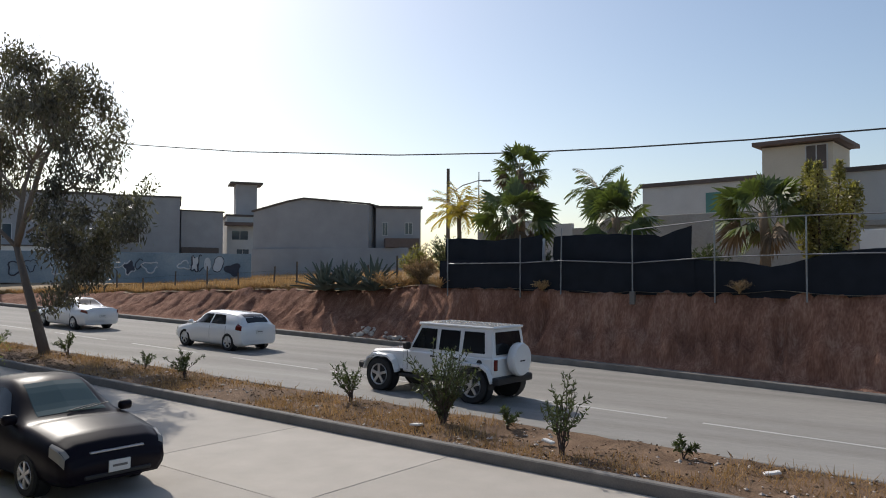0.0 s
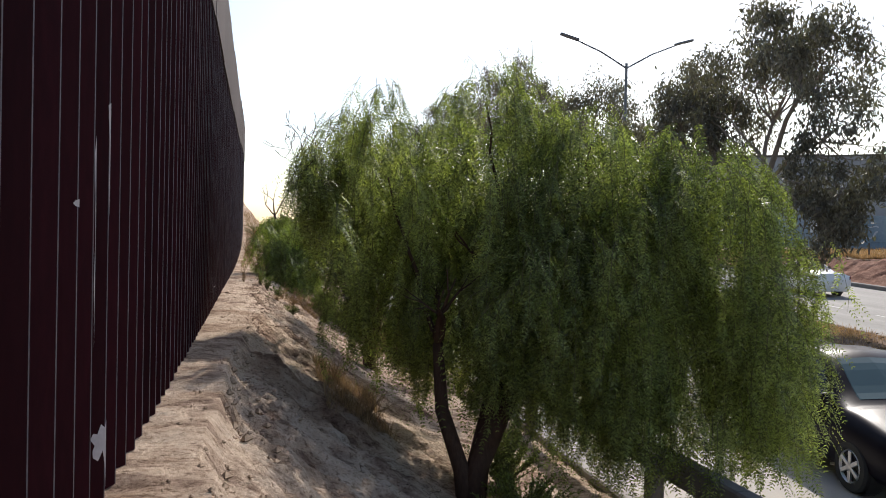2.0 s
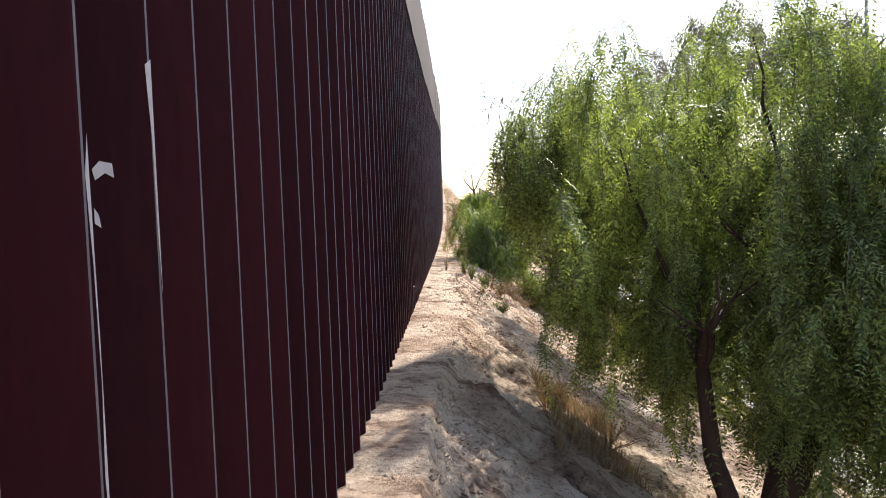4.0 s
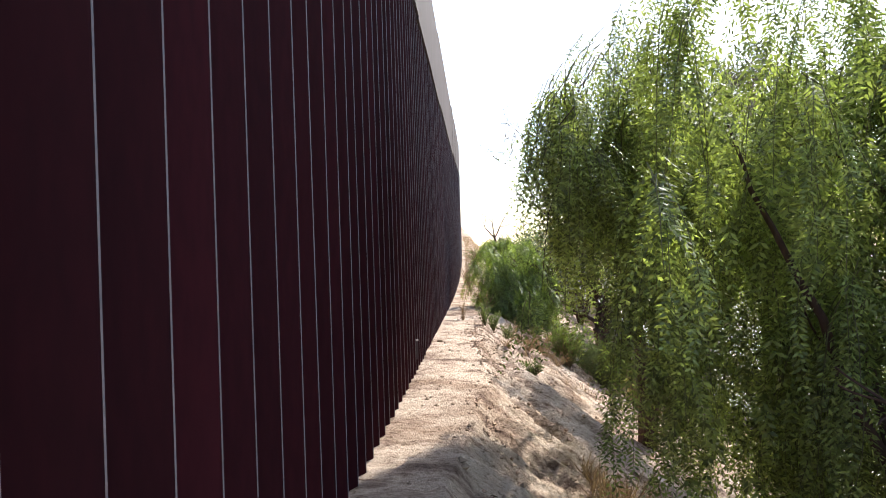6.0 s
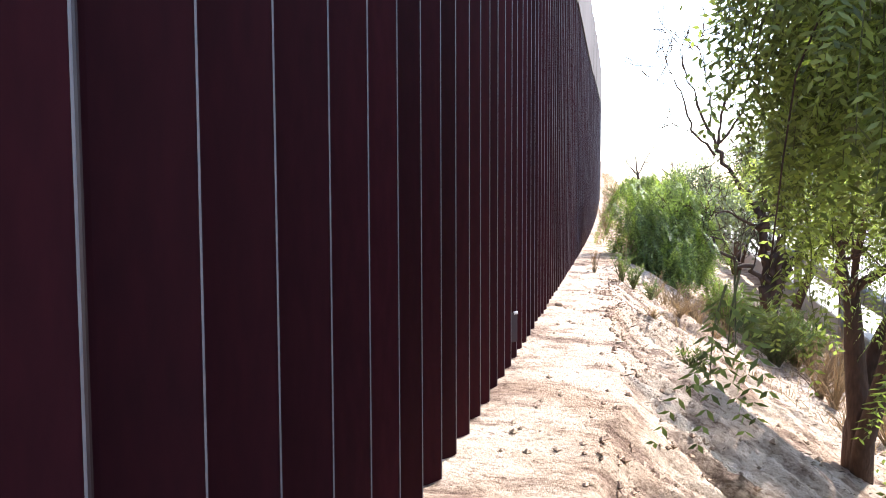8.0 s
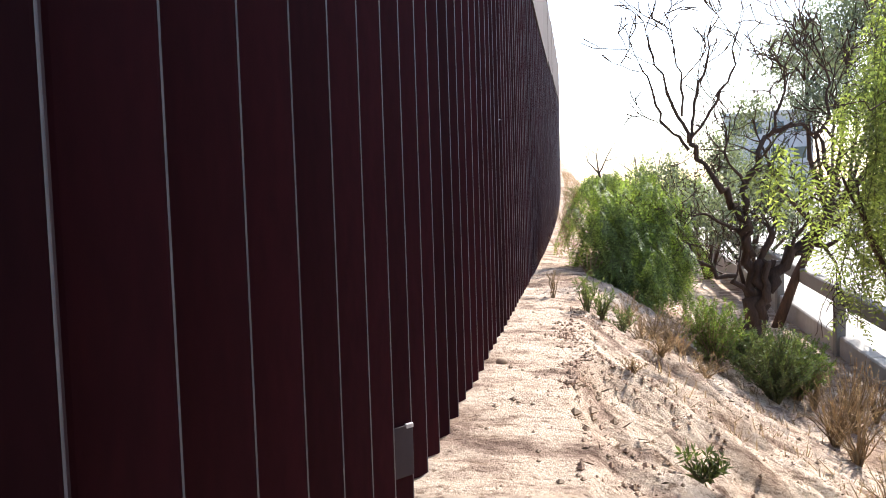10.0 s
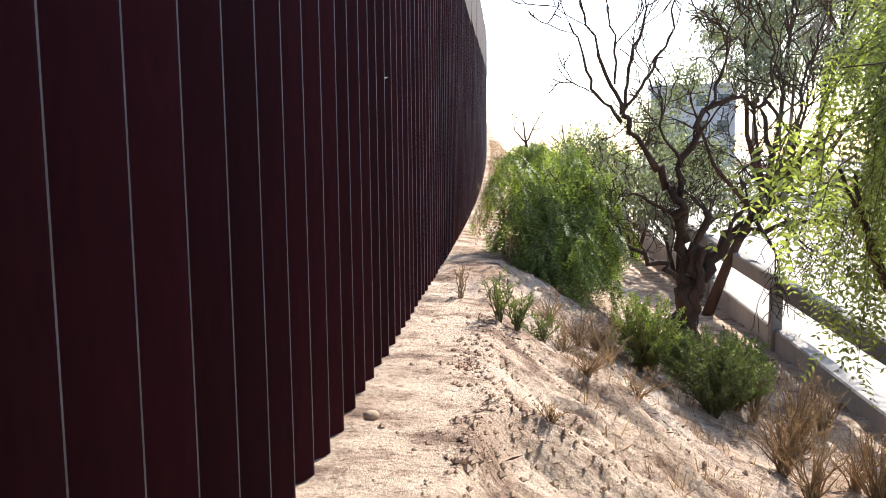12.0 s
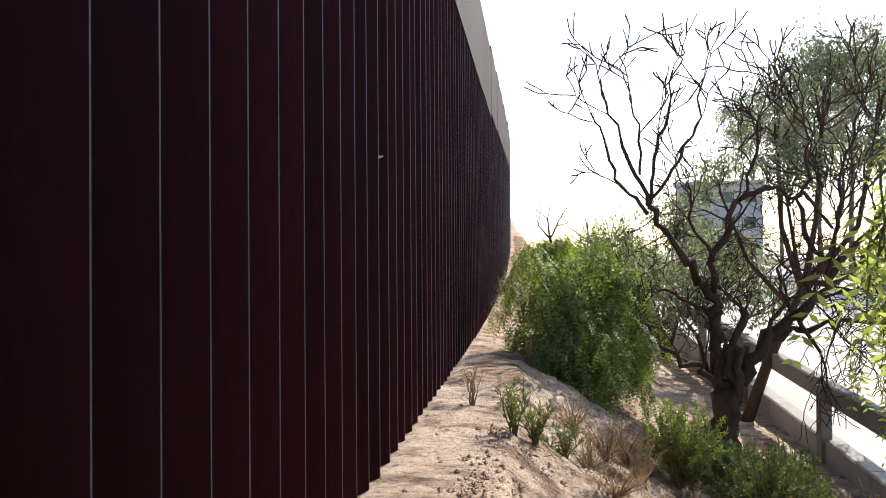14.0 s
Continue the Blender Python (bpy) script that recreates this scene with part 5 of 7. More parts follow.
# --- dry grass, uncounted ---
def grass(name, label, points, heights, seed, mat, w=0.008, lean=0.3):
    rng = np.random.default_rng(seed)
    P, H = np.array(points), np.array(heights)[:, None]
    d = np.array([0, 0, 1.0]) + lean * rng.normal(size=P.shape)
    d /= np.linalg.norm(d, axis=1, keepdims=True)
    side = np.cross(d, rng.normal(size=P.shape))
    side /= np.linalg.norm(side, axis=1, keepdims=True)
    tip = P + d * H
    q = np.stack([P - side * w, P + side * w, tip + side * w * 0.2, tip - side * w * 0.2], axis=1)
    ob = link_mesh(name, quads_mesh(name, q), mat)
    return tagged(ob, label, "grass", kind="stuff")
rng = np.random.default_rng(90)
pts, hts = [], []
for i in range(40000):
    s, n = -6 + 44 * rng.random(), 12.55 + 2.3 * rng.random()
    if fbm(s, n, 0, 0.45) + 0.3 * (3 < s < 9) + 0.25 * rng.random() < 0.12:
        continue
    pts.append(R(s, n, 0.12)); hts.append(0.05 + 0.20 * rng.random() ** 2)
grass("median_grass", "short dry straw grass on the median", pts, hts, 91, M_GRASS, 0.008, 0.6)
pts, hts = [], []
for i in range(48000):
    s, n = -4 + 66 * rng.random(), 1.3 + 26 * rng.random() ** 1.7
    if s < 15.5:
        continue
    p = field_point(max(n, 1.61), s)
    pts.append(p); hts.append(0.10 + 0.3 * rng.random())
grass("field_grass", "dry golden field grass", pts, hts, 92, M_GRASS, 0.018, 0.4)
pts, hts = [], []
for i in range(2800):
    y, x = 4.7 + 2.4 * rng.random(), 1.2 + 0.75 * rng.random()
    if fbm(x, y, 3, 1.6) < 0.02:
        continue
    pts.append((x, y, bank_z(x, y))); hts.append(0.05 + 0.15 * rng.random())
for i in range(2600):
    y, x = 11.5 + 8 * rng.random(), 1.1 + 2.6 * rng.random()
    if fbm(x, y, 0, 1.2) < -0.05:
        continue
    pts.append((x, y, bank_z(x, y))); hts.append(0.03 + 0.14 * rng.random() ** 2)
for i in range(5200):
    y, x = 18.5 + 34 * rng.random(), 0.16 + 1.9 * rng.random() ** 1.3
    pts.append((x + fence_x(y), y, bank_z(x + fence_x(y), y))); hts.append(0.08 + 0.3 * rng.random() ** 2)
grass("bank_grass", "dry brown grass on the sandy bank", pts, hts, 93, M_BROWNWEED, 0.005, 0.35)

# --- cars ---
def catmull(rows, m):
    """Smooth stations along a body."""
    a = np.array(rows, float)
    out = []
    for i in range(len(a) - 1):
        p0, p1, p2, p3 = a[max(i - 1, 0)], a[i], a[i + 1], a[min(i + 2, len(a) - 1)]
        for k in range(m):
            t = k / m
            q = 0.5 * ((2 * p1) + (p2 - p0) * t + (2 * p0 - 5 * p1 + 4 * p2 - p3) * t * t + (3 * p1 - p0 - 3 * p2 + p3) * t ** 3)
            q[0] = p1[0] + (p2[0] - p1[0]) * t
            out.append(q)
    out.append(a[-1])
    return np.array(out)

def section(st):
    """Right half of a body section from sill to roof centre: y, half width, sill, belt, roof, roof half width."""
    y, w, zs, zb, zr, wr = st
    return [(0.0, zs), (w * 0.86, zs), (w * 0.97, zs + 0.10), (w, zs + (zb - zs) * 0.55), (w * 0.965, zb), (wr, zr - min(0.07, (zr - zb) * 0.5 + 0.012)), (wr * 0.82, zr - 0.008), (0.0, zr + 0.012)]

def car_surface(sts, y, u, out=0.006):
    """Point on the right side of the body at station y and section coordinate u (0..7), pushed out a little."""
    i = int(np.clip(np.searchsorted(sts[:, 0], y) - 1, 0, len(sts) - 2))
    t = (y - sts[i, 0]) / (sts[i + 1, 0] - sts[i, 0])
    sec = np.array(section(sts[i])) * (1 - t) + np.array(section(sts[i + 1])) * t
    j = int(min(u, 6.999)); f = u - j
    p = sec[j] * (1 - f) + sec[j + 1] * f
    d = sec[j + 1] - sec[j]
    nrm = np.array([d[1], -d[0]]); nrm /= np.linalg.norm(nrm) + 1e-9
    p = p + nrm * out
    return (p[0], y, p[1])

def patch(sts, corners, sgn, nu=6, nv=8, out=0.006):
    """A panel laid on the body: corners (y, u) in order; sgn mirrors it to the other side."""
    g = Geo()
    (a, b, c, d) = [np.array(q, float) for q in corners]
    v = []
    for i in range(nv + 1):
        for j in range(nu + 1):
            s, t = i / nv, j / nu
            q = (a * (1 - s) + b * s) * (1 - t) + (d * (1 - s) + c * s) * t
            x, y, z = car_surface(sts, q[0], q[1], out)
            v.append((x * sgn, y, z))
    f = [(i * (nu + 1) + j, (i + 1) * (nu + 1) + j, (i + 1) * (nu + 1) + j + 1, i * (nu + 1) + j + 1) for i in range(nv) for j in range(nu)]
    g.add(v, f if sgn > 0 else [q[::-1] for q in f])
    return g

def screen(sts, y0, y1, edge=0.93, out=0.006):
    """Windscreen or rear window across the whole width between two stations."""
    g, v = Geo(), []
    us = [5.02 + (7 - 5.02) * k / 4 for k in range(5)]
    for i in range(7):
        y = y0 + (y1 - y0) * i / 6
        row = [car_surface(sts, y, u, out) for u in us]
        row = [(x * edge, yy, z) for x, yy, z in row]
        v += [(-x, yy, z) for x, yy, z in row] + [row[k] for k in range(3, -1, -1)]
    f = [(i * 9 + j, (i + 1) * 9 + j, (i + 1) * 9 + j + 1, i * 9 + j + 1) for i in range(6) for j in range(8)]
    return g.add(v, f)

def wheel(parent, x, y, r, w, spokes=5, rim_mat=M_RIM):
    sgn = 1 if x > 0 else -1
    m = pose(x, y, r, 0, 90 * sgn, 0)
    g = Geo()
    g.lathe([(r * 0.62, -w / 2), (r * 0.93, -w / 2), (r, -w / 2 + 0.03), (r, w / 2 - 0.03), (r * 0.93, w / 2), (r * 0.68, w / 2), (r * 0.64, w / 2 - 0.03)], m, 26)
    tyre = g.put("wheel", M_TYRE, parent, "black tyre with alloy rim", smooth=False)
    g = Geo()
    g.lathe([(r * 0.66, w / 2 - 0.015), (r * 0.63, w / 2 + 0.004), (r * 0.57, w / 2 - 0.025)], m, 26, cap=False)
    for k in range(spokes):
        a = 360 * k / spokes
        g.box(r * 0.10, r * 0.60, -r * 0.085, r * 0.085, w / 2 - 0.03, w / 2 + 0.004, m @ pose(0, 0, 0, 0, 0, a), 0.006)
    g.lathe([(r * 0.18, w / 2 - 0.03), (r * 0.18, w / 2 + 0.004), (r * 0.1, w / 2 + 0.012)], m, 14)
    g.put("rim", rim_mat, tyre)
    g = Geo()
    g.lathe([(r * 1.10, -w / 2 - 0.02), (r * 1.10, w / 2 - 0.055)], m, 26, cap=False)
    g.put("wheel_arch", M_TRIM, parent)

def car(name, label, m, stations, paint_mat, wheels, wheel_r, windows, front_screen, rear_screen, heads, tails, rear_plate, front_plate=None, spokes=5, extras=None):
    sts = catmull(stations, 6)
    e = new(name); e.matrix_world = m; e.empty_display_size = 0.5
    tagged(e, label, "car")
    g, v = Geo(), []
    for st in sts:
        sec = section(st)
        v += [(x, st[0], z) for x, z in sec] + [(-x, st[0], z) for x, z in sec[1:-1][::-1]]
    n = 8 + 6
    f = [(i * n + j, i * n + (j + 1) % n, (i + 1) * n + (j + 1) % n, (i + 1) * n + j) for i in range(len(sts) - 1) for j in range(n)]
    f += [tuple(range(n))[::-1], tuple((len(sts) - 1) * n + j for j in range(n))]
    g.add(v, f)
    g.put("body", paint_mat, e, smooth=True)
    for y in wheels:
        for sx in (1, -1):
            w = float(np.interp(y, sts[:, 0], sts[:, 1]))
            wheel(e, sx * (w - 0.10), y, wheel_r, 0.21, spokes)
    for sgn in (1, -1):
        for c in windows:
            patch(sts, c, sgn).put("side_window", M_GLASS, e)
        for c in heads:
            patch(sts, c, sgn, out=0.008).put("headlight", M_HEAD, e)
        for c in tails:
            patch(sts, c, sgn, out=0.008).put("tail_light", M_TAIL, e)
        x, y, z = car_surface(sts, windows[-1][1][0] + 0.02, 4.2, 0.0)
        g = Geo(); g.box(x - 0.02, x + 0.19, y - 0.05, y + 0.07, z + 0.0, z + 0.14, bev=0.035)
        if sgn < 0:
            g.v = [(-a, b, c) for a, b, c in g.v]; g.f = [q[::-1] for q in g.f]
        g.put("wing_mirror", paint_mat, e, smooth=True)
        for c in windows:
            yy = (c[0][0] + c[1][0]) / 2 - 0.25
            x, y, z = car_surface(sts, yy, 3.75, 0.0)
            g = Geo(); g.box(-0.005, 0.022, -0.1, 0.1, -0.015, 0.015, pose(x * sgn, y, z), 0.006)
            if sgn < 0:
                g.v = [(a, b, c2) for a, b, c2 in g.v]
            g.put("door_handle", paint_mat, e)
            ydoor = c[0][0] - 0.03
            pts = [car_surface(sts, ydoor, u, 0.003) for u in (1.6, 2.2, 3.0, 3.95)]
            g = Geo(); g.tube([(a * sgn, b, z2) for a, b, z2 in pts], 0.004, 4)
            g.put("door_gap", M_TRIM, e)
    screen(sts, *front_screen).put("windscreen", M_SCREEN, e)
    screen(sts, *rear_screen).put("rear_window", M_GLASS, e)
    for pl, sgn in ((rear_plate, -1), (front_plate, 1)):
        if pl:
            y, z = pl
            g = Geo(); g.box(-0.16, 0.16, y - 0.012, y + 0.012, z - 0.08, z + 0.08, bev=0.006); pm = g.put("number_plate", M_NUMBER, e, "white plate with plain bars")
            g = Geo(); g.box(-0.11, 0.11, y - 0.015, y + 0.015, z - 0.012, z + 0.020); g.put("bar", M_LAMP, pm)
    if extras:
        extras(e, sts)
    return e

SEDAN = [(-2.22, 0.66, 0.46, 0.78, 0.82, 0.58), (-2.12, 0.80, 0.26, 0.88, 0.95, 0.66), (-1.55, 0.85, 0.21, 0.92, 1.02, 0.64), (-1.30, 0.855, 0.2, 0.93, 1.06, 0.60), (-0.80, 0.86, 0.2, 0.93, 1.37, 0.56), (-0.2, 0.86, 0.2, 0.93, 1.435, 0.57), (0.30, 0.86, 0.2, 0.92, 1.40, 0.57), (1.0, 0.855, 0.2, 0.91, 0.99, 0.68), (1.3, 0.85, 0.21, 0.87, 0.955, 0.72), (1.85, 0.83, 0.22, 0.77, 0.865, 0.70), (2.08, 0.79, 0.23, 0.70, 0.77, 0.64), (2.19, 0.73, 0.25, 0.58, 0.63, 0.60), (2.235, 0.66, 0.29, 0.50, 0.54, 0.54)]
HATCH = [(-2.10, 0.70, 0.40, 0.86, 0.90, 0.60), (-2.06, 0.82, 0.26, 0.92, 1.00, 0.64), (-1.82, 0.87, 0.2, 0.94, 1.25, 0.62), (-1.50, 0.875, 0.2, 0.94, 1.375, 0.62), (-0.8, 0.875, 0.19, 0.92, 1.42, 0.61), (0.0, 0.875, 0.19, 0.92, 1.43, 0.58), (0.35, 0.875, 0.19, 0.91, 1.38, 0.58), (1.0, 0.87, 0.2, 0.90, 0.98, 0.66), (1.3, 0.86, 0.21, 0.86, 0.93, 0.68), (1.85, 0.82, 0.23, 0.74, 0.80, 0.64), (2.08, 0.72, 0.28, 0.60, 0.66, 0.56), (2.14, 0.62, 0.35, 0.5, 0.54, 0.5)]
COUPE = [(-2.42, 0.70, 0.45, 0.84, 0.92, 0.6), (-2.34, 0.84, 0.26, 0.93, 1.03, 0.68), (-1.75, 0.90, 0.2, 0.96, 1.08, 0.66), (-1.45, 0.91, 0.19, 0.96, 1.14, 0.62), (-0.75, 0.915, 0.19, 0.95, 1.41, 0.58), (-0.15, 0.915, 0.19, 0.94, 1.455, 0.59), (0.40, 0.915, 0.19, 0.93, 1.40, 0.59), (1.15, 0.91, 0.2, 0.92, 1.01, 0.70), (1.5, 0.90, 0.21, 0.88, 0.95, 0.72), (2.1, 0.85, 0.24, 0.74, 0.80, 0.68), (2.36, 0.75, 0.28, 0.60, 0.66, 0.58), (2.44, 0.64, 0.35, 0.5, 0.54, 0.5)]
def civic_extras(e, sts):
    g = Geo(); g.box(-0.40, 0.40, 2.13, 2.205, 0.635, 0.665, bev=0.01); g.put("grille_bar", M_RIM, e, "thin chrome grille bar")
    g = Geo(); g.box(-0.50, 0.50, 2.17, 2.25, 0.30, 0.37, bev=0.02); g.put("lower_grille", M_TRIM, e)
    for sx in (-1, 1):
        g = Geo(); g.tube([(sx * 0.1, 0.98, 1.03), (sx * 0.1 - 0.5 * 1, 0.90, 1.075)], 0.008, 4); g.put("wiper", M_TRIM, e)
car("dark_sedan", "dark purple-black saloon car driving on concrete road", road_pose(7.35, 7.35, 0.0, 180), SEDAN, M_DARKCAR, (-1.30, 1.32), 0.30,
    [[(-0.98, 4.12), (-0.12, 4.12), (-0.16, 4.9), (-0.72, 4.9)], [(-0.04, 4.12), (0.86, 4.12), (0.36, 4.9), (-0.08, 4.9)]], (0.97, 0.33), (-1.26, -0.82), [[(1.90, 3.5), (2.17, 3.3), (2.15, 4.6), (1.86, 4.5)]], [[(-2.19, 3.2), (-1.98, 3.3), (-1.98, 4.2), (-2.18, 4.2)]], (-2.235, 0.62), (2.25, 0.44), 6, civic_extras)
car("white_hatchback", "white five-door hatchback on the far carriageway", road_pose(20.2, 20.7), HATCH, M_WHITECAR, (-1.33, 1.33), 0.335,
    [[(-1.15, 4.12), (-0.28, 4.12), (-0.3, 4.9), (-0.95, 4.9)], [(-0.2, 4.12), (0.86, 4.12), (0.38, 4.9), (-0.22, 4.9)]], (0.97, 0.37), (-2.0, -1.58), [[(1.85, 3.6), (2.06, 3.4), (2.05, 4.3), (1.8, 4.5)]], [[(-2.06, 3.5), (-1.75, 3.6), (-1.8, 4.3), (-2.04, 4.3)]], (-2.125, 0.72))
car("white_sedan", "white saloon car with dark alloy wheels on far carriageway", road_pose(32.3, 21.2), COUPE, M_WHITECAR, (-1.42, 1.43), 0.33,
    [[(-1.1, 4.12), (-0.2, 4.12), (-0.22, 4.9), (-0.75, 4.9)], [(-0.12, 4.12), (1.0, 4.12), (0.45, 4.9), (-0.14, 4.9)]], (1.12, 0.42), (-1.42, -0.78), [[(2.05, 3.6), (2.36, 3.4), (2.34, 4.3), (2.0, 4.5)]], [[(-2.4, 3.6), (-2.0, 3.7), (-2.05, 4.2), (-2.38, 4.2)]], (-2.435, 0.66))

def jeep(m):
    e = new("off_road_car"); e.matrix_world = m; e.empty_display_size = 0.5
    tagged(e, "white boxy four-door off-road car with covered spare wheel", "car")
    g = Geo()
    # tub: lofted slab sides
    g.box(-0.78, 0.78, -2.02, 0.80, 0.55, 1.12, bev=0.04)
    g.put("body", M_WHITECAR, e)
    g = Geo()
    v = []
    for y, w, z0, z1 in ((0.78, 0.74, 0.62, 1.13), (1.4, 0.68, 0.62, 1.10), (1.95, 0.60, 0.62, 1.04), (2.05, 0.58, 0.62, 0.98)):
        v += [(-w, y, z0), (w, y, z0), (w, y, z1 - 0.06), (w - 0.07, y, z1), (-w + 0.07, y, z1), (-w, y, z1 - 0.06)]
    f = [(i * 6 + j, i * 6 + (j + 1) % 6, (i + 1) * 6 + (j + 1) % 6, (i + 1) * 6 + j) for i in range(3) for j in range(6)] + [tuple(range(6))[::-1], tuple(range(18, 24))]
    g.add(v, f); g.put("bonnet", M_WHITECAR, e)
    # hard top with leaning pillars
    g = Geo()
    v = []
    for y, w, z in ((-1.98, 0.76, 1.12), (0.62, 0.74, 1.12), (0.28, 0.64, 1.80), (-1.90, 0.66, 1.80)):
        v += [(-w, y, z), (w, y, z)]
    g.add(v, [(0, 1, 3, 2), (2, 3, 5, 4), (4, 5, 7, 6), (6, 7, 1, 0), (0, 2, 4, 6), (1, 7, 5, 3)])
    top = g.put("hard_top", M_WHITECAR, e)
    g = Geo(); g.box(-0.69, 0.69, -1.96, 0.34, 1.79, 1.86, bev=0.03); g.put("roof", M_WHITECAR, e)
    def side(y, z, out=0.008):
        t = (z - 1.12) / 0.68
        yf = y
        return (0.75 - 0.10 * t + out, yf, z)
    for sgn in (1, -1):
        for y0, y1, y0t, y1t, mat in ((-1.86, -1.08, -1.80, -1.10, M_GLASS), (-0.98, -0.36, -0.98, -0.38, M_GLASS), (-0.26, 0.50, -0.26, 0.24, M_GLASS)):
            g = Geo()
            p = [side(y0, 1.20), side(y1, 1.20), side(y1t, 1.71), side(y0t, 1.71)]
            g.add([(a * sgn, b, c) for a, b, c in p], [(0, 1, 2, 3) if sgn > 0 else (3, 2, 1, 0)])
            g.put("side_window", mat, e)
        for y in (-1.03, -0.31, 0.62):
            g = Geo(); g.tube([(0.785 * sgn, y, 0.62), (0.785 * sgn, y, 1.12)], 0.006, 4); g.put("door_gap", M_TRIM, e)
        for y in (-0.92, -0.2):
            g = Geo(); g.box(-0.02, 0.02, -0.07, 0.07, -0.018, 0.018, pose(0.79 * sgn, y, 1.03), 0.008); g.put("door_handle", M_TRIM, e)
        g = Geo(); g.box(-0.1, 0.1, -0.07, 0.07, -0.09, 0.09, pose(0.9 * sgn, 0.55, 1.25), 0.03); g.put("wing_mirror", M_TRIM, e)
        for y in (-1.48, 1.47):
            g = Geo()
            pts = [(y - 0.55, 0.60), (y - 0.44, 0.86), (y - 0.25, 0.98), (y + 0.25, 0.98), (y + 0.44, 0.86), (y + 0.55, 0.60)]
            v = [(sgn * x, a, b + dz) for a, b in pts for x, dz in ((0.70, 0.0), (0.93, -0.02), (0.93, -0.08), (0.70, -0.06))]
            f = [(i * 4 + j, i * 4 + (j + 1) % 4, (i + 1) * 4 + (j + 1) % 4, (i + 1) * 4 + j) for i in range(5) for j in range(4)]
            g.add(v, f); g.put("wing_flare", M_WHITECAR, e)
            wheel(e, sgn * 0.79, y, 0.43, 0.28, 5)
        g = Geo(); g.box(0.66, 0.80, -0.98, 0.92, 0.42, 0.50, bev=0.02)
        if sgn < 0:
            g.v = [(-a, b, c) for a, b, c in g.v]; g.f = [q[::-1] for q in g.f]
        g.put("side_step", M_TRIM, e)
        g = Geo(); g.box(-0.05, 0.05, -0.03, 0.03, -0.13, 0.13, pose(0.70 * sgn, -2.04, 0.95), 0.01); g.put("tail_light", M_TAIL, e)
        g = Geo(); g.lathe([(0.085, -0.02), (0.085, 0.02), (0.05, 0.035)], pose(0.40 * sgn, 2.06, 0.83, -90, 0, 0), 16); g.put("headlight", M_HEAD, e)
    g = Geo(); g.lathe([(0.075, -0.012), (0.075, 0.01), (0.05, 0.016)], pose(-0.785, -1.62, 0.98, 0, -90, 0), 16); g.put("fuel_cap", M_TRIM, e, "round black fuel cap")
    g = Geo()
    g.add([(-0.66, 0.615, 1.17), (0.66, 0.615, 1.17), (0.58, 0.30, 1.74), (-0.58, 0.30, 1.74)], [(0, 1, 2, 3)]); g.put("windscreen", M_SCREEN, e)
    g = Geo()
    g.add([(-0.60, -1.985, 1.18), (0.60, -1.985, 1.18), (0.56, -1.915, 1.72), (-0.56, -1.915, 1.72)], [(3, 2, 1, 0)]); g.put("rear_window", M_GLASS, e)
    g = Geo(); g.box(-0.82, 0.82, -2.18, -2.0, 0.48, 0.66, bev=0.03); g.put("rear_bumper", M_TRIM, e)
    g = Geo(); g.box(-0.84, 0.84, 2.05, 2.30, 0.52, 0.72, bev=0.05); g.put("front_bumper", M_TRIM, e)
    g = Geo(); g.box(-0.6, 0.6, -1.8, 2.0, 0.38, 0.60, bev=0.03); g.put("chassis", M_TRIM, e)
    g = Geo(); g.lathe([(0.30, -0.10), (0.395, -0.09), (0.41, -0.03), (0.41, 0.07), (0.38, 0.12), (0.15, 0.135)], pose(0.06, -2.22, 1.06, 90, 0, 0), 30)
    spare = g.put("spare_wheel_cover", M_WHITECAR, e, "round white spare wheel cover", smooth=False)
    g = Geo(); g.box(-0.10, 0.12, -2.362, -2.352, 1.02, 1.05); g.put("bar", M_TRIM, spare)
    return e
jeep(road_pose(7.25, 17.75))

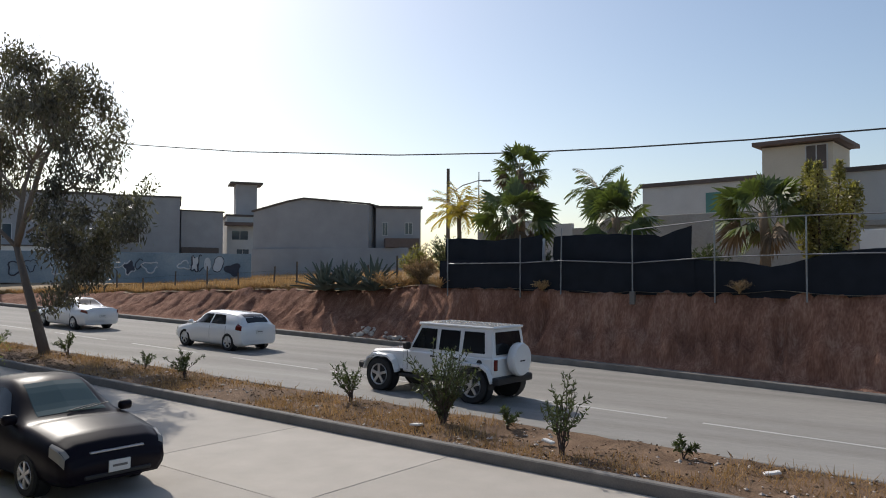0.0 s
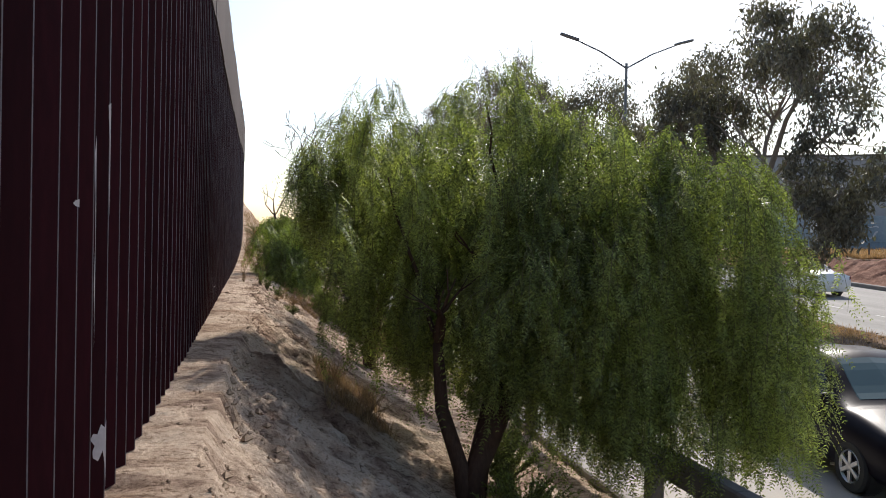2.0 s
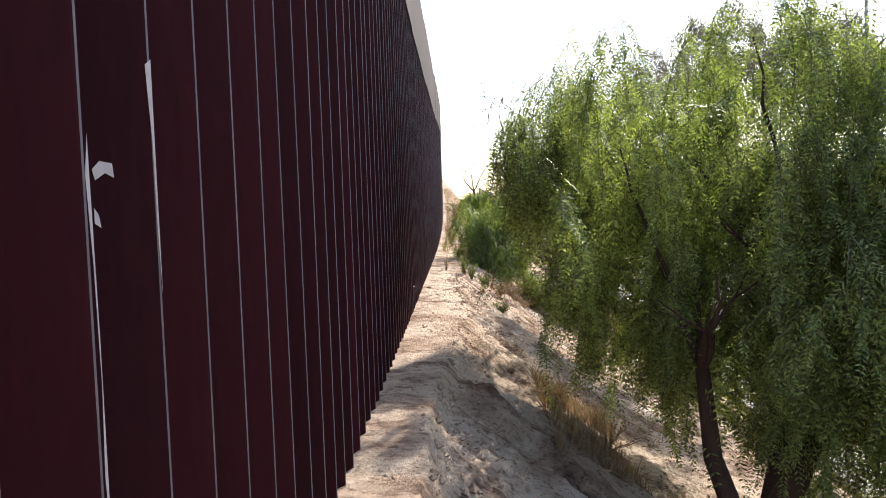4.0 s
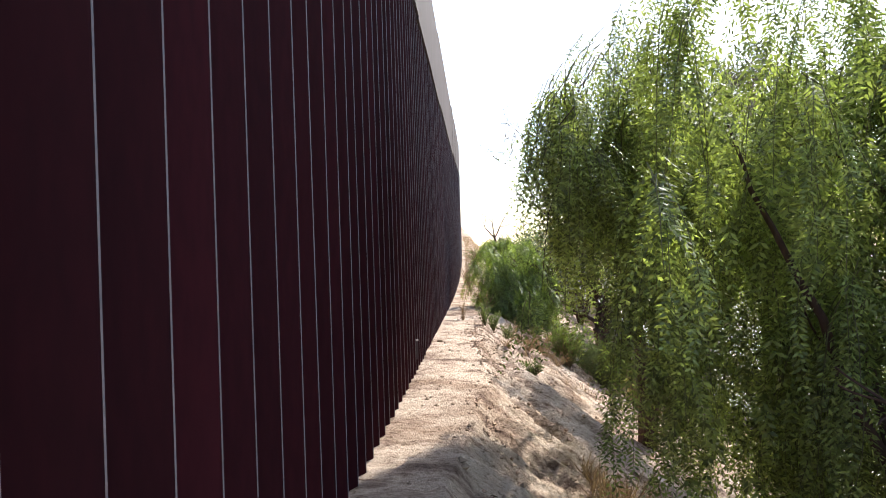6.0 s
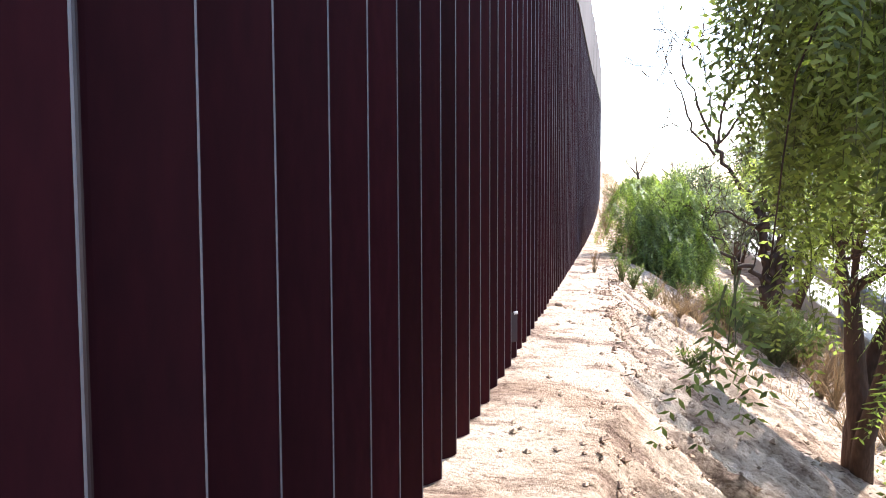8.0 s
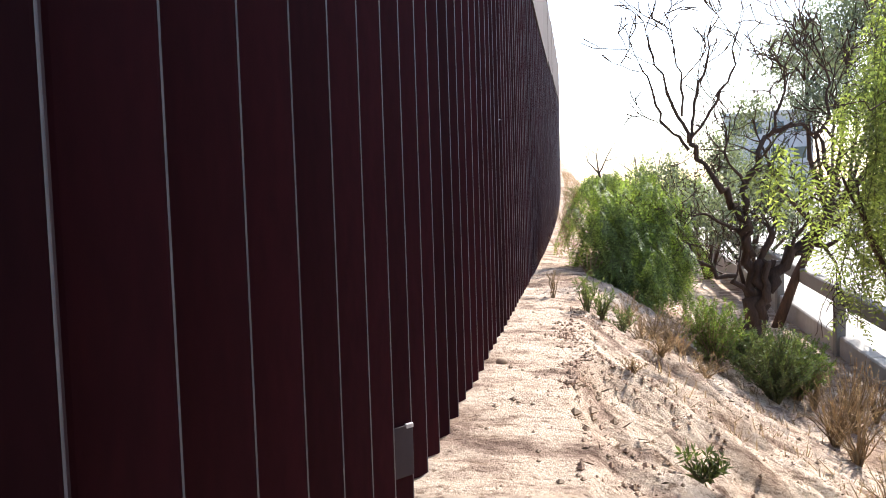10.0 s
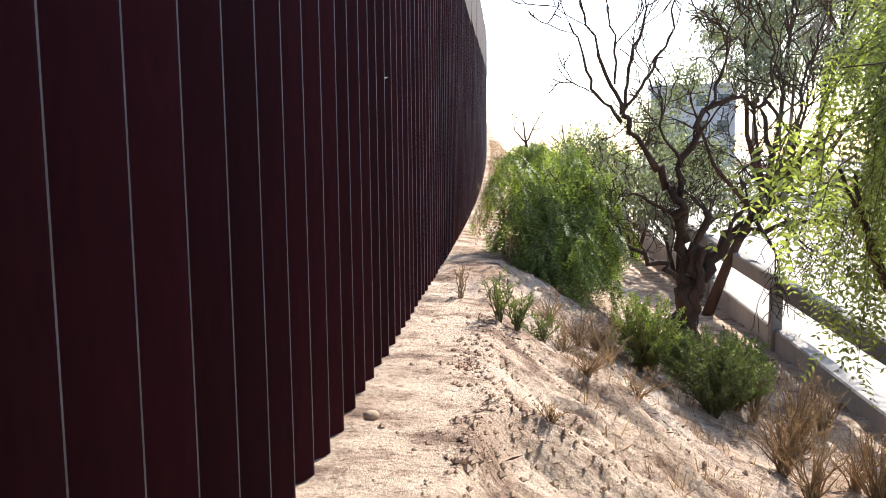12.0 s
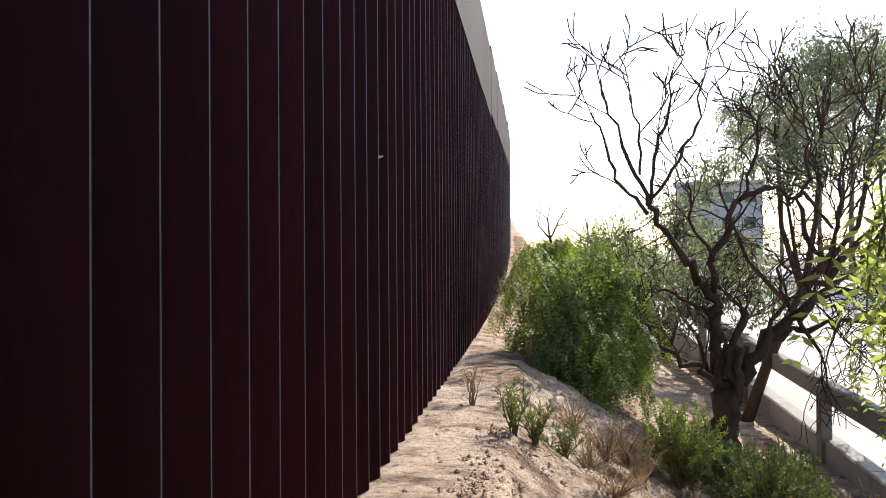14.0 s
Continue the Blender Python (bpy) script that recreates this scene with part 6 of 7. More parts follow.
# --- houses and walls beyond the field ---
def frame2d(p, q):
    """A pose with +x from p to q and its length."""
    d = Vector((q[0] - p[0], q[1] - p[1], 0))
    return Matrix.Translation((p[0], p[1], 0)) @ Matrix.Rotation(math.atan2(d.y, d.x), 4, "Z"), d.length
def house(label, p, q, depth, z0, z1, wall, windows=(), roof=0.25, over=0.12, slope=(), name="house", extra=(), far=1.0):
    """A rendered box with front from p to q, its depth away from the viewer, a roof rim and glazed openings (x, z, w, h, pane)."""
    m, L = frame2d(p, q)
    e = new(name); e.empty_display_size = 1
    hub = Matrix.Translation((0.6, -5.2, 3.1))
    e.matrix_world = hub @ Matrix.Diagonal((far, far, far, 1)) @ hub.inverted() @ m @ Matrix.Translation((0, 0, z0))
    tagged(e, label, "house")
    H = z1 - z0
    tops = list(slope) if slope else [(0, H), (L, H)]
    g = Geo()
    v, f = [], []
    for x, h in tops:
        v += [(x, 0, -0.6), (x, 0, h), (x, depth, h), (x, depth, -0.6)]
    k = len(tops)
    for i in range(k - 1):
        a, b = i * 4, i * 4 + 4
        f += [(a, b, b + 1, a + 1), (a + 2, b + 2, b + 3, a + 3), (a + 1, b + 1, b + 2, a + 2)]
    f += [(0, 1, 2, 3), ((k - 1) * 4 + 3, (k - 1) * 4 + 2, (k - 1) * 4 + 1, (k - 1) * 4)]
    g.add(v, f); g.put("wall", wall, e)
    g = Geo()
    for i in range(k - 1):
        (xa, ha), (xb, hb) = tops[i], tops[i + 1]
        o0, o1 = (over if i == 0 else 0), (over if i == k - 2 else 0)
        for yy0, yy1 in ((-over, 0.12), (depth - 0.12, depth + over)):
            p8 = [(xa - o0, yy0, ha + 0.003), (xb + o1, yy0, hb + 0.003), (xb + o1, yy1, hb + 0.003), (xa - o0, yy1, ha + 0.003)]
            g.add(p8 + [(x, y, z + roof) for x, y, z in p8], [(3, 2, 1, 0), (4, 5, 6, 7), (0, 1, 5, 4), (1, 2, 6, 5), (2, 3, 7, 6), (3, 0, 4, 7)])
    g.box(-over, 0.12, 0.12, depth - 0.12, tops[0][1] + 0.003, tops[0][1] + roof)
    g.box(L - 0.12, L + over, 0.12, depth - 0.12, tops[-1][1] + 0.003, tops[-1][1] + roof)
    g.put("roof_rim", M_ROOF, e)
    for x, z, w, h, pane in windows:
        g = Geo(); g.box(x - 0.06, x + w + 0.06, -0.05, 0.02, z - 0.06, z + h + 0.06); fr = g.put("window", M_PALEWALL, e)
        g = Geo(); g.box(x, x + w, -0.058, -0.04, z, z + h); g.put("pane", pane, fr)
        g = Geo(); g.box(x + w / 2 - 0.025, x + w / 2 + 0.025, -0.066, -0.03, z, z + h); g.put("mullion", M_PALEWALL, fr)
    for (x0, x1, y0, y1, za, zb, nm, mat) in extra:
        g = Geo(); g.box(x0, x1, y0, y1, za, zb, bev=0.02); g.put(nm, mat, e)
    return e
house("plain grey rendered two-storey house with shallow roof", (46.3, 36.7), (48.5, 27.5), 9.0, 3.4, 8.2, M_GREYWALL, slope=((0, 4.75), (2.9, 5.45), (4.3, 5.65), (9.46, 5.1)), roof=0.12, far=1.3, extra=((0, 12.6, -0.25, -0.05, -0.6, 1.9, "garden_wall", M_GREYWALL),))
house("grey house side wing with small windows", (49.2, 27.3), (51.2, 24.6), 8.0, 3.4, 8.3, M_GREYWALL, ((0.5, 2.9, 0.35, 0.9, M_PANE), (2.2, 3.0, 0.5, 0.8, M_PANE)), roof=0.18, far=1.3, extra=((0.6, 3.1, -1.6, -0.02, 1.9, 2.6, "porch_roof", M_TILE),))
house("tall grey house with flat parapet roof", (48.6, 56.6), (53.3, 52.3), 9.0, 3.3, 10.6, M_GREYWALL, ((0.8, 3.0, 2.0, 1.6, M_ROOF),), roof=0.15, far=1.3)
house("lower grey house beside taller one", (54.3, 53.2), (57.8, 51.2), 7.0, 3.4, 9.5, M_GREYWALL, (), roof=0.12, far=1.3, extra=((0.0, 3.6, -0.2, 0.0, 0.0, 2.6, "dark_lean_to", M_ROOF),))
house("cream two-storey house with tiled canopy", (60.2, 53.0), (65.5, 48.3), 8.0, 3.4, 9.4, M_PALEWALL, ((0.5, 3.6, 1.6, 0.9, M_PANE), (4.4, 3.6, 1.2, 0.9, M_PANE), (1.0, 1.2, 1.2, 1.4, M_PANE)), roof=0.2, far=1.3, extra=((-0.3, 7.3, -1.0, 0.0, 5.0, 5.35, "canopy", M_TILE), (1.0, 3.2, 2.0, 4.4, 6.0, 9.6, "roof_tank_tower", M_GREYWALL), (0.4, 3.8, 1.5, 4.9, 9.6, 9.8, "tower_slab", M_ROOF)))
house("long grey house behind the street trees", (36.0, 63.0), (47.6, 54.4), 9.0, 3.2, 10.4, M_GREYWALL, ((2.0, 3.2, 1.4, 1.2, M_PANE), (5.0, 3.2, 1.4, 1.2, M_PANE), (8.6, 3.4, 1.4, 1.2, M_PANE), (5.5, 0.8, 1.6, 1.4, M_PANE)), roof=0.2, far=1.3)
house("low shed with white roof", (36.5, 58.0), (42.5, 53.4), 4.0, 3.2, 5.6, M_CANVAS, (), roof=0.1, far=1.3, name="shed")
# long block house and tower room to the east
hl0, hl1 = R(-9.0, 41.0), R(12.0, 42.5)
house("long pale block house with flat roof and teal window", hl1[:2], hl0[:2], 9.0, 3.2, 8.1, M_PALEWALL, ((3.6, 2.9, 1.7, 1.5, M_TEAL), (14.0, 2.9, 1.4, 1.2, M_PANE)), roof=0.22,
      extra=((0.0, 21.0, -0.35, -0.05, 2.35, 2.6, "ledge", M_BLOCK), (-0.1, 12.0, -5.2, -5.0, -0.5, 2.9, "yard_wall", M_BLOCK), (12.02, 21.0, -5.2, -5.0, -0.5, 1.9, "yard_wall", M_CANVAS), (15.0, 15.12, -0.1, 0.0, 4.8, 6.2, "roof_mast", M_ROOF)))
ht0, ht1 = R(1.9, 39.8), R(5.0, 40.0)
house("cream stair tower with overhanging slab roof", ht1[:2], ht0[:2], 3.0, 3.2, 9.3, M_CREAM, ((2.0, 4.9, 0.85, 1.1, M_ROOF),), roof=0.05, over=0.05, name="stair_tower", extra=((-0.35, 3.5, -0.4, 3.3, 6.16, 6.36, "roof_slab", M_TILE),))

# graffiti wall along the field
gm, gl = frame2d((35.0, 59.1), (53.6, 43.6))
gw = new("graffiti_wall"); gw.matrix_world = gm; tagged(gw, "blue-grey painted block wall covered in sprayed scrawls", "wall")
g = Geo(); g.box(0, gl, 0, 0.2, 2.6, 5.2, bev=0.02); g.put("wall", M_BLUEWALL, gw)
rnd = random.Random(4)
x = 0.8
while x < gl - 1.6:
    w, h, z = rnd.uniform(0.5, 1.3), rnd.uniform(0.7, 1.5), 4.0 + rnd.uniform(-0.25, 0.35)
    ring = []
    lobes = rnd.choice((2, 3, 4))
    turn = rnd.uniform(0, 6.28)
    for k in range(22):
        a = 2 * math.pi * k / 22
        q = 1 + 0.28 * math.sin(lobes * a + turn) + rnd.uniform(-0.06, 0.06)
        ring.append((x + w / 2 + 0.5 * w * q * math.cos(a), z + 0.45 * h * q * math.sin(a)))
    if rnd.random() < 0.55:
        g = Geo(); g.add([(px, -0.006, pz) for px, pz in ring], [tuple(range(22))]); g.put("sprayed_fill", rnd.choice((M_PALEPAINT, M_BLUEWALL, M_GRAFFITI)), gw)
    g = Geo()
    cut0 = rnd.randint(0, 6)
    g.tube([(px, -0.012, pz) for px, pz in (ring + ring[:1])[cut0:]], rnd.uniform(0.03, 0.07), 4); g.put("scrawl", M_GRAFFITI if rnd.random() < 0.7 else M_PALEPAINT, gw)
    x += w * rnd.choice((0.8, 0.95, 1.1, 2.4))

# field fence posts and wires
fe = thing("field_fence", "weathered timber field fence with thin wires", "fence")
pos = [(51.5, 30), (47.1, 30), (43.6, 30), (40.5, 30), (37.1, 30), (33.9, 30), (31.0, 30), (28.0, 30), (26.2, 30), (23.4, 29.6), (20.4, 29.2), (18.2, 28.8)]
tops = []
for i, (s, n) in enumerate(pos):
    z = field_point(n - far_kerb_n(s), s)[2]
    x, y, _ = R(s, n)
    h = 1.15 + 0.25 * ((i * 7) % 3 - 1)
    tip = (x + 0.05 * ((i * 5) % 3 - 1), y, z + h)
    g = Geo(); g.tube([(x, y, z - 0.3), tip], [0.055, 0.045], 7); g.put("post", M_POST, fe)
    tops.append(((x, y, z + 0.5), (x, y, z + 0.9)))
for k in range(len(tops) - 1):
    for lvl in (0, 1):
        g = Geo(); g.tube([tops[k][lvl], tops[k + 1][lvl]], 0.006, 3); g.put("wire", M_WIRE, fe)

# chain-link fence hung with black shade net
nf = thing("net_fence", "galvanised pipe fence hung with black shade netting", "fence")
net_posts = [(14.2, 2.75, 2.0), (10.6, 2.75, 2.0), (8.8, 2.7, 2.25), (5.9, 2.6, 2.2), (3.0, 2.72, 2.28), (0.2, 2.8, 2.2), (-2.6, 2.85, 2.1), (-5.4, 2.85, 2.1), (-8.2, 2.85, 2.1)]
for s, z, h in net_posts:
    x, y, _ = R(s, far_kerb_n(s) + 1.5)
    g = Geo(); g.tube([(x, y, z - 0.4), (x + (0.12 if s == 8.8 else 0), y, z + h)], 0.028, 8); g.put("pipe_post", M_PIPE, nf)
for s, nn in ((5.9, far_kerb_n(5.9) + 1.5),):
    x, y, _ = R(s, nn); g = Geo(); g.box(x - 0.09, x + 0.09, y - 0.09, y + 0.09, 2.2, 2.65, bev=0.02); g.put("post_footing", M_KERB, nf)
for k in range(len(net_posts) - 1):
    (s0, z0, h0), (s1, z1, h1) = net_posts[k], net_posts[k + 1]
    lev = (1.0, 0.48) if s1 < 4 else (0.48,)
    for fr in lev:
        g = Geo(); g.tube([RA(s0, far_kerb_n(s0) + 1.5, z0 + h0 * fr - 0.03), RA(s1, far_kerb_n(s1) + 1.5, z1 + h1 * fr - 0.03)], 0.022, 6); g.put("pipe_rail", M_PIPE, nf)
def net(s0, s1, top, bottom, n=27.06):
    g, v = Geo(), []
    m = 24
    for i in range(m + 1):
        s = s0 + (s1 - s0) * i / m
        for j in range(7):
            t = j / 6
            z = bottom(s) + (top(s) - bottom(s)) * t
            v.append(RA(s, n - 25.3 + far_kerb_n(s) + 0.11 * fbm(s * 1.5, t * 2, 0) - 0.03 * math.sin(3 * t), z + t * 0.06 * fbm(s, s0, 0, 1.8)))
    g.add(v, [(i * 7 + j, (i + 1) * 7 + j, (i + 1) * 7 + j + 1, i * 7 + j + 1) for i in range(m) for j in range(6)])
    g.put("shade_net", M_NET, nf, "sagging black shade net", smooth=True)
def lerp_of(pts):
    return lambda s: float(np.interp(s, [p[0] for p in pts], [p[1] for p in pts]))
net(14.5, 9.75, lerp_of([(9.75, 4.72), (12, 4.6), (14.2, 4.75), (15.6, 4.5)]), lerp_of([(9.9, 2.6), (15.6, 2.7)]), 27.08)
net(9.25, 3.85, lerp_of([(3.85, 4.85), (5.0, 4.55), (5.9, 4.62), (7.6, 4.7), (9.25, 4.65)]), lerp_of([(3.85, 2.6), (8.9, 2.55)]), 27.10)
net(14.7, 3.7, lerp_of([(3.7, 3.7), (9, 3.72), (14, 3.8), (16, 3.8)]), lerp_of([(3.7, 2.5), (16, 2.7)]), 26.93)
net(3.75, -8.2, lerp_of([(-8.2, 3.95), (-1.8, 3.95), (-0.5, 3.9), (0.6, 3.6), (1.3, 3.48), (2.0, 3.62), (3.75, 3.72)]), lerp_of([(-8.2, 2.5), (3.75, 2.5)]), 26.95)
g = Geo(); g.box(0, 1.1, 0, 0.06, 0, 1.35, Matrix.Translation(RA(10.1, 28.2, 3.3)) @ pose(0, 0, 0, 0, 0, -98 + 180), 0.01)
bw = new("back_wall"); bw.matrix_world = Matrix.Identity(4); tagged(bw, "pale unpainted block wall behind the palms", "wall")
for k in range(9):
    s0, s1 = 20.0 - 2.0 * k, 20.0 - 2.0 * (k + 1) + 0.01
    top = 5.75 + 0.25 * ((k * 5) % 3) - 0.012 * k
    a, b, c, d = R(s0, 38.0), R(s1, 38.0), R(s1, 38.2), R(s0, 38.2)
    w = Geo(); w.add([(p[0], p[1], z) for z in (2.0, top) for p in (a, b, c, d)], [(0, 1, 5, 4), (1, 2, 6, 5), (2, 3, 7, 6), (3, 0, 4, 7), (4, 5, 6, 7)])
    w.put("wall_panel", M_PALEWALL if k % 3 else M_BLOCK, bw)
tagged(g.put("white_board", M_CANVAS), "pale upright board behind the netting", "board")

# --- palms, agaves and street trees ---
def fan_palm(label, at, height, crown_r, seed, mat=M_PALM, skirt=True):
    rng = np.random.default_rng(seed)
    e = thing("fan_palm", label, "palm", at, group="palms behind the net fence")
    g = Geo()
    pts = [(0, 0, -0.3)] + [(0.04 * math.sin(k), 0.03 * math.cos(k), height * k / 6) for k in range(1, 7)]
    g.tube(pts, [0.24, 0.22, 0.19, 0.17, 0.16, 0.16, 0.17], 10); g.put("trunk", M_DEADPALM, e, "fibrous brown trunk", smooth=True)
    blades, dead = [], []
    stalks = Geo()
    count = 30
    for k in range(count):
        el = math.radians(78 - 125 * (k / count) ** 0.85 + rng.normal() * 9)
        az = k * 2.39996 + rng.normal() * 0.2
        d = np.array([math.cos(az) * math.cos(el), math.sin(az) * math.cos(el), math.sin(el)])
        st = crown_r * rng.uniform(0.40, 0.62)
        o = np.array([0, 0, height - 0.05])
        hub = o + d * st + np.array([0, 0, -0.08 * st])
        stalks.tube([o, o + d * st * 0.5 + np.array([0, 0, 0.04]), hub], 0.014, 4, cap=False)
        side = np.cross(d, [0, 0, 1.0]); side /= np.linalg.norm(side) + 1e-9
        upv = np.cross(side, d)
        twist = rng.normal() * 0.7
        side, upv = side * math.cos(twist) + upv * math.sin(twist), upv * math.cos(twist) - side * math.sin(twist)
        tgt = blades
        if skirt and k > count * 0.82:
            tgt = []; dead.append(tgt)
        R0 = crown_r * rng.uniform(0.44, 0.56)
        nb = 19
        for i in range(nb):
            a = math.radians(-105 + 210 * i / (nb - 1))
            b = d * math.cos(a) + side * math.sin(a)
            l = R0 * (0.75 + 0.25 * math.cos(a)) * rng.uniform(0.9, 1.08)
            w = np.cross(b, upv) * l * 0.085
            fold = upv * 0.02 * (1 if i % 2 else -1)
            mid = hub + b * l * 0.55 + fold
            tip = hub + b * l - np.array([0, 0, 0.34 * l * abs(math.sin(a)) + 0.12 * l]) + fold
            tgt.append([hub, mid + w, tip, mid - w])
    link_mesh("crown", quads_mesh("crown", np.array(blades)), mat, e, "stiff green fan leaves")
    for frond in dead:
        link_mesh("dead_frond", quads_mesh("dead_frond", np.array(frond)), M_DEADPALM, e, "brown dead frond")
    stalks.put("crown_heart", M_STEM, e)
    return e
def feather_palm(label, at, height, length, fronds, seed, mat):
    rng = np.random.default_rng(seed)
    e = thing("feather_palm", label, "palm", at, group="palms behind the net fence")
    g = Geo(); g.tube([(0, 0, -0.3), (0.05, 0, height * 0.5), (0, 0.04, height)], [0.13, 0.11, 0.10], 9); g.put("trunk", M_DEADPALM, e, smooth=True)
    q, rib = [], Geo()
    for k in range(fronds):
        az, el = k * 2.39996 + rng.normal() * 0.2, math.radians(rng.uniform(15, 80))
        d = np.array([math.cos(az) * math.cos(el), math.sin(az) * math.cos(el), math.sin(el)])
        pts, p = [], np.array([0, 0, height])
        for i in range(13):
            pts.append(p.copy())
            d = d + np.array([0, 0, -0.15]); d /= np.linalg.norm(d)
            p = p + d * length / 12
        rib.tube(pts, [0.016 * (1 - i / 14) for i in range(13)], 3, cap=False)
        for i in range(1, 13):
            t = pts[i] - pts[i - 1]; t /= np.linalg.norm(t)
            side = np.cross(t, [0, 0, 1.0]); side /= np.linalg.norm(side) + 1e-9
            for sg in (1, -1):
                for u in (0.0, 0.5):
                    o = pts[i - 1] + (pts[i] - pts[i - 1]) * u
                    b = side * sg * 0.75 + t * 0.5 + np.array([0, 0, -0.55 + 0.2 * rng.normal()]); b /= np.linalg.norm(b)
                    l = 0.42 * math.sin(math.pi * min(0.97, (i + u) / 13.5)) + 0.05
                    w = np.cross(b, t) * 0.034
                    q.append([o, o + b * l * 0.4 + w, o + b * l, o + b * l * 0.4 - w])
    link_mesh("crown", quads_mesh("crown", np.array(q)), mat, e, "arching feather leaves")
    rib.put("crown_heart", M_STEM, e)
    return e
def on_field(s, n):
    return (*R(s, n)[:2], field_point(n - far_kerb_n(s), s)[2])
fan_palm("tall green fan palm above the netting", on_field(13.5, 32.0), 5.2, 1.5, 101)
fan_palm("broad green fan palm with hanging fronds", on_field(12.6, 30.0), 3.0, 2.0, 102)
fan_palm("low green fan palm over the netting", on_field(7.7, 29.5), 2.7, 1.8, 103)
fan_palm("green fan palm with brown dead fronds", on_field(2.1, 29.0), 2.6, 1.8, 104)
feather_palm("yellowing feather palm by the lamp post", on_field(16.4, 31.2), 3.2, 1.9, 26, 105, M_YELLOWPALM)
feather_palm("grey-green feather palm behind the netting", on_field(10.6, 34.0), 4.2, 1.8, 18, 106, M_PALM)
for s, n, h, r, mt, sd, lb in ((17.6, 29.6, 2.1, 1.0, M_YELLOWTREE, 107, "olive-green shrub against the netting"), (18.9, 31.0, 1.6, 0.9, M_YELLOWTREE, 108, "dull yellow-green shrub at the field edge"), (14.9, 31.5, 1.7, 0.8, M_OLEANDER, 109, "dark shrub behind the netting"), (11.2, 29.4, 2.1, 1.0, M_OLEANDER, 117, "dark shrub behind the netting"), (9.4, 31.0, 1.9, 0.9, M_OLEANDER, 118, "dark shrub behind the netting"), (4.6, 31.0, 1.9, 0.8, M_OLEANDER, 119, "dark shrub behind the netting"), (16.3, 30.4, 2.6, 1.3, M_OLEANDER, 114, "tall dull green shrub beside the netting"), (18.0, 32.5, 2.5, 1.3, M_YELLOWTREE, 113, "tall olive shrub at the field edge"), (16.6, 28.6, 1.3, 0.9, M_BROWNWEED, 116, "dry straw shrub on the bank edge"), (0.2, 29.6, 1.8, 0.6, M_OLEANDER, 115, "thin dark shrub behind the netting")):
    sprig_bush("garden_shrub", lb, "shrub", on_field(s, n), h, r, 70, sd, mt, M_TWIG, (0.14, 0.035), 60, 0.5)
def leafy_column(label, at, columns, seed):
    """An upright yellow-green tree of several leafy plumes."""
    rng = np.random.default_rng(seed)
    e = thing("plume_tree", label, "tree", at)
    g, P = Geo(), []
    for dx, dy, h, r in columns:
        g.tube([(dx * 0.2, dy * 0.2, -0.2), (dx * 0.7, dy * 0.7, h * 0.4), (dx, dy, h * 0.95)], [0.06, 0.05, 0.02], 6)
        for _ in range(1500):
            t = rng.random()
            rr = r * math.sin(math.pi * min(0.98, 0.12 + 0.86 * t)) * math.sqrt(rng.random()) * (1 + 0.35 * fbm(dx + t * 5, seed, 0))
            a = rng.uniform(0, 6.283)
            P.append((dx * (0.3 + 0.7 * t) + rr * math.cos(a), dy * (0.3 + 0.7 * t) + rr * math.sin(a), h * (0.18 + 0.84 * t)))
    g.put("trunk", M_BARK, e)
    P = np.array(P)
    A = rng.normal(size=P.shape) + np.array([0, 0, 0.2]); A /= np.linalg.norm(A, axis=1, keepdims=True)
    link_mesh("crown", quads_mesh("crown", leaf_quads(P, A, 0.17 * rng.uniform(0.6, 1.3, len(P)), 0.075 * rng.uniform(0.6, 1.3, len(P)), rng)), M_YELLOWTREE, e, "golden green leaf plumes")
leafy_column("tall golden-green plume tree in front of house", on_field(0.4, 29.6), ((-0.75, 0.1, 4.0, 0.55), (0.0, 0.4, 4.1, 0.6), (0.75, -0.5, 4.15, 0.6), (0.2, -1.0, 3.4, 0.6), (1.1, 0.6, 3.0, 0.5)), 111)
def agave(at, size, seed):
    rng = np.random.default_rng(seed)
    e = thing("agave", "grey-green spiky agave rosette on the bank edge", "agave", at, group="agaves on the bank edge")
    for k in range(26):
        az, el = k * 2.39996, math.radians(8 + 76 * (k / 26) + rng.normal() * 4)
        L = size * rng.uniform(0.8, 1.1)
        d = np.array([math.cos(az) * math.cos(el), math.sin(az) * math.cos(el), math.sin(el)])
        side = np.cross(d, [0, 0, 1.0]); side /= np.linalg.norm(side)
        up = np.cross(side, d)
        rows = []
        for t, w in ((0, 0.055), (0.25, 0.085), (0.6, 0.065), (0.85, 0.03), (1.0, 0.003)):
            c = d * L * t - np.array([0, 0, 0.10 * L * t * t])
            rows += [tuple(c - side * w * size + up * 0.03 * size), tuple(c), tuple(c + side * w * size + up * 0.03 * size), tuple(c - up * 0.03 * size * (1 - t))]
        f = [(i * 4 + a, i * 4 + b, i * 4 + 4 + b, i * 4 + 4 + a) for i in range(4) for a, b in ((0, 1), (1, 2), (2, 3), (3, 0))]
        g = Geo(); g.add(rows, f); g.put("leaf", M_AGAVE, e)
for s, n, sz, sd in ((22.3, 28.2, 1.35, 121), (21.4, 28.6, 1.25, 122), (20.4, 28.1, 1.1, 123), (19.2, 28.3, 1.35, 124), (23.0, 28.8, 1.0, 125)):
    agave(on_field(s, n), sz * 1.3, sd)
sprig_bush("weed", "dry straw grass hummock on the bank edge", "weed", on_field(17.8, 27.6), 0.8, 1.0, 90, 126, M_GRASS, M_GRASS, (0.10, 0.012), 20, 0.4)

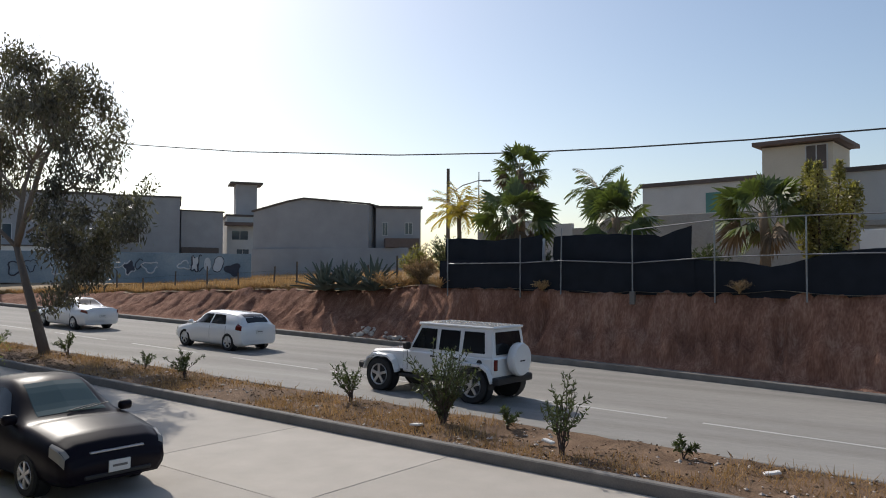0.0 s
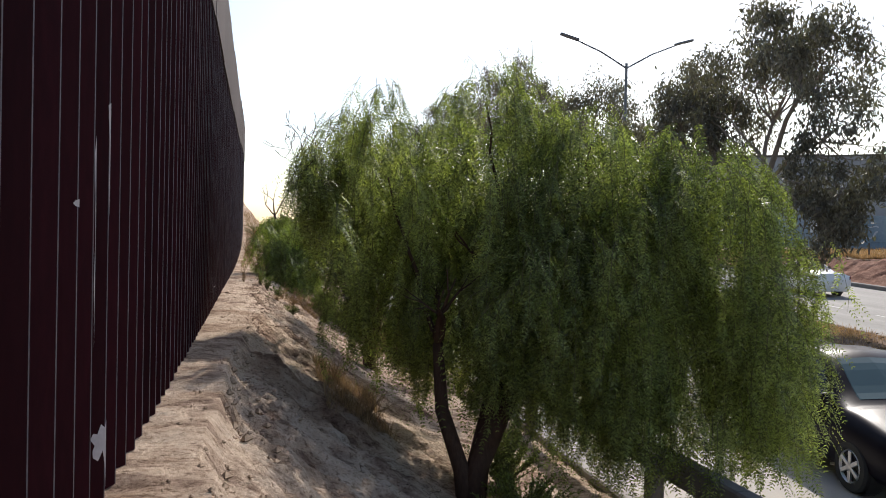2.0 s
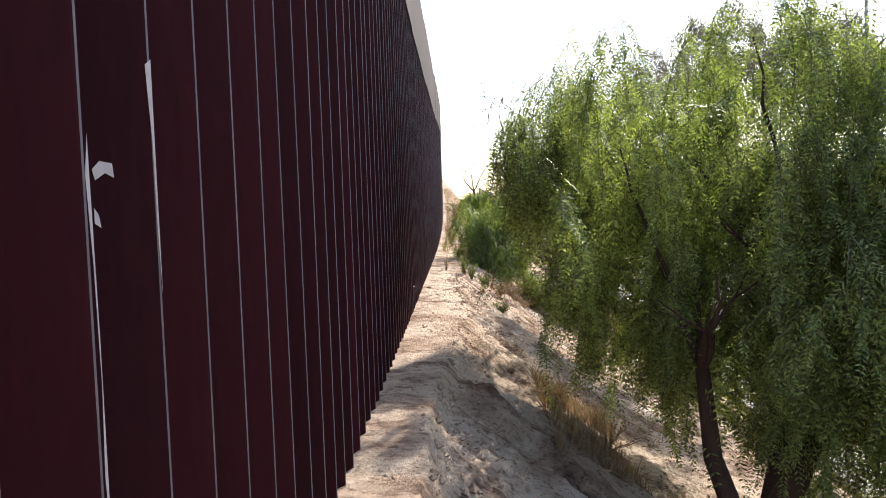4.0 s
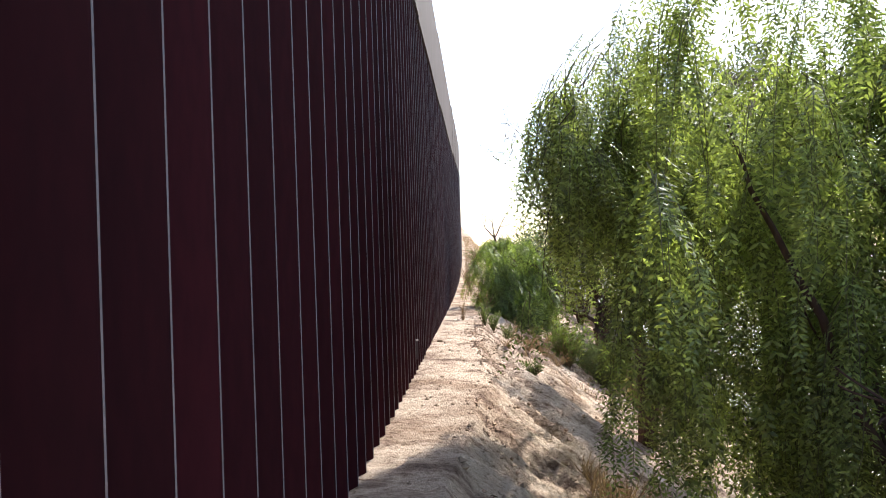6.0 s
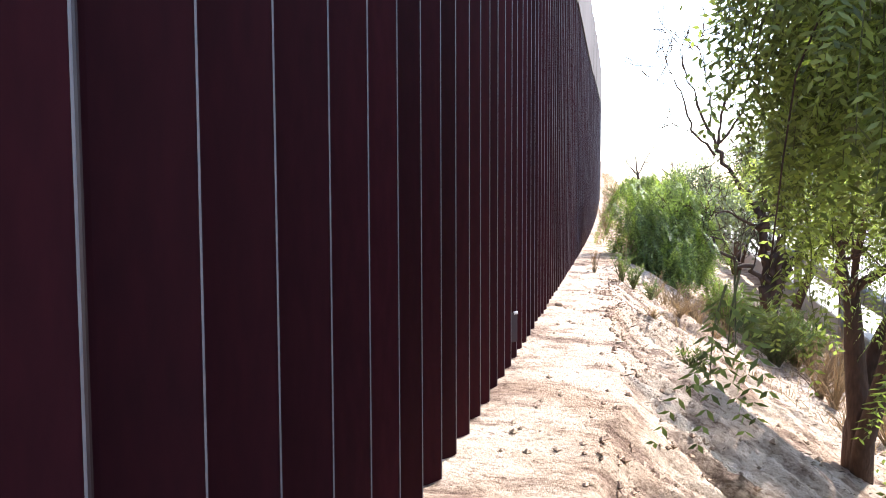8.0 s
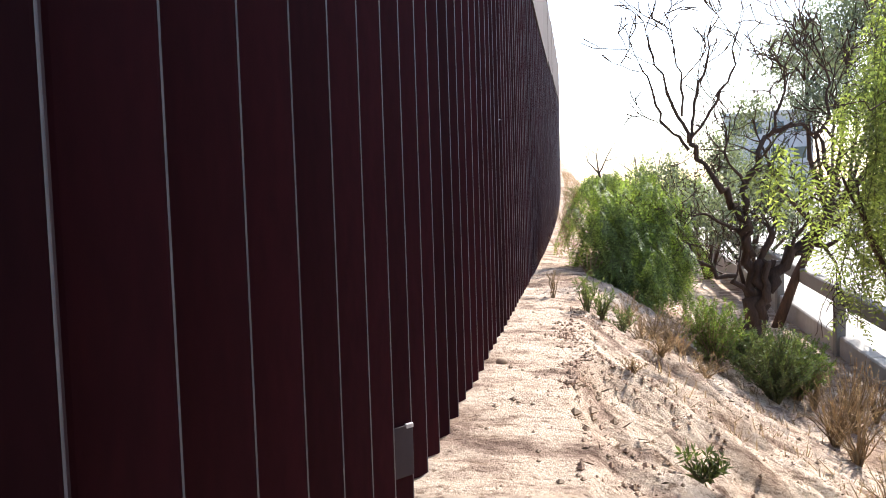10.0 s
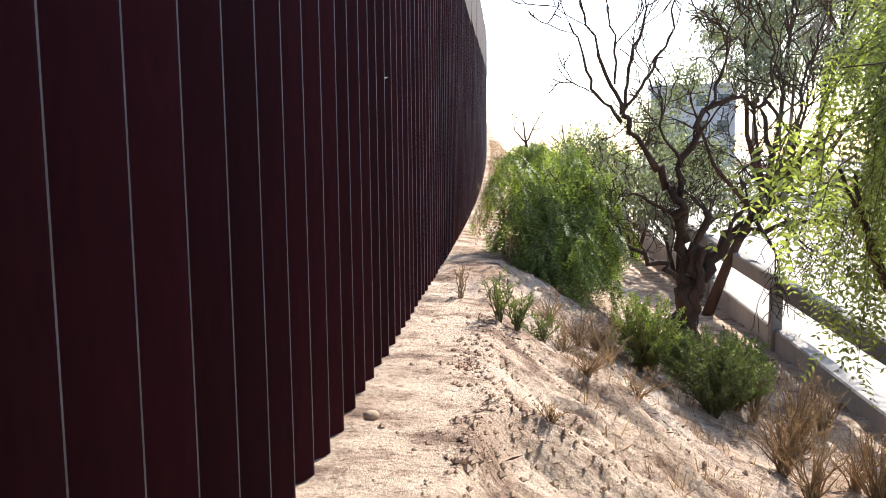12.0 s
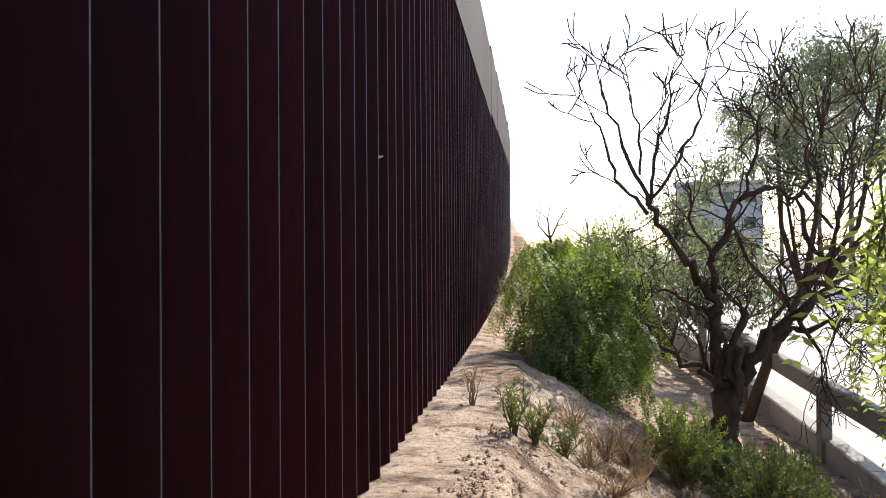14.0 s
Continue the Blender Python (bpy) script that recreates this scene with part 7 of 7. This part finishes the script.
for i, (s, dn, h, r) in enumerate(((17.0, 1.9, 0.5, 0.6), (24.5, 1.8, 0.45, 0.6), (27.0, 1.7, 0.4, 0.7), (31.0, 1.8, 0.4, 0.6), (14.6, 1.5, 0.45, 0.5), (2.2, 1.45, 0.4, 0.5), (9.6, 1.5, 0.35, 0.4))):
    sprig_bush("weed", "dry weed tuft at the cutting's top edge", "weed", (*R(s, far_kerb_n(s) + dn)[:2], cut_top(s) - 0.03), h, r, 44, 130 + i, M_BROWNWEED if i % 2 else M_GRASS, M_GRASS, (0.10, 0.014), 16, 0.3, "tufts on the cutting edge")

# --- street lamp in the median, utility pole and cable ---
lamp = thing("street_lamp", "tall grey street lamp with two arms", "street lamp", R(35.9, 13.6, 0.1))
lz = road_z(35.9) + 0.1
def lp(dn, z):
    return (dn * math.cos(TH), -dn * math.sin(TH), z)
g = Geo(); g.tube([(0, 0, -0.2), (0, 0, 11.75 - lz)], [0.11, 0.065], 10); g.put("pole", M_LAMP, lamp)
for sg in (-1, 1):
    g = Geo(); g.tube([lp(0, 11.5 - lz), lp(sg * 1.3, 12.25 - lz), lp(sg * 2.5, 12.75 - lz)], [0.045, 0.04, 0.035], 7); arm = g.put("arm", M_LAMP, lamp)
    g = Geo()
    m = Matrix.Translation(lp(sg * 2.95, 12.93 - lz)) @ pose(0, 0, 0, 0, -16 * sg, -8)
    g.box(-0.5, 0.5, -0.14, 0.14, -0.06, 0.06, m, 0.04); g.put("lamp_head", M_LAMP, arm)
pole = thing("utility_pole", "dark timber utility pole with curved lamp arm", "pole", (*R(28.0, 46.0)[:2], 3.4))
g = Geo(); g.tube([(0, 0, -0.4), (0, 0, 7.5)], [0.16, 0.11], 9); g.put("pole", M_POST, pole)
g = Geo(); g.tube([(0, 0, 5.6), (0.5, -0.9, 6.3), (0.9, -2.0, 6.65), (1.0, -2.3, 6.65)], 0.035, 6); g.put("lamp_arm", M_LAMP, pole)
g = Geo(); g.box(-0.12, 0.12, -0.35, 0.25, -0.07, 0.05, pose(1.05, -2.5, 6.63, 0, 0, 10), 0.03); g.put("lamp_head", M_LAMP, pole)
for dz in (7.0, 7.25):
    g = Geo(); g.lathe([(0.05, 0), (0.06, 0.05), (0.03, 0.12)], pose(0.13, 0, dz), 8); g.put("insulator", M_LAMP, pole)
p2 = thing("leaning_mast", "thin leaning metal mast in the yard", "mast", (*R(21.3, 40.0)[:2], 3.2))
g = Geo(); g.tube([(0, 0, 0), (0.25, 0.1, 6.3)], [0.05, 0.03], 7); g.put("mast", M_LAMP, p2)
g = Geo()
wire_pts = [(70.0, 16.6), (60.0, 14.9), (48.4, 13.0), (36.0, 11.3), (22.7, 9.85), (15.0, 9.25), (9.3, 8.95), (4.0, 8.75), (-1.0, 8.66), (-12.0, 8.9), (-30.0, 10.5)]
g.tube([RA(s, 34.0, z) for s, z in wire_pts], 0.035, 5)
tagged(g.put("overhead_cable", M_WIRE), "black overhead cable across the sky", "cable")
for s, z in ((70.0, 16.6), (-30.0, 10.5)):
    x, y, _ = R(s, 34.0)
    e = thing("cable_pole", "dark timber pole carrying the cable", "pole", (x, y, 2.0))
    g = Geo(); g.tube([(0, 0, 0), (0, 0, z - 1.9)], [0.16, 0.12], 9); g.put("pole", M_POST, e)

# --- litter and rubble ---
rnd = random.Random(31)
for i in range(26):
    s, n = rnd.uniform(15.8, 19.5), far_kerb_n(17) + 0.4 + rnd.uniform(0.0, 0.7)
    r = rnd.uniform(0.07, 0.22)
    g = Geo()
    bm = bmesh.new(); bmesh.ops.create_icosphere(bm, subdivisions=1, radius=r)
    for q in bm.verts:
        q.co = q.co * rnd.uniform(0.7, 1.2); q.co.z *= 0.65
    bm.verts.index_update()
    g.add([q.co for q in bm.verts], [tuple(q.index for q in f.verts) for f in bm.faces]); bm.free()
    ob = g.put("rubble_stone", M_RUBBLE)
    x, y, z = R(s, n, 0.2 + r * 0.4 + max(0, n - far_kerb_n(17) - 0.75) * 0.9)
    ob.matrix_world = pose(x, y, z, 0, 0, rnd.uniform(0, 360))
    tagged(ob, "broken pale stone heaped at the bank foot", "stone", "rubble at the bank foot")
for s, n, w in ((10.6, 7.6, 0.16), (6.9, 6.9, 0.14), (2.4, 8.0, 0.15), (4.6, 13.3, 0.3), (1.9, 13.7, 0.22), (-1.8, 14.1, 0.25)):
    g = Geo(); g.box(-w / 2, w / 2, -w * 0.3, w * 0.3, 0.0, 0.04, bev=0.012)
    g.v = [(x, y, z + 0.02 * math.sin(17 * x) + 0.02 * math.cos(23 * y)) for x, y, z in g.v]
    ob = g.put("litter", M_LITTER)
    ob.matrix_world = Matrix.Translation(R(s, n, 0.02 if n < 12 else 0.17)) @ pose(0, 0, 0, 0, 0, s * 40)
    tagged(ob, "crumpled pale scrap of litter on the ground", "litter")

# --- far building beyond the road ---
ov = thing("far_building", "distant pale grey concrete building with window rows", "building", (22.0, 96.0, 1.5), -14)
g = Geo(); g.box(-5.5, 3.5, 0, 8, -1.5, 9.2, bev=0.1); g.put("wall", M_OVER, ov)
g = Geo(); g.box(-5.8, 3.8, -0.3, 8.3, 9.2, 9.6, bev=0.05); g.put("roof", M_OVER, ov)
for z in (1.5, 4.4, 7.2):
    for x in (-4.4, -2.2, 0.0, 2.2):
        g = Geo(); g.box(x - 0.6, x + 0.6, -0.03, 0.05, z, z + 1.2, bev=0.01); g.put("window", M_PANE, ov)
